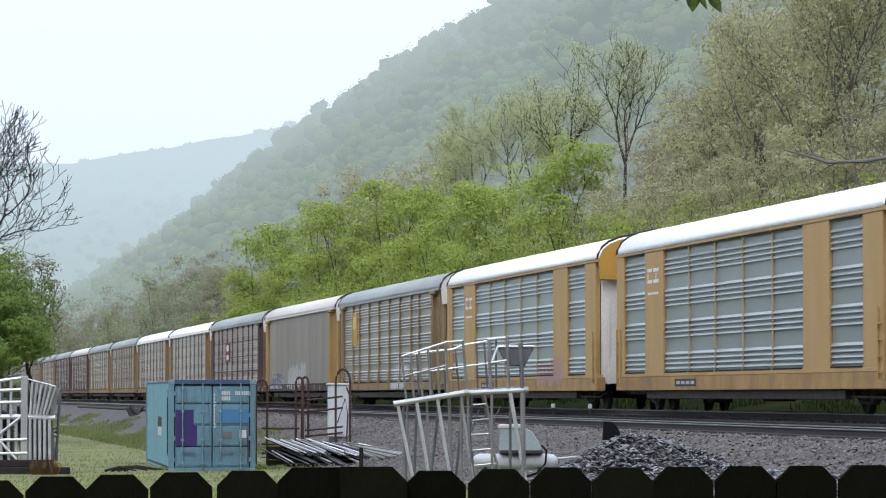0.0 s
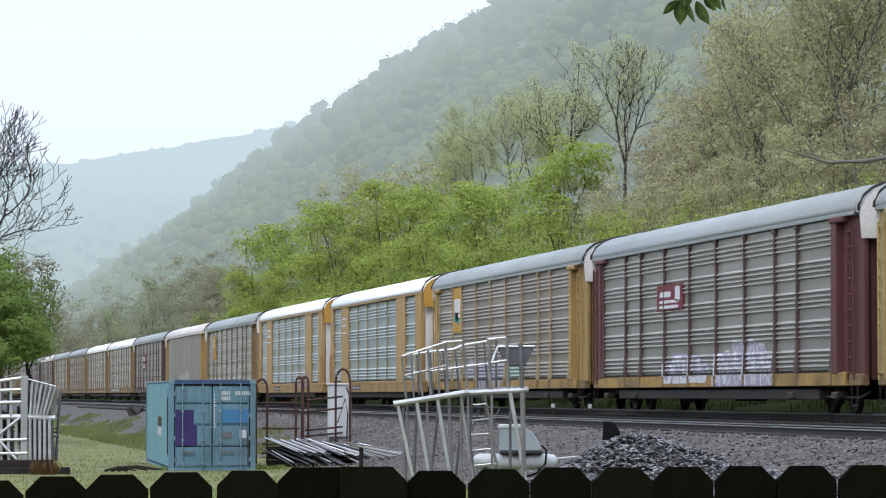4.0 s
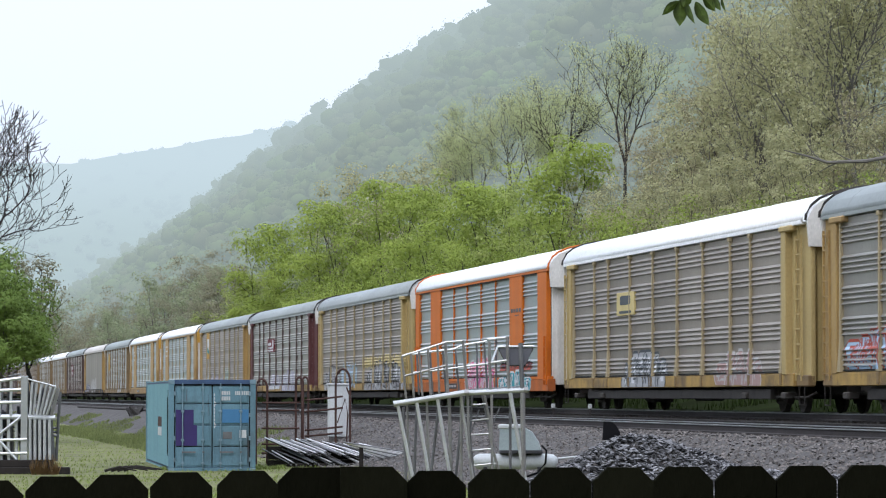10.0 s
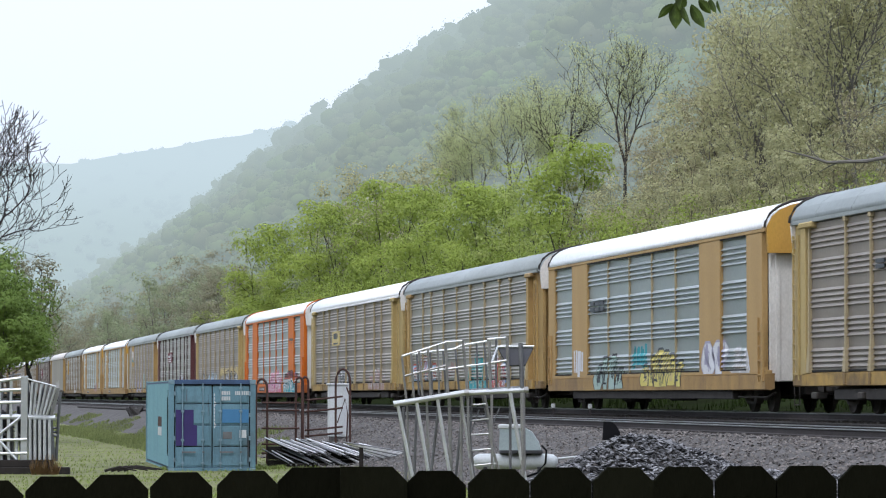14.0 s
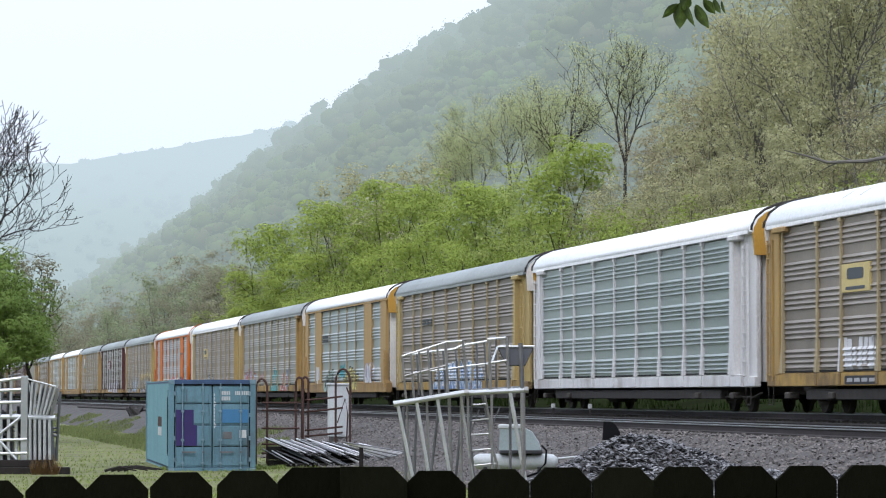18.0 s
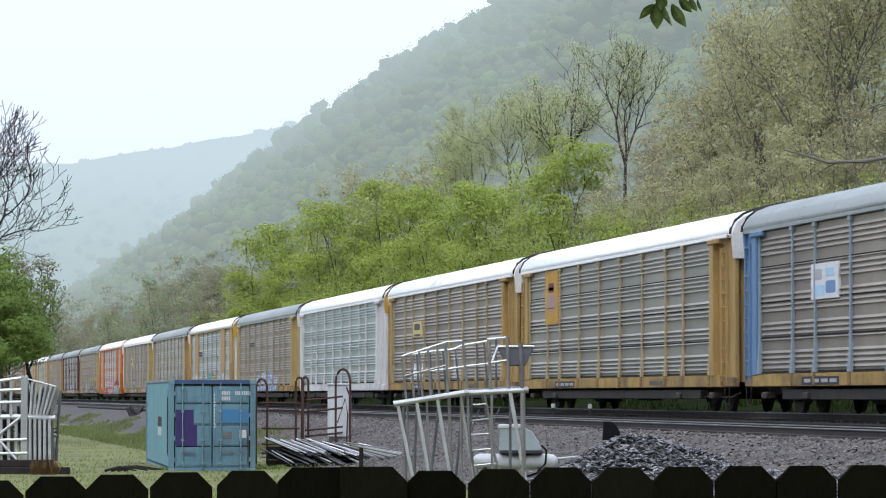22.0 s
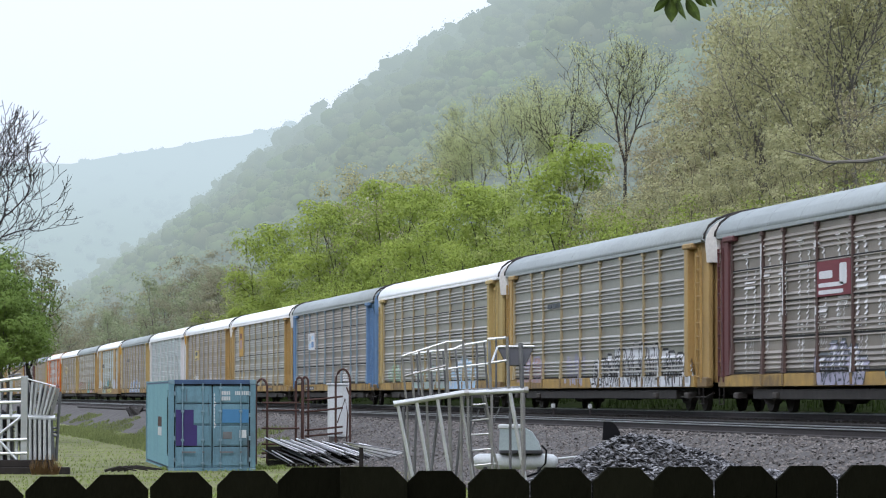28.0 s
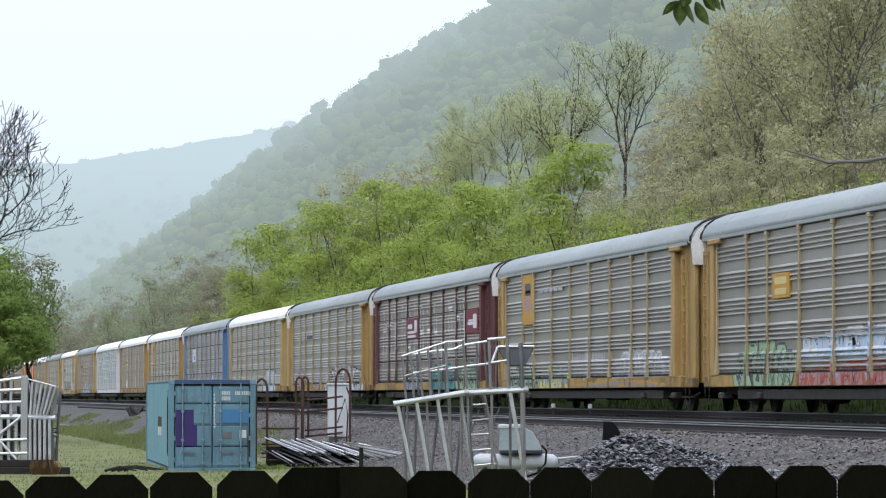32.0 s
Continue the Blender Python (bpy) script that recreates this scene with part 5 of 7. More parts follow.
def roof_streaks(i, seed):
    """Dark scrapes running down over a roof's shoulder."""
    rnd = random.Random(seed)
    for k in range(9):
        y, w = rnd.uniform(-9, 9), rnd.uniform(0.03, 0.08)
        s, v = Shape(), []
        a, b = rnd.choice(((1, 5), (2, 6), (2, 5), (3, 6)))
        for n, (x, z) in enumerate(ROOF_ARC[a:b]):
            d = 0.25 * n
            v += [(x - 0.006, y - d, z + 0.008), (x - 0.006, y - d - w, z + 0.008)]
        s.add(v, [(2 * q, 2 * q + 1, 2 * q + 3, 2 * q + 2) for q in range(b - a - 1)])
        part("roof_scrape", s, PAINT["dark"], TRAIN[i], "dark scrape on the roof")


def car_paint():
    roof_streaks(9, 5)
    for i in (-1, -2):
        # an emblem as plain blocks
        for y0, y1, z0, z1 in ((8.55, 9.12, 4.14, 4.27), (8.55, 9.12, 3.82, 3.95), (8.98, 9.12, 3.95, 4.14), (7.78, 8.42, 3.82, 3.95), (7.78, 8.42, 4.14, 4.27), (8.05, 8.16, 3.95, 4.14)):
            part("emblem_block", Shape().box(-1.541, -1.5, y0, y1, z0, z1, 0.02), PAINT["white"], TRAIN[i], "white painted emblem stroke")
        bars(i, 7.8, 9.1, 3.5, 3.6, "white", 5, 1, -1.541)
        stencil_panel(i, 3.6, 5.9)
    smear(-2, -8.0, -4.0, 0.9, 1.9, "rose")
    graffiti(-3, -5.5, -2.0, 0.9, 2.3, "grey", "white")
    plate(-3, 8.0, 9.6, 2.9, 4.4, "ochre", [("cream", 0.25, 0.75, 0.5, 0.9)])
    graffiti(-4, 6.0, 11.0, 1.0, 1.9, "lilac", "dark")
    smear(-4, -3.0, 4.0, 0.9, 2.4, "smear")
    graffiti(-6, 1.0, 9.0, 1.0, 2.1, "grey", "white")
    plate(-5, 3.0, 5.2, 2.7, 3.9, "maroon", [("white", 0.2, 0.8, 0.55, 0.85), ("white", 0.2, 0.8, 0.1, 0.35)])
    plate(-8, 7.3, 9.0, 3.0, 4.5, "grey", [("dark", 0.3, 0.7, 0.3, 0.7)])
    plate(0, 7.3, 9.0, 3.01, 4.71, "ochre", [("white", 0.15, 0.85, 0.42, 0.76), ("white", 0.3, 0.8, 0.3, 0.45), ("teal", 0.15, 0.6, 0.24, 0.44), ("teal", 0.45, 0.8, 0.2, 0.34)])
    smear(0, -4.1, -1.7, 1.0, 2.4, "mint")
    graffiti(0, 4.4, 6.6, 1.25, 2.15, "smear", "lilac")
    graffiti(0, 7.3, 10.0, 1.25, 2.0, "smear", "grey")
    smear(0, -0.8, 4.0, 0.8, 2.0, "lilac")
    plate(1, 2.4, 5.3, 3.03, 3.75, "maroon", [("white", 0.1, 0.85, 0.06, 0.18), ("white", 0.1, 0.85, 0.26, 0.38), ("white", 0.12, 0.55, 0.5, 0.72), ("white", 0.72, 0.9, 0.3, 0.9)])
    graffiti(1, -0.2, 4.4, 0.96, 1.91, "white", "lilac", "grey")
    graffiti(1, -6.5, -0.8, 0.82, 2.18, "lilac", "white", "white")
    graffiti(2, 6.0, 11.1, 0.86, 2.15, "grey", "black", "white")
    smear(2, 1.2, 5.8, 0.85, 2.22, "sky")
    graffiti(2, 1.4, 5.6, 1.1, 2.0, "sky", "grey")
    smear(2, -12.5, -1.2, 1.8, 2.45, "cream")
    graffiti(2, -12.3, -1.8, 0.80, 2.25, "grey", "black", "white")
    graffiti(3, -3.7, 1.9, 0.80, 2.18, "pink", "white", "magenta", 2)
    graffiti(3, -10.0, -4.7, 1.5, 1.98, "red", "black", "pink")
    graffiti(3, -10.0, -4.7, 0.79, 1.55, "teal", "white", "dark")
    bars(3, -8.5, -6.7, 3.48, 3.66, "dark", 4, 1, -1.541)
    bars(3, -8.2, -7.3, 3.38, 3.42, "dark", 1, 1, -1.541)
    stencil_panel(3, 3.6, 6.0)
    plate(4, 3.9, 6.1, 3.01, 3.69, "cream", [("dark", 0.2, 0.8, 0.45, 0.85), ("dark", 0.15, 0.85, 0.08, 0.2)])
    graffiti(4, 0.2, 5.2, 0.85, 2.09, "grey", "dark", "white")
    graffiti(4, -9.7, -5.5, 0.88, 1.95, "rose", "smear")
    graffiti(5, 6.4, 11.8, 1.2, 2.27, "sky", "red", "lilac")
    smear(5, 2.0, 4.5, 1.28, 1.94, "rose")
    graffiti(5, -4.4, -1.2, 0.84, 2.30, "teal", "mint", "teal")
    graffiti(5, -7.8, -5.3, 0.83, 2.19, "red", "white", "pink")
    smear(5, -8.9, -7.5, 0.83, 2.15, "blue")
    smear(6, 7.8, 8.9, 1.2, 2.07, "white")
    graffiti(6, 2.5, 6.1, 0.82, 1.96, "mint", "black", "dark")
    smear(6, -0.3, 1.4, 1.35, 2.15, "teal")
    graffiti(6, -4.6, 0.1, 0.89, 2.05, "yellow", "dark", "cream")
    graffiti(6, -9.0, -7.0, 1.2, 2.29, "white", "lilac", "lilac")
    graffiti(6, -11.4, -9.8, 1.2, 2.0, "smear", "white")
    bars(6, 4.9, 6.9, 3.2, 3.55, "dark", 3, 2, -1.535)
    graffiti(7, -5.8, 4.1, 0.86, 2.08, "blue", "white", "sky")
    bars(7, 4.7, 7.0, 3.45, 3.7, "dark", 3, 2, -1.535)
    plate(9, 5.1, 7.2, 3.0, 3.65, "cream", [("dark", 0.2, 0.8, 0.45, 0.85), ("dark", 0.15, 0.85, 0.08, 0.2)])
    smear(9, 4.7, 7.3, 1.19, 1.99, "white")
    smear(9, -3.6, -1.8, 1.21, 2.34, "smear")
    stencil_panel(9, 4.5, 6.9)
    bars(9, -6.7, -4.9, 0.92, 1.08, "dark", 4)
    plate(10, 7.6, 9.6, 2.95, 4.70, "ochre", [("maroon", 0.3, 0.7, 0.6, 0.78), ("rose", 0.2, 0.8, 0.3, 0.56), ("rose", 0.3, 0.7, 0.25, 0.32), ("dark", 0.3, 0.7, 0.64, 0.7)])
    stencil_panel(10, 5.0, 7.9)
    bars(10, -6.5, -4.9, 0.92, 1.08, "dark", 4)
    plate(11, 5.4, 7.6, 2.91, 3.75, "white", [("sky", 0.1, 0.5, 0.1, 0.4), ("blue", 0.55, 0.9, 0.15, 0.5), ("grey", 0.15, 0.4, 0.55, 0.85), ("sky", 0.55, 0.85, 0.62, 0.85)])
    smear(11, -7.1, -4.1, 0.95, 1.95, "white")
    stencil_panel(11, 5.3, 8.3)
    graffiti(12, 7.1, 10.7, 1.2, 2.06, "green", "mint", "white")
    graffiti(12, -3.3, 4.0, 0.9, 2.0, "mint", "grey", "grey")
    graffiti(12, -9.2, -4.0, 0.87, 2.21, "sky", "white", "mint")
    graffiti(13, 7.2, 11.4, 1.05, 2.13, "rose", "lilac")
    smear(13, 1.2, 3.9, 0.92, 1.99, "lilac")
    graffiti(13, -12.1, -0.1, 0.78, 2.24, "white", "black", "grey")
    bars(13, 4.4, 6.6, 3.45, 3.66, "dark", 3, 1, -1.535)
    for k in range(13):
        dripping_mark(14, 10.9 - k * 1.6, 1.9 + 0.3 * (k % 3), 4.3 + 0.15 * (k % 2), k)
    plate(14, 1.8, 4.6, 2.96, 3.79, "maroon", [("white", 0.1, 0.8, 0.06, 0.18), ("white", 0.1, 0.8, 0.26, 0.38), ("white", 0.12, 0.5, 0.5, 0.72), ("white", 0.7, 0.9, 0.3, 0.9)])
    plate(14, -11.2, -8.8, 2.94, 3.83, "maroon", [("white", 0.15, 0.6, 0.35, 0.5), ("white", 0.6, 0.9, 0.2, 0.8), ("white", 0.2, 0.6, 0.52, 0.58)])
    graffiti(14, 0.6, 4.5, 0.85, 2.03, "lilac", "dark", "white")
    graffiti(14, -6.5, -1.0, 0.84, 2.04, "teal", "dark", "teal")
    graffiti(14, -11.8, -6.8, 0.87, 2.02, "green", "dark", "green")
    plate(15, 7.3, 9.2, 3.03, 4.73, "ochre", [("dark", 0.25, 0.75, 0.58, 0.82), ("white", 0.3, 0.7, 0.62, 0.68), ("rose", 0.2, 0.8, 0.26, 0.56)])
    graffiti(15, 6.2, 11.5, 0.80, 1.83, "green", "dark", "mint")
    graffiti(15, 1.6, 6.2, 0.80, 1.80, "yellow", "blue", "green")
    smear(15, -3.1, 1.4, 1.1, 2.45, "smear")
    graffiti(15, -11.1, -4.5, 1.15, 2.09, "grey", "white", "grey")
    graffiti(15, -11.1, 0.6, 0.75, 1.15, "blue", "ochre")
    bars(15, 2.7, 6.4, 4.02, 4.18, "grey", 5, 1, -1.535)
    plate(16, 5.3, 6.8, 3.03, 3.65, "ochre", [("cream", 0.15, 0.85, 0.55, 0.85), ("cream", 0.15, 0.85, 0.15, 0.4)])
    graffiti(16, 5.0, 10.2, 0.79, 2.24, "green", "dark", "mint")
    graffiti(16, -5.6, 4.4, 1.5, 2.31, "sky", "white", "blue")
    graffiti(16, -5.6, 4.4, 0.78, 1.5, "rose", "red", "lilac")


car_paint()


# ---- the yard: container, gates, pipes, stair towers, tank, gravel ----
BOX_BLUE = mat("faded_blue_container_paint", (0.14, 0.255, 0.315), 0.6, 0, (0.095, 0.185, 0.23), 0.9, 1.6, 30, 0.1, streak=0.6, seep=(0.085, 0.13, 0.15))
BOX_PALE = mat("pale_blue_container_side", (0.18, 0.34, 0.385), 0.6, 0, (0.14, 0.27, 0.30), 0.8, 0.8, 30, 0.1, streak=0.5)
BOX_DARK = mat("deep_blue_container_rail", (0.06, 0.11, 0.22), 0.6, 0, (0.03, 0.045, 0.07), 0.8, 1.5, 30, 0.1)
BOX_PATCH = mat("dark_violet_paint_patch", (0.045, 0.03, 0.13), 0.6, 0, (0.03, 0.02, 0.09), 0.6, 2, 30, 0.05)
BOX_PATCH2 = mat("mid_blue_paint_patch", (0.06, 0.19, 0.36), 0.6, 0, (0.05, 0.15, 0.28), 0.6, 2, 30, 0.05)
GASKET = mat("black_rubber", (0.010, 0.010, 0.011), 0.9, gloss=0.03)
LOCK_STEEL = mat("grey_lock_bar_steel", (0.20, 0.31, 0.37), 0.5, 0.2, (0.13, 0.17, 0.19), 0.7, 2, 30, 0.1)
WHITE_ALU = mat("bright_aluminium", (0.72, 0.73, 0.74), 0.33, 0.55, (0.40, 0.41, 0.42), 0.8, 2.5, 40, 0.15)
ALUMINIUM = mat("dull_aluminium", (0.56, 0.565, 0.57), 0.32, 0.65, (0.36, 0.365, 0.37), 0.7, 2, 40, 0.1)
RAIL_ALU = mat("weathered_rail_aluminium", (0.36, 0.35, 0.34), 0.38, 0.6, (0.20, 0.19, 0.185), 0.8, 3, 40, 0.1)
# darker copy of the aluminium; gives rear bars and legs their shade by colour
ALU_DARK = mat("dark_aluminium", (0.20, 0.20, 0.205), 0.5, 0.4, (0.10, 0.10, 0.105), 0.8, 2, 40, 0.1)
RUST = mat("brown_rusty_tube", (0.085, 0.043, 0.034), 0.85, 0.1, (0.04, 0.024, 0.022), 0.7, 3, 40, 0.2)
PIPE = mat("wet_grey_pipe", (0.78, 0.77, 0.78), 0.28, 0.35, (0.45, 0.44, 0.44), 0.7, 2, 30, 0.1)
CABINET = mat("light_grey_cabinet", (0.55, 0.56, 0.57), 0.5, 0, (0.42, 0.43, 0.43), 0.6, 1, 25, 0.05)
TANK = mat("pale_grey_tank_paint", (0.55, 0.57, 0.58), 0.45, 0, (0.40, 0.41, 0.42), 0.7, 1.5, 30, 0.05)
HOOD = mat("grey_green_hood_paint", (0.36, 0.42, 0.43), 0.5, 0, (0.27, 0.32, 0.33), 0.6, 1.5, 30, 0.05)
SIGNBACK = mat("dark_grey_sheet", (0.06, 0.06, 0.065), 0.6, 0.2, (0.035, 0.035, 0.04), 0.6, 2, 30, 0.1)
TIMBER = mat("old_dark_timber", (0.032, 0.027, 0.024), 0.95, 0, (0.016, 0.013, 0.012), 0.7, 3, 40, 0.5)
DEAD = mat("dead_brown_weed", (0.30, 0.19, 0.08), 0.9, 0, (0.18, 0.11, 0.05), 0.7, 3, 30, 0.0, leafy=0.2)
BLADE = mat("grass_blade", (0.26, 0.32, 0.085), 0.7, 0, (0.15, 0.17, 0.06), 0.9, 0.6, 8, 0.0, per_piece=-0.2, leafy=0.4, gloss=0.1)


WEED = mat("green_weed_blade", (0.21, 0.25, 0.09), 0.8, 0, (0.12, 0.13, 0.06), 0.9, 0.5, 8, 0.0, per_piece=-0.15, leafy=0.3, gloss=0.1)
# verge blades darkened in colour to carry the shade behind the train
VERGE = mat("shade_dark_verge_blade", (0.032, 0.05, 0.013), 0.8, 0, (0.016, 0.022, 0.008), 0.8, 0.8, 8, 0.0, per_piece=-0.4, leafy=0.3, gloss=0.0)


def container():
    ob = thing("shipping_container", "faded blue shipping container with closed doors on the grass", "container", seen_at(-7.675, 91.0, -0.05, 8.19))
    W, L, H = 2.44, 12.19, 2.59
    # corrugated sides: a stepped section along the length
    for name, x, e in (("side_wall", 0.0, 1), ("side_wall", W, -1)):
        s, pts, y = Shape(), [], 0.16
        while y < L - 0.3:
            pts += [(0.0, y), (0.0, y + 0.07), (0.036, y + 0.14), (0.036, y + 0.21)]
            y += 0.28
        v = [(x + e * (a + 0.02), b, 0.16) for a, b in pts] + [(x + e * (a + 0.02), b, H - 0.1) for a, b in pts]
        n = len(pts)
        s.add(v, [(i, i + 1, n + i + 1, n + i) for i in range(n - 1)])
        part(name, s, BOX_PALE, ob, "corrugated side wall")
    s = Shape()
    part("roof", Shape().box(0.03, W - 0.03, 0.1, L - 0.1, H - 0.05, H - 0.02), BOX_PALE, ob)
    part("floor", Shape().box(0.03, W - 0.03, 0.1, L - 0.1, 0.1, 0.16), BOX_DARK, ob)
    for y in (0.0, L - 0.16):
        for x in (0.0, W - 0.16):
            part("corner_post", Shape().box(x, x + 0.16, y, y + 0.16, 0.12, H - 0.12, 0.012), BOX_BLUE, ob)
            for z in (0.0, H - 0.12):
                part("corner_casting", Shape().box(x - 0.004, x + 0.166, y - 0.006, y + 0.17, z, z + 0.12, 0.01), LOCK_STEEL, ob)
    part("door_header", Shape().box(0.16, W - 0.16, 0.0, 0.14, H - 0.13, H, 0.012), BOX_DARK, ob, "deep blue header beam")
    part("door_sill", Shape().box(0.16, W - 0.16, -0.01, 0.14, 0.0, 0.13, 0.012), BOX_BLUE, ob)
    for x in (0.03, W - 0.11):
        part("top_rail", Shape().box(x, x + 0.08, 0.16, L - 0.16, H - 0.1, H - 0.02, 0.01), BOX_DARK, ob)
        part("bottom_rail", Shape().box(x, x + 0.08, 0.16, L - 0.16, 0.03, 0.16, 0.01), BOX_PALE, ob)
    part("end_wall", Shape().box(0.16, W - 0.16, L - 0.1, L - 0.04, 0.1, H - 0.05), BOX_PALE, ob)
    for k, (x0, x1) in enumerate(((0.17, W / 2 - 0.012), (W / 2 + 0.012, W - 0.17))):
        door = Shape().box(x0, x1, 0.03, 0.07, 0.14, H - 0.14, 0.006)
        d = part("door", door, BOX_BLUE, ob, "blue steel door leaf with lock rods")
        zs = (0.14, 0.72, 1.32, 1.92, H - 0.14)
        for za, zb in zip(zs, zs[1:]):
            part("door_panel", Shape().box(x0 + 0.06, x1 - 0.06, 0.012, 0.032, za + 0.035, zb - 0.035, 0.012), BOX_BLUE, d)
        for z in zs[1:4]:
            part("seam", Shape().box(x0 + 0.03, x1 - 0.03, 0.024, 0.031, z - 0.008, z + 0.008), GASKET, d)
        for x in (x0 + 0.22, x1 - 0.25):
            part("lock_rod", Shape().tube([(x, -0.03, 0.08), (x, -0.03, H - 0.1)], 0.019, 8), LOCK_STEEL, d, "upright lock rod")
            for z in (0.25, 0.9, 1.7, 2.35):
                part("rod_keeper", Shape().box(x - 0.045, x + 0.045, -0.052, 0.02, z - 0.03, z + 0.03, 0.008), LOCK_STEEL, d)
            part("handle", Shape().box(x - 0.02, x + 0.36 if x < x0 + 0.4 else x + 0.04, -0.066, -0.045, 0.54, 0.585), ALU_DARK, d, "dark lock handle")
        for z in (0.35, 0.95, 1.6, 2.2):
            hx = x0 - 0.03 if k == 0 else x1 - 0.03
            part("hinge", Shape().box(hx, hx + 0.06, -0.012, 0.05, z - 0.06, z + 0.06, 0.01), LOCK_STEEL, d)
    part("gasket", Shape().box(W / 2 - 0.011, W / 2 + 0.011, 0.02, 0.06, 0.14, H - 0.14), GASKET, ob, "black door gasket")
    part("paint_patch", Shape().box(0.20, 0.70, 0.002, 0.02, 0.76, 1.75, 0.004).box(0.20, 0.80, 0.0025, 0.02, 0.74, 1.31, 0.004), BOX_PATCH, ob, "dark violet patch painted over the door")
    part("paint_patch", Shape().box(1.50, 2.24, 0.002, 0.02, 1.38, 1.76, 0.004), BOX_PATCH2, ob, "mid-blue painted patch")
    part("gasket", Shape().box(0.158, 0.178, 0.0, 0.03, 0.14, H - 0.14), GASKET, ob, "black hinge-side gap")
    part("gasket", Shape().box(W - 0.178, W - 0.158, 0.0, 0.03, 0.14, H - 0.14), GASKET, ob, "black hinge-side gap")
    # no seal here: a black strip drawn as the header's shadow
    part("gasket", Shape().box(0.17, W - 0.17, -0.004, 0.03, H - 0.165, H - 0.128), GASKET, ob, "black strip for the shadow under the header")
    for x, z0, z1, w in ((0.95, 0.2, 1.4, 0.02), (0.5, 1.95, 2.35, 0.015), (2.22, 0.25, 1.0, 0.02), (1.1, 1.5, 2.2, 0.012)):
        part("rust_run", Shape().plate([(x, z0), (x + w, z0 + 0.1), (x + w * 0.7, z1), (x, z1 - 0.05)], 0.003).mesh("rust_run", RUST), RUST, ob, "thin rusty run", Matrix.Translation((0, 0.010, 0)) @ Matrix.Rotation(radians(90), 4, "Z") @ Matrix.Scale(-1, 4, (0, 1, 0)))
    part("notice", Shape().box(1.99, 2.18, -0.004, 0.02, 0.96, 1.18, 0.003), CABINET, ob, "small white notice")
    part("old_notice", Shape().box(1.52, 1.78, 0.003, 0.02, 0.93, 1.13, 0.004), ALU_DARK, ob, "greyed old notice")
    rnd = random.Random(6)
    for x0, x1, z in ((1.48, 1.72, 2.21), (1.86, 2.24, 2.21), (1.48, 1.70, 2.06)):
        x = x0
        while x < x1:
            w = rnd.uniform(0.03, 0.06)
            part("marking", Shape().box(x, x + w, 0.0, 0.02, z - 0.05, z + 0.06), CABINET, ob)
            x += w + 0.016
    z = 2.2
    while z > 1.25:
        part("marking", Shape().box(1.27, 1.33, 0.02, 0.035, z - 0.07, z), CABINET, ob)
        z -= 0.1
    for z, h, m in ((1.25, 0.28, RUST), (0.98, 0.24, CABINET)):
        part("side_mark", Shape().box(0.012, 0.02, 3.8, 5.6, z, z + h), m, ob)
    for y, z0, z1 in ((0.85, 0.5, 2.1), (0.6, 0.45, 2.3)):
        part("dent", Shape().box(0.008, 0.02, y, y + 0.03, z0, z1), GASKET, ob, "dark vertical scrape")


container()


def arch_panel(name, label, m, width, hoops, rails, lean=0.0):
    """A livestock gate: an arched narrow frame at each side and level rails between."""
    ob = thing(name, label, "gate", m, "rusty tube gates")
    for x, (hoop, height) in zip((0.0, width), hoops):
        pts = [(x - hoop / 2, 0, 0), (x - hoop / 2, 0, height - hoop / 2)]
        pts += [(x - hoop / 2 * math.cos(a), 0, height - hoop / 2 + hoop * 0.9 * math.sin(a)) for a in [math.pi * j / 8 for j in range(1, 8)]]
        pts += [(x + hoop / 2, 0, height - hoop / 2), (x + hoop / 2, 0, 0)]
        part("arched_frame", Shape().tube(pts, 0.036, 8), RUST, ob, "arched tube frame")
    for z in rails:
        part("rail", Shape().tube([(0, -0.02, z), (width * 0.5, -0.03, z + lean * width * 0.5 - 0.01), (width, -0.02, z + lean * width)], 0.031, 7), RUST, ob)
    return ob


arch_panel("tube_gate", "rusty arched tube gate panel standing beside the container", seen_at(-5.52, 99.0, 0, 4), 1.15, ((0.34, 2.46), (0.22, 2.56)), (0.35, 0.62, 1.1, 1.65, 1.88))
arch_panel("tube_gate", "rusty arched tube gate panel leaning over stacked pipes", seen_at(-4.22, 99.6, 0, -14), 1.2, ((0.2, 2.58), (0.46, 2.72)), (0.5, 0.85, 1.03, 1.6, 1.95), 0.1)
extra = thing("tube_gate", "single bent rusty tube standing among gates", "gate", seen_at(-3.0, 100.4), "rusty tube gates")
part("brace", Shape().tube([(0.0, 0, 0.1), (0.06, 0, 1.5), (-0.02, 0, 2.0), (-0.26, -0.02, 1.25)], 0.022, 7), RUST, extra)
part("upright", Shape().tube([(0.14, 0, 0.0), (0.15, 0, 2.0), (0.02, 0, 2.35)], 0.022, 7), RUST, extra)


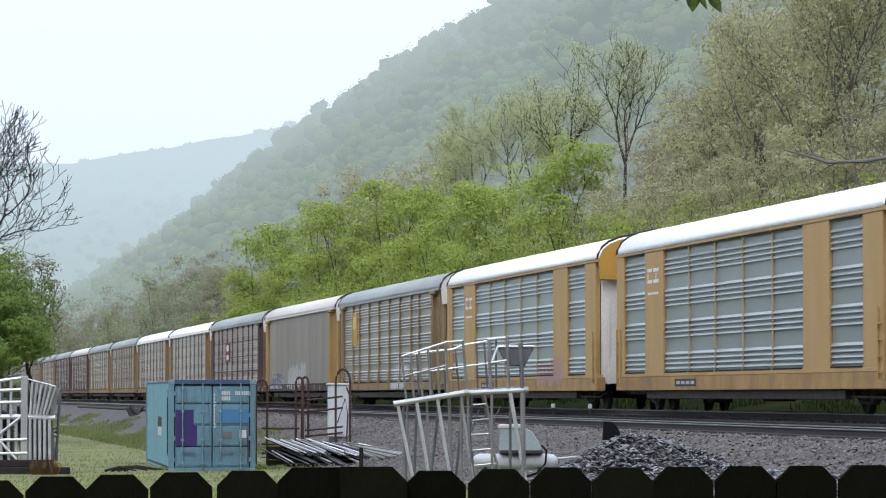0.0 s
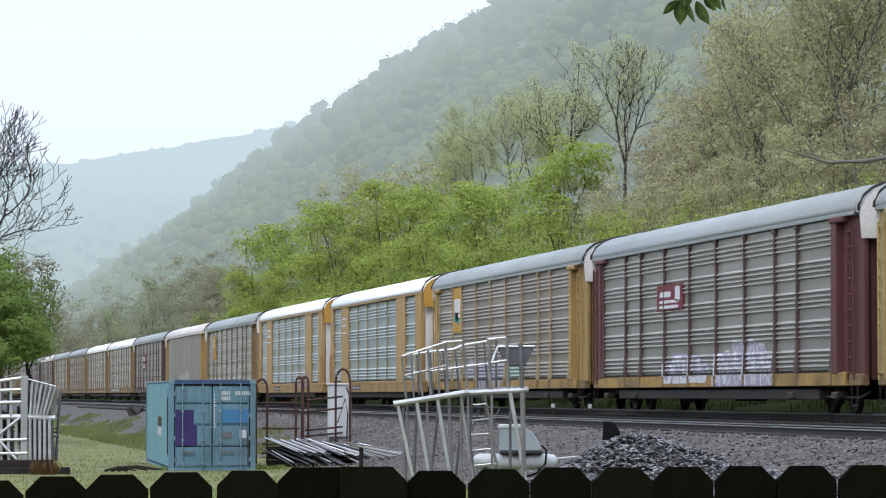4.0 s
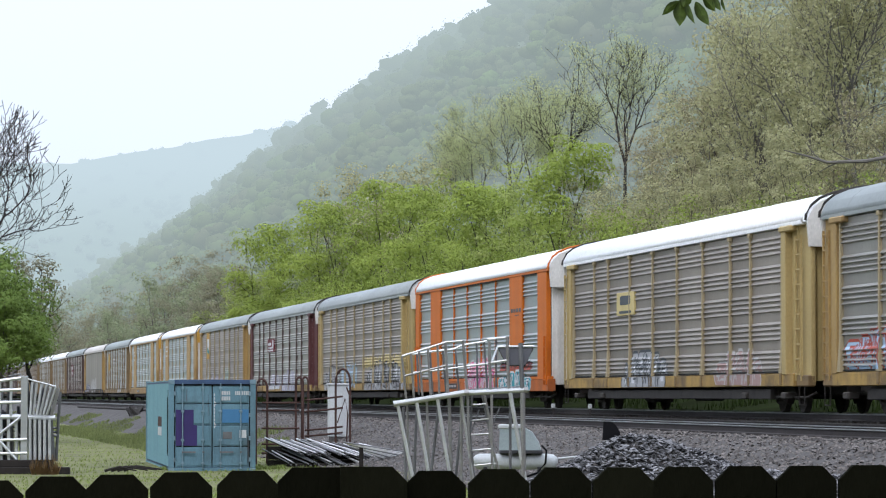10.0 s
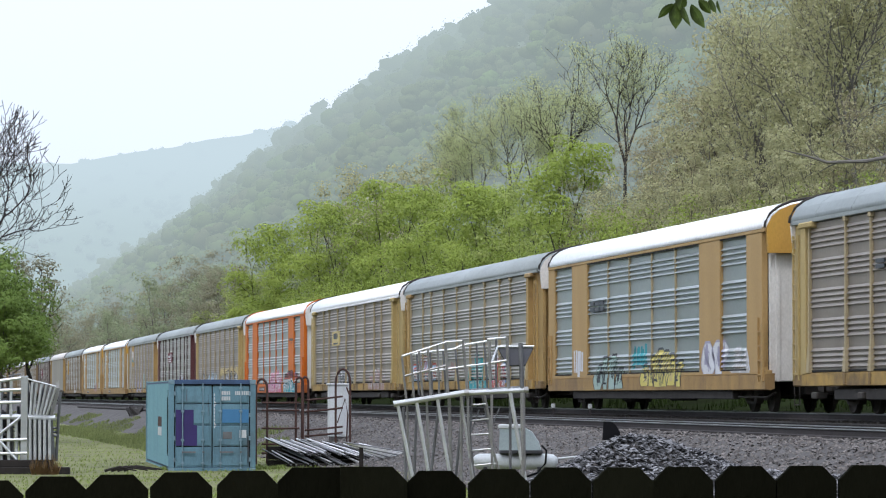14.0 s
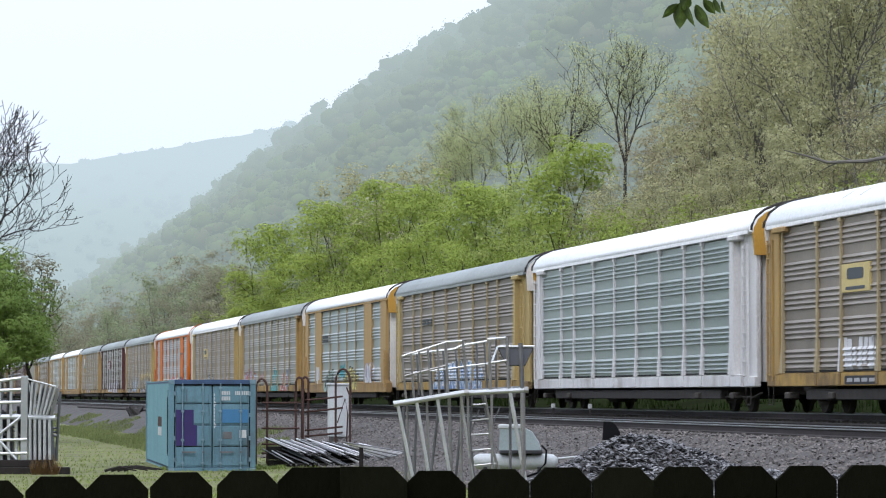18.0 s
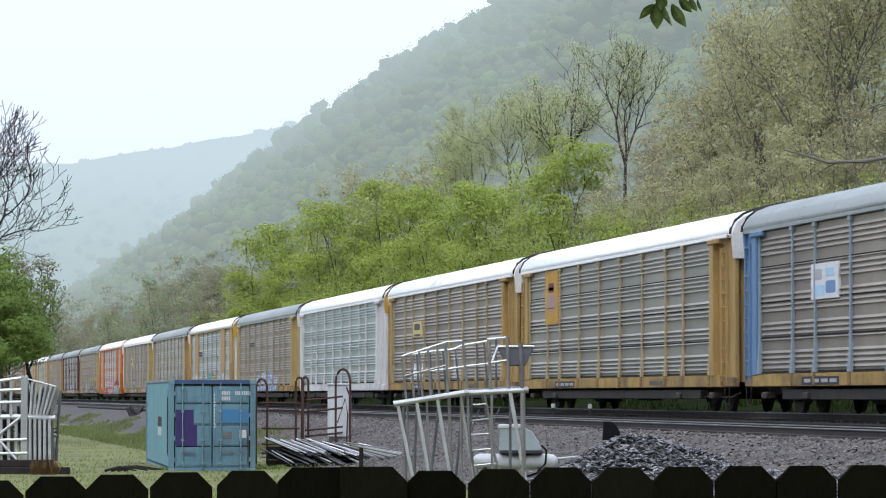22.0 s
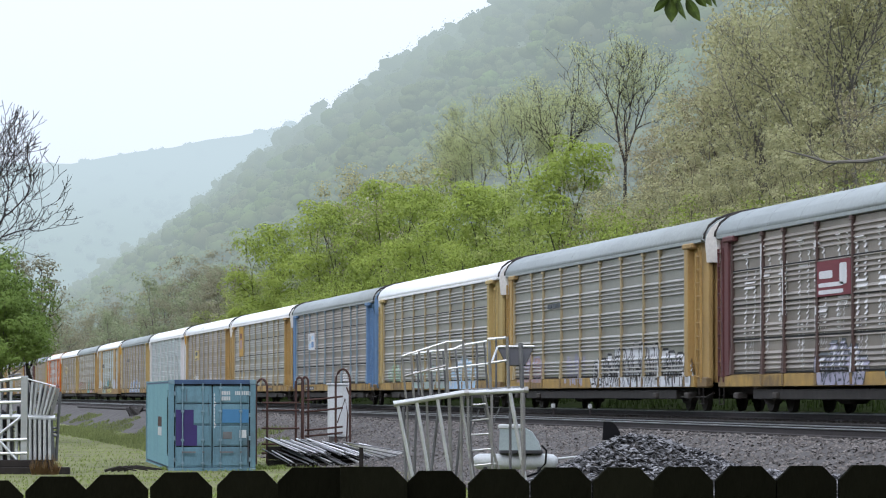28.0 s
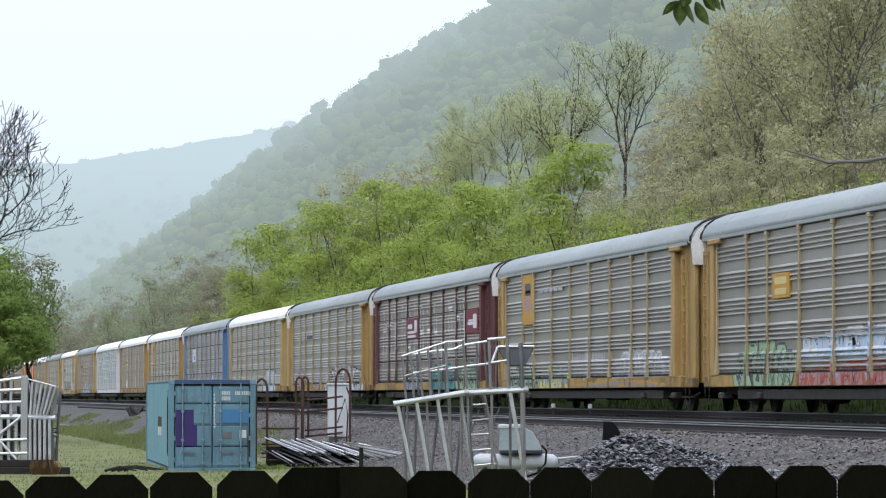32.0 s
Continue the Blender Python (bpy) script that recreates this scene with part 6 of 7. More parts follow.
def pipes():
    rnd = random.Random(12)

    def lay(x, ahead, a, run, b, deep, r, metal, label):
        ob = thing("steel_pipe", label, "pipe", seen_at(x, ahead, 0.0), "stacked pipes")
        part("tube", Shape().tube([(0, 0.5, a), (run, deep, b)], r, 8), metal, ob)
        part("end_ring", Shape().tube([(run - 0.02, deep + 0.01, b + 0.008), (run + 0.01, deep - 0.005, b - 0.004)], r + 0.005, 8), ALU_DARK, ob)

    # two layers slope down to their lower ends; a fan of longer pipes lies beside them
    for k in range(20):
        x, hi = -5.28 + 0.155 * k, 0.86 - 0.010 * k + rnd.uniform(-0.05, 0.04)
        run, drop = 0.98 + rnd.uniform(-0.15, 0.2) + 0.012 * k, 0.40 + rnd.uniform(-0.06, 0.06)
        lay(x, 96.0 + rnd.uniform(-0.1, 0.1), hi, run, hi - drop, -0.4, 0.020 + 0.006 * rnd.random(), PIPE if rnd.random() < 0.8 else ALU_DARK, "wet steel pipe with shiny top lying in a stack")
        # added black pipes below put the shadow between the pipes into colour
        for dx, dz in ((0.05, -0.05), (0.11, -0.07)):
            lay(x + dx, 96.1, hi + dz, run, max(0.04, hi - drop + dz), -0.4, 0.026, GASKET if k % 2 else TIMBER, "black pipe standing for the shadow low in the stack")
    for k in range(18):
        x, hi = -5.34 + 0.175 * k, 0.50 + rnd.uniform(-0.06, 0.05)
        run = 0.9 + rnd.uniform(-0.15, 0.15)
        lay(x, 95.85 + rnd.uniform(-0.05, 0.1), hi, run, max(0.05, hi - 0.40), -0.4, 0.020 + 0.005 * rnd.random(), PIPE if rnd.random() < 0.65 else ALU_DARK, "wet steel pipe with shiny top lying in a stack")
        # another black pipe added to fill a gap with shadow colour
        lay(x + 0.07, 95.95, hi - 0.05, run, max(0.04, hi - 0.46), -0.4, 0.026, GASKET, "black pipe standing for the shadow low in the stack")
    for k in range(10):
        lay(-2.85 + 0.06 * k, 93.0 + 0.1 * k, 0.76 - 0.03 * k, 1.75 - 0.09 * k, 0.50 - 0.04 * k, -0.5, 0.021, PIPE if k % 3 else ALU_DARK, "long steel pipe fanned out beside the stack")
    # added supports, dark so that the gaps between pipes look shaded
    for k in range(3):
        alone("timber_beam", Shape().box(-5.2, -2.3, -0.12, 0.12, 0.2 * k, 0.2 * k + 0.19, 0.015), TIMBER, "added dark beam under the pipes that blackens their gaps", "timber", "timber beams under the pipes", m=seen_at(0.0, 96.42))
    alone("timber_beam", Shape().box(-4.5, -1.4, -0.12, 0.12, 0, 0.11, 0.015), TIMBER, "added dark beam under the pipes that blackens their gaps", "timber", "timber beams under the pipes", m=seen_at(0.0, 95.75))
    for x, z in ((-2.35, 0.60), (-1.6, 0.33)):
        alone("timber_block", Shape().box(-0.06, 0.06, -0.05, 0.05, 0, z, 0.01), TIMBER, "dark timber block under fanned pipes", "timber", "timber blocks", m=seen_at(x, 93.5))


pipes()

cab = thing("signal_cabinet", "light grey metal signal cabinet on the ballast bank", "cabinet", seen_at(-3.5, 108.8, 0.6, 8))
part("body", Shape().box(-0.34, 0.32, -0.25, 0.25, 0.12, 1.84, 0.02), CABINET, cab)
part("door", Shape().box(-0.30, 0.10, -0.275, -0.252, 0.2, 1.76, 0.008), CABINET, cab, "grey cabinet door")
part("lid", Shape().box(-0.38, 0.36, -0.29, 0.29, 1.84, 1.90, 0.015), CABINET, cab)
part("plinth", Shape().box(-0.30, 0.28, -0.22, 0.22, -0.3, 0.12), BALLAST, cab)
part("conduit", Shape().tube([(0.40, -0.1, -0.2), (0.40, -0.1, 1.5), (0.30, -0.1, 1.6)], 0.03, 7), CABINET, cab)


def stair_tower():
    """A tilted aluminium walkway on trestle legs, with railings, a ladder and a dark tilted sheet."""
    ob = thing("aluminium_walkway", "weathered aluminium walkway tower with railings, trestle legs and ladder", "walkway", seen_at(0.40, 64.0, 0.0))

    def bar(name, pts, r, metal, label="", n=8):
        part(name, Shape().tube(pts, r, n), metal, ob, label)

    def leg(name, top, x, z, r, metal):
        """A leg from the deck through a lower point, down to the grass."""
        f = top[2] / (top[2] - z)
        bar(name, [top, (top[0] + (x - top[0]) * f, top[1], 0.0)], r, metal)

    bar("deck_beam", [(-1.37, 0.0, 1.93), (0.10, 0.0, 2.165)], 0.056, ALUMINIUM, "round aluminium deck beam", 12)
    bar("deck_beam", [(0.04, 0.1, 2.145), (1.27, 0.1, 2.21)], 0.052, ALUMINIUM, "round aluminium deck beam", 12)
    bar("beam_collar", [(1.19, 0.1, 2.205), (1.285, 0.1, 2.211)], 0.064, RAIL_ALU, "", 12)
    bar("beam_collar", [(0.02, 0.0, 2.15), (0.11, 0.0, 2.167)], 0.064, RAIL_ALU, "", 12)
    bar("deck_beam", [(-1.17, 0.85, 1.98), (0.1, 0.85, 2.2)], 0.03, ALU_DARK)
    bar("deck_beam", [(0.1, 0.85, 2.2), (1.2, 0.85, 2.26)], 0.03, ALU_DARK)
    for k in range(9):
        f = (k + 0.5) / 9
        bar("deck_slat", [(-1.37 + 1.44 * f, 0.0, 1.94 + 0.23 * f), (-1.17 + 1.27 * f, 0.85, 1.99 + 0.22 * f)], 0.018, ALU_DARK, "", 6)
    for k in range(7):
        f = (k + 0.5) / 7
        bar("deck_slat", [(0.07 + 1.18 * f, 0.1, 2.16 + 0.05 * f), (0.1 + 1.1 * f, 0.85, 2.2 + 0.06 * f)], 0.018, ALU_DARK, "", 6)
    # railings: the near one with seven posts, the rear one bent over the deck's knee
    bar("handrail", [(-1.21, 0.0, 2.87), (-0.33, 0.0, 3.15), (-0.02, 0.0, 3.17)], 0.022, ALUMINIUM)
    bar("mid_rail", [(-1.16, 0.0, 2.48), (-0.33, 0.0, 2.69)], 0.022, RAIL_ALU)
    bar("rear_handrail", [(-1.01, 0.85, 2.92), (-0.58, 0.85, 2.98), (-0.19, 0.85, 3.02), (-0.02, 0.85, 3.10), (0.48, 0.85, 3.18)], 0.022, WHITE_ALU)
    bar("rear_handrail", [(0.49, 0.85, 3.22), (0.85, 0.85, 3.25)], 0.026, WHITE_ALU)
    bar("rear_mid_rail", [(-0.99, 0.85, 2.55), (-0.28, 0.85, 2.63), (0.12, 0.85, 2.69), (0.55, 0.85, 2.74)], 0.022, WHITE_ALU)
    bar("mid_rail", [(0.54, 0.1, 2.74), (0.86, 0.1, 2.79)], 0.024, ALUMINIUM)
    for k, (x0, z0, x1, z1) in enumerate(((-1.21, 2.87, -1.12, 1.98), (-1.03, 2.92, -0.97, 2.0), (-0.87, 2.97, -0.80, 2.03), (-0.70, 3.03, -0.64, 2.06), (-0.51, 3.09, -0.47, 2.08),
                                          (-0.35, 3.14, -0.30, 2.1), (-0.01, 3.18, 0.08, 2.16))):
        bar("railing_post", [(x0, 0.0, z0), (x1, 0.0, z1)], 0.029 if k > 4 else 0.023, RAIL_ALU, "", 7)
    for x0, z0, x1 in ((-0.92, 2.93, -0.88), (-0.66, 2.97, -0.61), (-0.40, 3.0, -0.34), (-0.15, 3.01, -0.08), (0.27, 3.14, 0.29), (0.42, 3.17, 0.49), (0.66, 3.23, 0.66)):
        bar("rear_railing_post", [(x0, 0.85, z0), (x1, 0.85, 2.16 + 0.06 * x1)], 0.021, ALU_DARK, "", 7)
    for x, z, r, metal in ((0.51, 3.17, 0.032, RAIL_ALU), (0.865, 3.26, 0.032, RAIL_ALU), (1.13, 3.13, 0.045, ALU_DARK)):
        bar("railing_post", [(x, 0.1, z), (x + 0.03, 0.1, 2.18)], r, metal)
    # trestle legs: bright slanting ones in front, darker ones behind with shade put into their colour
    for x0, z0, x1 in ((-1.29, 1.92, -0.96), (-0.92, 1.98, -0.64), (-0.51, 2.04, -0.23)):
        leg("slanted_leg", (x0, 0.0, z0), x1, 0.32, 0.034, WHITE_ALU)
    leg("slanted_leg", (0.92, 0.1, 2.18), 1.24, 0.32, 0.040, WHITE_ALU)
    for x0, z0, x1, r in ((-1.11, 1.97, -1.05, 0.022), (-0.72, 2.03, -0.67, 0.026), (-0.28, 2.09, -0.23, 0.034), (-0.04, 2.12, -0.04, 0.030)):
        leg("leg", (x0, 0.2, z0), x1, 0.31, r, RAIL_ALU)
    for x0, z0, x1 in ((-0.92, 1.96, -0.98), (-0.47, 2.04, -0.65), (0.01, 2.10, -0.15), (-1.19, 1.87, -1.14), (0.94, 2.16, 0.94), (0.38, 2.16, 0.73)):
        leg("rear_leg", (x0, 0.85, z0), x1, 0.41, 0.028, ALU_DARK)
    leg("slanted_leg", (-0.05, 0.1, 2.10), 0.21, 0.32, 0.026, ALUMINIUM)
    bar("leg", [(0.09, 0.1, 2.10), (0.10, 0.1, 1.32), (0.20, 0.1, 0.0)], 0.028, RAIL_ALU)
    leg("leg", (0.56, 0.1, 2.14), 0.57, 0.32, 0.027, RAIL_ALU)
    leg("leg", (1.17, 0.1, 2.17), 1.18, 0.32, 0.050, RAIL_ALU)
    # ladder that hangs askew under the deck
    bar("ladder_rail", [(0.18, 0.4, 2.10), (0.14, 0.4, 1.32), (0.20, 0.4, 0.64), (0.28, 0.4, 0.0)], 0.021, ALU_DARK)
    bar("ladder_rail", [(0.42, 0.4, 2.12), (0.53, 0.4, 1.60), (0.52, 0.4, 1.32), (0.74, 0.4, 0.48)], 0.023, RAIL_ALU)
    for x0, z0, x1, z1 in ((0.15, 1.91, 0.46, 1.93), (0.14, 1.60, 0.52, 1.64), (0.13, 1.32, 0.52, 1.34), (0.15, 1.01, 0.59, 1.05), (0.20, 0.71, 0.68, 0.76)):
        bar("rung", [(x0, 0.4, z0), (x1, 0.4, z1)], 0.019, ALUMINIUM, "", 6)
    bar("brace", [(0.32, 0.4, 1.82), (0.14, 0.4, 1.32)], 0.014, ALU_DARK, "", 6)
    bar("brace", [(0.73, 0.4, 1.88), (0.52, 0.4, 1.37)], 0.014, ALU_DARK, "", 6)
    # tilted dark sheet with a pale rim
    box = Shape()
    box.add([(0.86, 0.10, 2.70), (1.22, 0.10, 2.70), (1.39, 0.34, 3.05), (0.69, 0.34, 3.05), (0.86, 0.16, 2.68), (1.22, 0.16, 2.68), (1.39, 0.40, 3.02), (0.69, 0.40, 3.02)],
            [(0, 1, 2, 3), (7, 6, 5, 4), (0, 4, 5, 1), (1, 5, 6, 2), (2, 6, 7, 3), (3, 7, 4, 0)])
    panel = part("tilted_sheet", box, SIGNBACK, ob, "dark grey tilted sheet")
    part("sheet_rim", Shape().tube([(0.69, 0.33, 3.065), (1.40, 0.33, 3.07)], 0.024, 6), WHITE_ALU, panel, "bright metal rim")
    part("sheet_rim", Shape().tube([(0.68, 0.30, 3.06), (0.56, 0.12, 2.75)], 0.022, 6), WHITE_ALU, panel, "bright metal rim")


stair_tower()


def tank():
    ob = thing("tank_unit", "pale grey horizontal tank with a sloped hood on a frame", "tank", seen_at(1.22, 66.5, 0.0, -3))
    n, v, f = 14, [], []
    prof = [(-0.62, 0.0), (-0.60, 0.09), (-0.55, 0.14), (-0.47, 0.165), (0.92, 0.165), (1.04, 0.145), (1.11, 0.09), (1.13, 0.0)]
    for x, r in prof:
        v += [(x, r * math.cos(2 * math.pi * k / n), 0.75 + r * math.sin(2 * math.pi * k / n)) for k in range(n)]
    f = [(i * n + k, i * n + (k + 1) % n, i * n + n + (k + 1) % n, i * n + n + k) for i in range(len(prof) - 1) for k in range(n)]
    part("tank_shell", Shape().add(v, f), TANK, ob, "rounded pale tank", smooth=True)
    hood = Shape()
    out = [(-0.07, 0.98), (-0.05, 1.44), (0.40, 1.46), (0.60, 1.36), (0.74, 1.14), (0.78, 0.98)]
    hood.add([(x, -0.24, z) for x, z in out] + [(x, 0.24, z) for x, z in out], [tuple(range(6)), tuple(range(11, 5, -1))] + [(i, 6 + i, 6 + (i + 1) % 6, (i + 1) % 6) for i in range(6)])
    part("hood", hood, HOOD, ob, "grey-green sloped hood")
    part("hood_cap", Shape().box(-0.09, 0.38, -0.26, 0.26, 1.42, 1.51, 0.02), CABINET, ob, "white hood cap")
    part("skirt", Shape().box(-0.06, 0.82, -0.26, 0.26, 0.915, 0.985, 0.01), SIGNBACK, ob)
    part("hose", Shape().tube([(0.80, -0.26, 1.08), (0.90, -0.28, 0.98), (0.88, -0.3, 0.72), (0.70, -0.3, 0.52), (0.40, -0.3, 0.42), (0.2, -0.3, 0.42)], 0.022, 7), GASKET, ob, "black rubber hose")
    part("drawbar", Shape().tube([(1.0, 0, 0.80), (1.85, 0, 0.88)], 0.022, 7), TANK, ob)
    for x in (-0.35, 0.75):
        part("leg", Shape().box(x - 0.04, x + 0.04, -0.18, -0.10, 0.0, 0.64), SIGNBACK, ob)
        part("leg", Shape().box(x - 0.04, x + 0.04, 0.10, 0.18, 0.0, 0.64), SIGNBACK, ob)


tank()


def stones(name, label, spots, size, material, seed, flat=0.7, sides=8):
    """Many angular stones in one mesh: squashed eight-sided lumps, each turned its own way."""
    g = np.random.default_rng(seed)
    c = np.array(spots)
    n = len(c)
    form = np.array([(1, 0.1, 0), (-1, 0, 0.1), (0.25, 1, 0), (-0.1, -1, 0.15), (0.2, 0.1, 0.8), (0, -0.1, -0.8)])
    p = form[None] * g.uniform(0.6, 1.25, (n, 6, 1)) * (size * g.uniform(0.45, 1.5, (n, 1, 1)))
    turn, tilt = g.uniform(0, 6.28, n), g.uniform(-0.7, 0.7, n)
    x, y, z = p[..., 0], p[..., 1] * 0.8, p[..., 2] * flat
    a, b = np.cos(tilt)[:, None], np.sin(tilt)[:, None]
    x, z = x * a - z * b, x * b + z * a
    a, b = np.cos(turn)[:, None], np.sin(turn)[:, None]
    v = (np.stack([x * a - y * b, x * b + y * a, z], 2) + c[:, None, :]).reshape(-1, 3)
    faces = np.array([(0, 2, 4), (2, 1, 4), (1, 3, 4), (3, 0, 4), (2, 0, 5), (1, 2, 5), (3, 1, 5), (0, 3, 5)][:sides])
    f = (faces[None] + 6 * np.arange(n)[:, None, None]).reshape(-1, 3)
    me = bpy.data.meshes.new(name)
    me.from_pydata(v.tolist(), [], f.tolist())
    me.materials.append(material)
    return tagged(new(name, me), label, "stones", kind="stuff")


def gravel():
    rnd = random.Random(9)
    t = radians(TURN)

    def at(across, ahead):
        return (across * math.cos(t) + ahead * math.sin(t), -across * math.sin(t) + ahead * math.cos(t))

    def heap(a, b):
        """Height of the heap at a metres across and b ahead of its middle."""
        r = ((a / (3.0 if a < 0 else 4.3)) ** 2 + (b / 2.2) ** 2 + 0.012) ** 0.5
        return 1.62 * max(0, 1 - r) + 0.06 * noise.noise((a * 1.4, b * 1.4, 5)) * (r < 1)

    base, n = Shape(), 26
    v = []
    for j in range(n):
        for i in range(n):
            a, b = -3.3 + i * 8.0 / (n - 1), -2.4 + j * 4.8 / (n - 1)
            x, y = at(3.04 + a, 52.0 + b)
            v.append((x, y, max(0.0, heap(a, b) - 0.05) + land(x) - 0.03))
    base.add(v, [(j * n + i, j * n + i + 1, j * n + n + i + 1, j * n + n + i) for j in range(n - 1) for i in range(n - 1)])
    alone("gravel_pile", base, BALLAST, "heap of mixed grey crushed stone before the tracks", "gravel", kind="structure")
    spots = []
    while len(spots) < 11000:
        a, b = rnd.uniform(-3.2, 4.9), rnd.uniform(-2.3, 1.2)
        h = heap(a, b)
        if h > 0.02 or rnd.random() < 0.10:
            x, y = at(3.04 + a, 52.0 + b)
            spots.append((x, y, land(x) + h + rnd.uniform(-0.02, 0.03)))
    stones("crushed_stone", "loose angular grey and white stones on the heap", spots, 0.052, STONE, 3, 0.55)
    spots = []
    while len(spots) < 42000:
        y = 42 + 120 * rnd.random() ** 1.6
        x = rnd.uniform(13.2, 17.9)
        z = 0.02 if x < 14.1 else (0.02 + (x - 14.1) * 0.371 if x < 17.2 else 1.17 + (x - 17.2) * 0.17)
        spots.append((x, y, z + rnd.uniform(-0.01, 0.015)))
    stones("ballast_stones", "loose grey-brown ballast stones on the bank's slope", spots, 0.042, BALLAST_STONE, 4, 0.9, 4)
    x, y = at(2.72, 52.5)
    blade = thing("scoop_blade", "black curved plastic scoop lying on the stone heap", "scoop", Matrix.Translation((x, y, 1.44)) @ Matrix.Rotation(radians(-TURN), 4, "Z"))
    out = [(-0.15, -0.06), (0.15, -0.05), (0.13, 0.08), (0.07, 0.18), (0.0, 0.235), (-0.13, 0.24)]
    part("blade", Shape().add([(a, -0.02 - 0.05 * (1 - z * 4), z) for a, z in out] + [(a, 0.02, z) for a, z in out], [tuple(range(6)), tuple(range(11, 5, -1))] + [(i, 6 + i, 6 + (i + 1) % 6, (i + 1) % 6) for i in range(6)]), GASKET, blade)


gravel()


def railing_bundle():
    ob = thing("aluminium_railing_stack", "bundle of shiny aluminium railing and stair modules on timbers", "railing", seen_at(-11.3, 87.0, 0.0))
    part("deck_tube", Shape().tube([(-1.2, 0, 1.52), (0.05, 0, 1.53), (0.92, 0.1, 1.50)], 0.07, 10), WHITE_ALU, ob)
    part("deck_plate", Shape().box(-1.3, 0.05, 0.0, 0.7, 1.50, 1.58, 0.01), ALU_DARK, ob)
    for k in range(11):
        x = -1.1 + 0.2 * k if k < 6 else 0.27 + 0.13 * (k - 6)
        part("bar", Shape().tube([(x, -0.05, 0.36), (x - 0.01, -0.05, 1.46)], 0.044, 8), WHITE_ALU, ob, "upright bright bar")
    part("side_plate", Shape().box(0.02, 0.20, -0.12, 0.0, 0.36, 2.62, 0.01), ALUMINIUM, ob, "broad upright channel")
    for k in range(6):
        x = 0.26 + 0.11 * k
        part("leaning_bar", Shape().tube([(x - 0.02 * k, -0.05, 1.58), (x + 0.06 + 0.015 * k, -0.05, 2.46 - 0.03 * k)], 0.034, 7), ALUMINIUM if k % 2 else WHITE_ALU, ob)
    part("top_rail", Shape().tube([(0.15, -0.05, 2.55), (0.95, -0.05, 2.34)], 0.02, 6), WHITE_ALU, ob)
    # more modules stacked behind; their dark colour puts shade into the gaps
    rnd = random.Random(77)
    for y in (0.25, 0.55, 0.9):
        for k in range(13):
            x = -1.25 + 0.175 * k + rnd.uniform(-0.05, 0.05)
            part("rear_bar", Shape().tube([(x, y, 0.34), (x + rnd.uniform(-0.12, 0.12), y, rnd.uniform(1.45, 2.45))], 0.045, 6), SIGNBACK if k % 3 else ALU_DARK, ob, "bar coloured dark for shade deeper in the bundle")
        part("rear_rail", Shape().tube([(-1.3, y, 1.0 + y * 0.3), (0.95, y, 0.95 + y * 0.3)], 0.035, 6), ALU_DARK, ob)
    for k in range(5):
        x = 0.30 + 0.13 * k
        part("slat", Shape().add([(x - 0.04, 0.04, 1.56), (x + 0.05, 0.04, 1.56), (x + 0.15 + 0.02 * k, 0.04, 2.45 - 0.04 * k), (x + 0.06 + 0.02 * k, 0.04, 2.45 - 0.04 * k),
             (x - 0.04, 0.07, 1.56), (x + 0.05, 0.07, 1.56), (x + 0.15 + 0.02 * k, 0.07, 2.45 - 0.04 * k), (x + 0.06 + 0.02 * k, 0.07, 2.45 - 0.04 * k)],
             [(0, 1, 2, 3), (7, 6, 5, 4), (0, 4, 5, 1), (1, 5, 6, 2), (2, 6, 7, 3), (3, 7, 4, 0)]), RAIL_ALU, ob, "flat grey slat")
    for z0, z1 in ((2.40, 2.58), (2.20, 2.26), (1.90, 1.92)):
        part("top_rail", Shape().tube([(-1.2, -0.06, z0), (0.1, -0.06, z1)], 0.045, 8), WHITE_ALU, ob)
    for x0, z0, x1, z1 in ((-1.2, 0.55, 0.0, 1.5), (-0.9, 1.3, -0.1, 0.4), (-0.8, 0.9, 0.2, 0.93), (-0.6, 0.55, 0.2, 0.56)):
        part("brace", Shape().tube([(x0, -0.12, z0), (x1, -0.12, z1)], 0.04, 8), WHITE_ALU, ob)
    for x in (-0.9, -0.55, -0.25):
        part("upright", Shape().tube([(x, -0.05, 1.55), (x, -0.05, 2.5)], 0.04, 8), WHITE_ALU, ob)
    part("top_knob", Shape().tube([(-0.20, 0, 2.5), (-0.20, 0, 2.72)], 0.03, 6), ALU_DARK, ob)
    part("top_knob", Shape().tube([(-0.32, 0, 2.62), (0.0, 0, 2.68)], 0.025, 6), ALU_DARK, ob)
    for k, (x0, x1, y, z) in enumerate(((-1.4, 1.35, -0.2, 0.0), (-1.5, 1.1, 0.3, 0.0), (-1.3, 0.9, -0.1, 0.19))):
        alone("timber_beam", Shape().box(x0, x1, y - 0.13, y + 0.13, z, z + 0.19, 0.015), TIMBER, "dark old timber beam under the railing stack", "timber", "timbers", m=seen_at(-11.3, 87.0, 0.0))


railing_bundle()

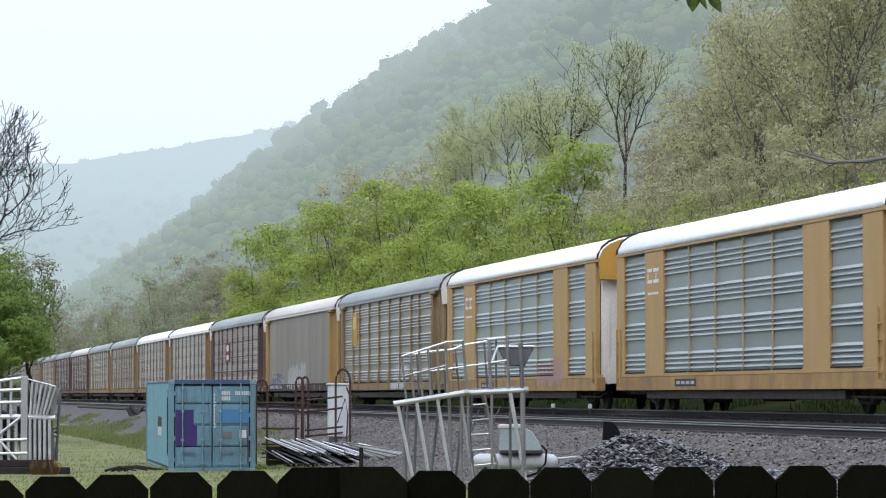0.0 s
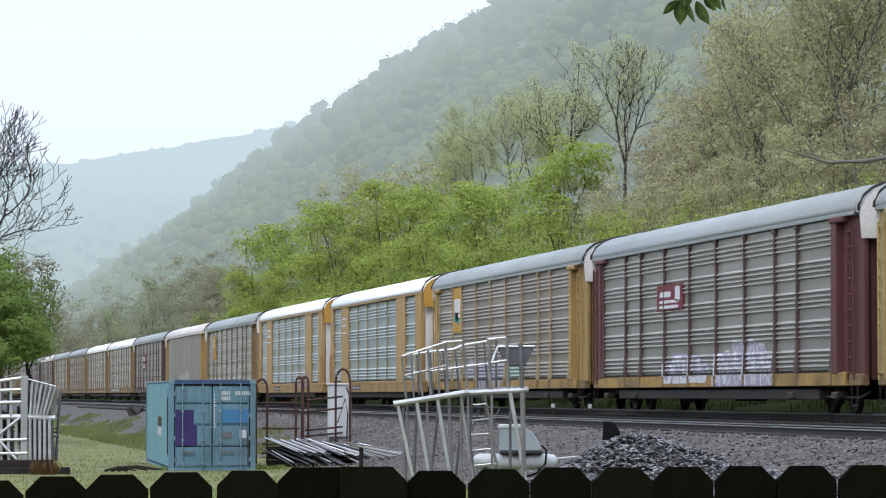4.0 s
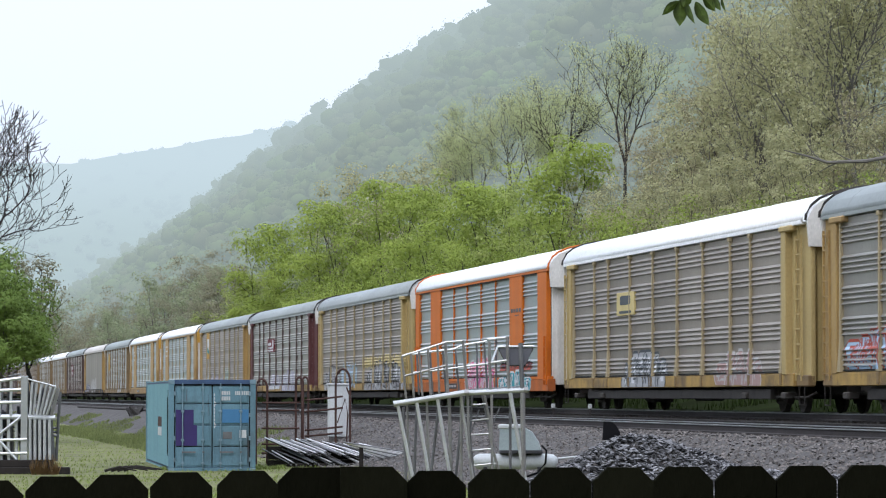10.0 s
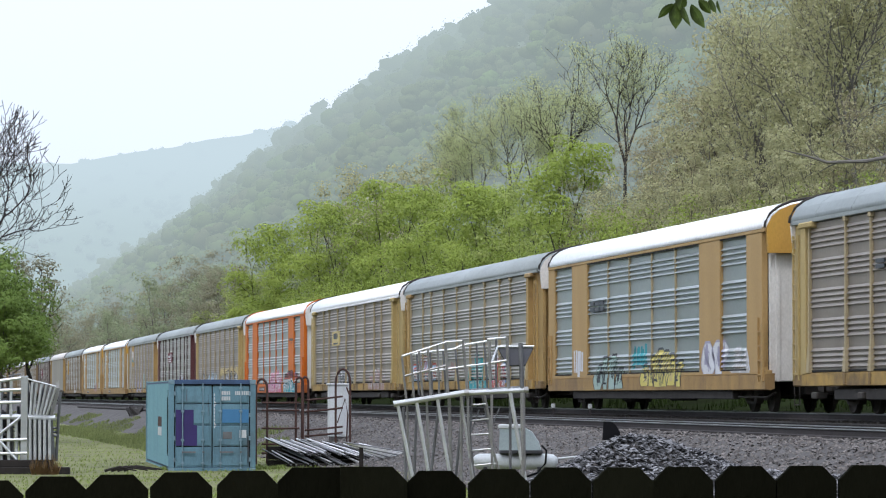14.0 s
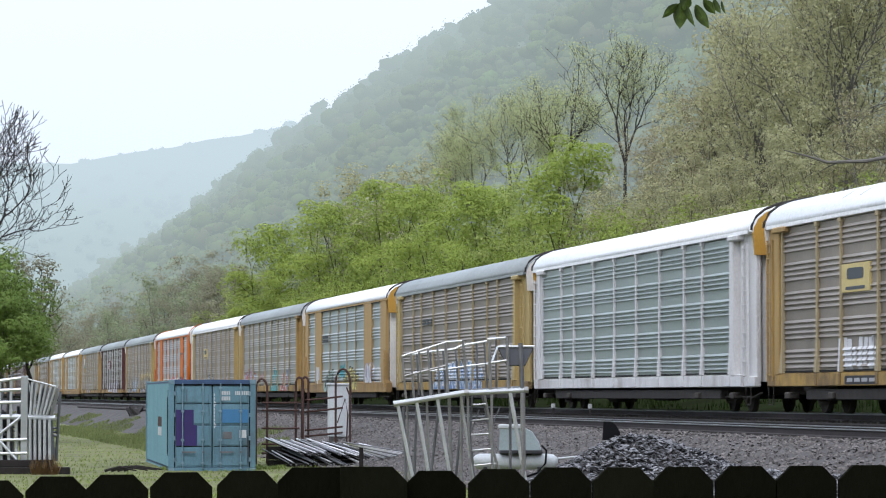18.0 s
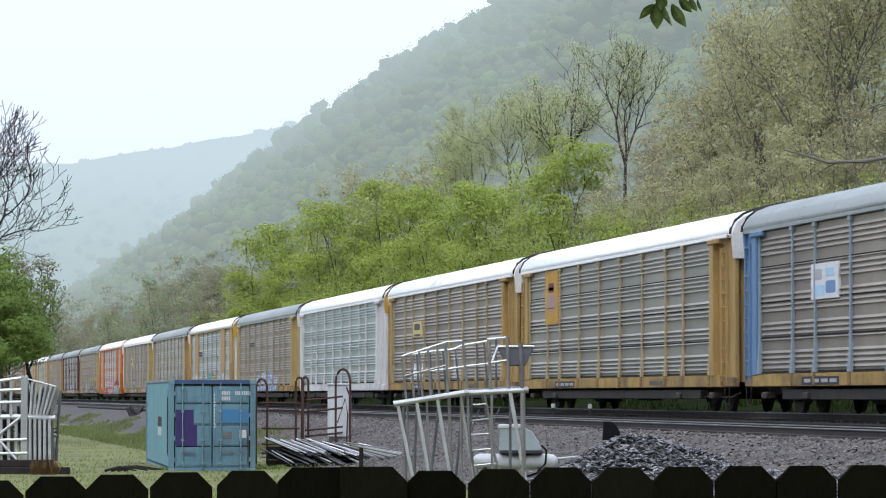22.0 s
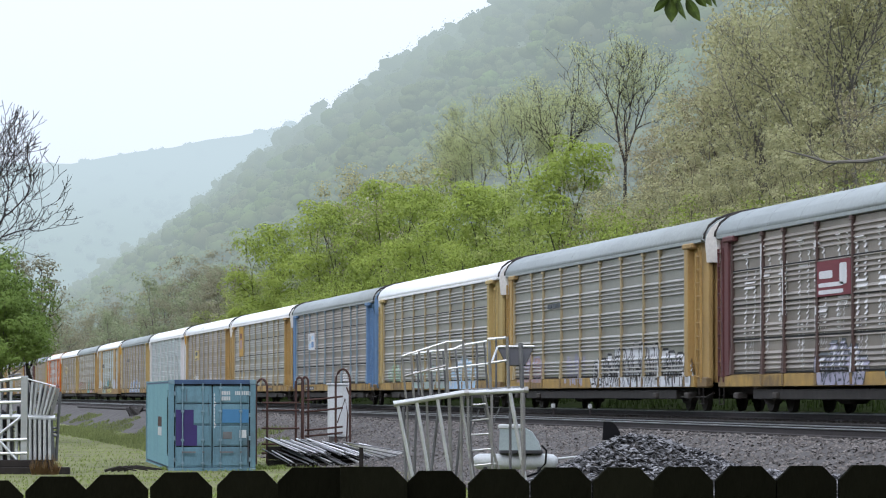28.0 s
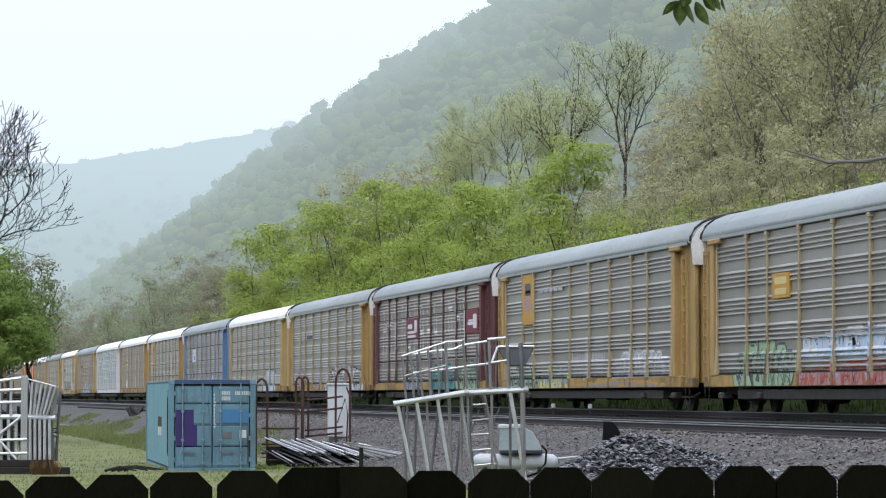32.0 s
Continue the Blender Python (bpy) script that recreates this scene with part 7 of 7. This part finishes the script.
# ---- small things on the bank ----
for x, y in ((21.75, 96.3), (21.75, 101.6)):
    post = thing("marker_post", "short white-topped marker post between the tracks", "post", pose(x, y, 1.30), "marker posts")
    part("post_body", Shape().box(-0.03, 0.03, -0.03, 0.03, 0, 0.42), RUSTY_STEEL, post)
    part("post_top", Shape().box(-0.055, 0.055, -0.055, 0.055, 0.40, 0.54, 0.01), CABINET, post, "white top")
pole = Shape().tube([(17.15, 185, 1.20), (17.1, 262, 1.19)], 0.06, 8)
alone("lying_pole", pole, TIMBER, "long dark pole lying along the ballast bank", "pole")
heap_rnd = random.Random(3)
for k in range(4):
    alone("old_tie", shared("old_tie", TIE, lambda: Shape().box(-1.2, 1.2, -0.12, 0.12, 0, 0.18, 0.015)), TIE, "discarded weathered tie thrown on the bank slope", "tie", "discarded ties",
          m=pose(16.5 + heap_rnd.uniform(-0.3, 0.3), 200 + heap_rnd.uniform(-2, 2), 0.80 + 0.1 * (k % 2), heap_rnd.uniform(-3, 3), -18, heap_rnd.uniform(65, 115)))
for k in range(4):
    alone("old_branch", Shape().tube([(0, 0, 0.05), (0.4, 0.1, 0.16), (0.9 + 0.1 * k, 0.05 * k, 0.06)], [0.045, 0.035, 0.02], 6), TIMBER, "dead dark branch lying in the grass", "branch", "dead branches",
          m=seen_at(-9.2 + 0.16 * k, 88.5 + 0.2 * k, 0.0, -12 + 14 * k))


def grass_tufts():
    """Blades over the yard's grass, thicker round the things that stand in it."""
    rnd = random.Random(21)
    t = radians(TURN)
    g = Shape()

    def blade(x, y, h):
        a = rnd.uniform(0, 6.28)
        w, l = 0.02, rnd.uniform(0.2, 0.9) * h
        c, s = math.cos(a), math.sin(a)
        z = land(x) + rough(x, y)
        g.add([(x - w * s, y + w * c, z), (x + w * s, y - w * c, z), (x + l * c, y + l * s, z + h)], [(0, 1, 2)])

    for k in range(26000):
        ahead = 60 + 120 * rnd.random() ** 1.6
        across = ahead * rnd.uniform(-0.16, 0.02)
        x, y = across * math.cos(t) + ahead * math.sin(t), -across * math.sin(t) + ahead * math.cos(t)
        if x < 14.3 and not (8.7 < x < 11.6 and 92 < y < 106):
            blade(x, y, rnd.uniform(0.02, 0.07) + 0.08 * max(0, noise.noise((x * 0.5, y * 0.5, 7))))
    for k in range(1500):
        x, y = 8.7 + rnd.uniform(-0.3, 3.2), 92.3 + rnd.gauss(0, 0.25)
        blade(x, y, rnd.uniform(0.04, 0.12) + 0.14 * max(0, noise.noise((x * 2, 1, 1))))
    me = bpy.data.meshes.new("grass")
    me.from_pydata(g.v, [], g.f)
    me.materials.append(BLADE)
    tagged(new("grass", me), "tufts of fresh spring grass in the yard", "grass", kind="stuff")
    d = Shape()
    for k in range(160):
        a, h = rnd.uniform(-0.35, 0.35), rnd.uniform(0.2, 0.6)
        lean = rnd.uniform(-0.15, 0.15)
        d.add([(a - 0.012, rnd.uniform(-0.2, 0.2), 0), (a + 0.012, 0, 0), (a + lean, 0, h)], [(0, 1, 2)])
    alone("dead_weeds", d, DEAD, "clump of dead brown weeds before the timbers", "weeds", m=seen_at(-10.55, 86.3, 0.0))


grass_tufts()


def weeds():
    """Tall grass and weeds along the foot of the ballast bank and on the verge behind the train."""
    rnd = random.Random(31)
    for name, label, material, n, y0, y1, x0, x1, h0, h1 in (
            ("weeds", "tall yellowish-green weeds along the foot of the bank", WEED, 42000, 113, 330, 10.6, 16.2, 0.05, 0.20),
            ("verge_grass", "verge grass behind the train, coloured dark for shade", VERGE, 14000, 55, 330, 27.9, 32.5, 0.10, 0.36)):
        s = Shape()
        for k in range(n):
            y = y0 + (y1 - y0) * rnd.random() ** 1.4
            x = rnd.uniform(x0, x1)
            if noise.noise((x * 0.4, y * 0.12, 4)) < (-0.12 if x > 20 else -0.3 + 0.12 * max(0, x - 13)):
                continue
            a, h = rnd.uniform(0, 6.28), rnd.uniform(h0, h1)
            c, q, w, l = math.cos(a), math.sin(a), 0.035, rnd.uniform(0.1, 0.5) * h
            z = land(x) if x > 20 or x < 14.1 else 0.02 + (x - 14.1) * 0.371
            s.add([(x - w * q, y + w * c, z - 0.03), (x + w * q, y - w * c, z - 0.03), (x + l * c, y + l * q, z + h)], [(0, 1, 2)])
        me = bpy.data.meshes.new(name)
        me.from_pydata(s.v, [], s.f)
        me.materials.append(material)
        tagged(new(name, me), label, "grass", kind="stuff")


weeds()


# ---- the bare tree and its leafy neighbour at the yard's edge ----
def edge_trees():
    wood, crown = vase_meshes(223, 16.2, LEAF_BROWN, BLACK_BARK, 700, 0.04, clear=0.2, spread=1.2, levels=7, cloud=0.1, fine=0.014, fork=(15, 40), first=4, girth=0.9)
    ob = thing("bare_tree", "nearly bare dark-limbed tree at the edge of the yard", "tree", seen_at(-22.9, 150, 0.0, 70))
    part("trunk", wood, BLACK_BARK, ob)
    part("crown", crown, LEAF_BROWN, ob, "few brownish buds")
    wood, crown = tree_meshes(61, 8.6, LEAF_DUSK, BLACK_BARK, 5500, 0.06, radius=1.7, base=0.36, ends=170, cloud=0.3, fine=0.014)
    ob = thing("budding_tree", "slim dark tree with brownish-green buds beside the yard", "tree", seen_at(-18.9, 148, 0.0))
    part("trunk", wood, BLACK_BARK, ob)
    part("crown", crown, LEAF_DUSK, ob)
    wood, crown = tree_meshes(33, 8.6, LEAF_YARD, BARK, 16000, 0.08, radius=2.6, base=0.42, ends=90, cloud=0.6)
    for a, ahead, k in ((-19.3, 142, 0.86), (-18.6, 139, 0.72), (-20.6, 140, 0.95), (-20.2, 146, 0.97)):
        ob = thing("leafy_tree", "bright green leafy tree at the edge of the yard", "tree", seen_at(a, ahead, 0.0, k * 200) @ Matrix.Scale(k, 4), "leafy trees")
        part("trunk", wood, BARK, ob)
        part("crown", crown, LEAF_YARD, ob)


edge_trees()


# ---- the sprig that hangs into view close to the camera ----
def leaf_shape(length, width):
    """A lobed broad leaf hanging from its stem along -z, folded a little at its rib."""
    pts = [(0, 0), (0.16, 0.06), (0.33, 0.20), (0.44, 0.36), (0.46, 0.50), (0.38, 0.66), (0.26, 0.79), (0.10, 0.92), (0.0, 1.0)]
    s = Shape()
    rib = [(0, -0.18 * length * q * q, -q * length) for _, q in pts]
    for e in (1, -1):
        v = rib + [(e * a * width, 0.35 * a * width - 0.18 * length * q * q, -q * length) for a, q in pts]
        n = len(pts)
        s.add(v, [(i, i + 1, n + i + 1, n + i) for i in range(n - 1)])
    return s


def hanging_sprig():
    ob = thing("hanging_sprig", "dark green leaves hanging on a twig", "leaves", sway(0, 0))
    part("twig", Shape().tube([(-0.02, 0, 0.25), (0.0, 0, 0.10), (0.012, 0, 0.045)], 0.0022, 6), BARK, ob)
    for x, z, a, ln, w, tw in ((-0.010, 0.024, -50, 0.031, 0.013, 20), (-0.008, 0.026, 2, 0.038, 0.022, -10), (0.001, 0.025, 14, 0.035, 0.014, 40), (0.014, 0.024, 27, 0.039, 0.018, 10),
                               (0.024, 0.030, 45, 0.026, 0.015, -20), (0.040, 0.032, 18, 0.022, 0.014, 30), (0.050, 0.030, 10, 0.020, 0.007, 40), (0.004, 0.036, -20, 0.022, 0.02, 15)):
        part("leaf", leaf_shape(ln, w), LEAF_NEAR, ob, "", pose(x, 0, z, 0, -a, 0) @ pose(0, 0, 0, 0, 0, tw))
    return ob


def sway(right, up):
    """The sprig's pose, in millimetres from where it hangs at rest."""
    return seen_at(0.321 + right / 1000, 4.5, 2.622 + up / 1000, 0) @ pose(0, 0, 0, 0, right * 0.1, 0)


SPRIG = hanging_sprig()


# ---- what moves ----
def motions():
    for i, car in TRAIN.items():
        walk(car, [(t, pose(TRACK, car_y(i, t), RAIL)) for t in range(0, 33, 4)])
    # the wheels roll: one turn law for each axle of a truck, shared by all trucks
    for a in (-1, 1):
        first = AXLES[a][0]
        walk(first, [(k / FPS, pose(0, a * 0.89, 0.42, -math.degrees(PITCH * (0.528 * k / FPS - 0.00025 * (k / FPS) ** 2) / 0.42), 0, 0)) for k in range(32 * FPS + 1)])
        for w in AXLES[a][1:]:
            w.rotation_mode = "QUATERNION"
            w.animation_data_create()
            w.animation_data.action = first.animation_data.action
            w.animation_data.action_slot = first.animation_data.action_slot
    # the sprig sways in the wind
    walk(SPRIG, [
        (0, sway(34, 21)), (0.5, sway(29, 12)), (1, sway(27, 11)), (1.5, sway(24, 9)), (2, sway(20, 5)), (2.5, sway(26, -2)), (3, sway(31, 0)),
        (3.5, sway(22, 2)), (5.5, sway(13, 8)), (6, sway(13, 14)), (6.5, sway(26, 9)), (7, sway(29, 1)), (7.5, sway(23, -2)), (8, sway(22, 5)),
        (8.5, sway(16, 3)), (9, sway(11, 2)), (9.5, sway(16, 9)), (10, sway(16, 2)), (10.5, sway(2, -2)), (11, sway(5, 1)), (11.5, sway(8, 2)),
        (12, sway(2, -2)), (12.5, sway(6, 0)), (13, sway(4, 5)), (13.5, sway(2, 5)), (14, sway(10, -2)), (14.5, sway(-2, -2)), (15.2, sway(2, -1)),
        (16, sway(6, -3)), (16.5, sway(9, -5)), (17, sway(13, -4)), (17.5, sway(23, -5)), (18, sway(16, -2)), (18.5, sway(13, 2)), (19, sway(13, 1)),
        (19.5, sway(13, 0)), (20, sway(-1, 0)), (20.5, sway(0, -2)), (21, sway(2, 1)), (21.5, sway(0, 5)), (22, sway(-16, -2)), (22.5, sway(-16, -4)),
        (23, sway(0, 0)), (23.5, sway(-2, 5)), (24, sway(2, 5)), (24.5, sway(5, 2)), (25, sway(0, 9)), (25.5, sway(-20, 27)), (26.5, sway(-17, 16)),
        (27.5, sway(-20, 5)), (28, sway(4, 7)), (28.5, sway(-9, 18)), (29, sway(-34, 9)), (29.5, sway(-7, -2)), (30, sway(9, -5)), (30.5, sway(-8, 7)),
        (31, sway(0, 5)), (31.5, sway(17, 5)), (32, sway(16, 2))])


motions()
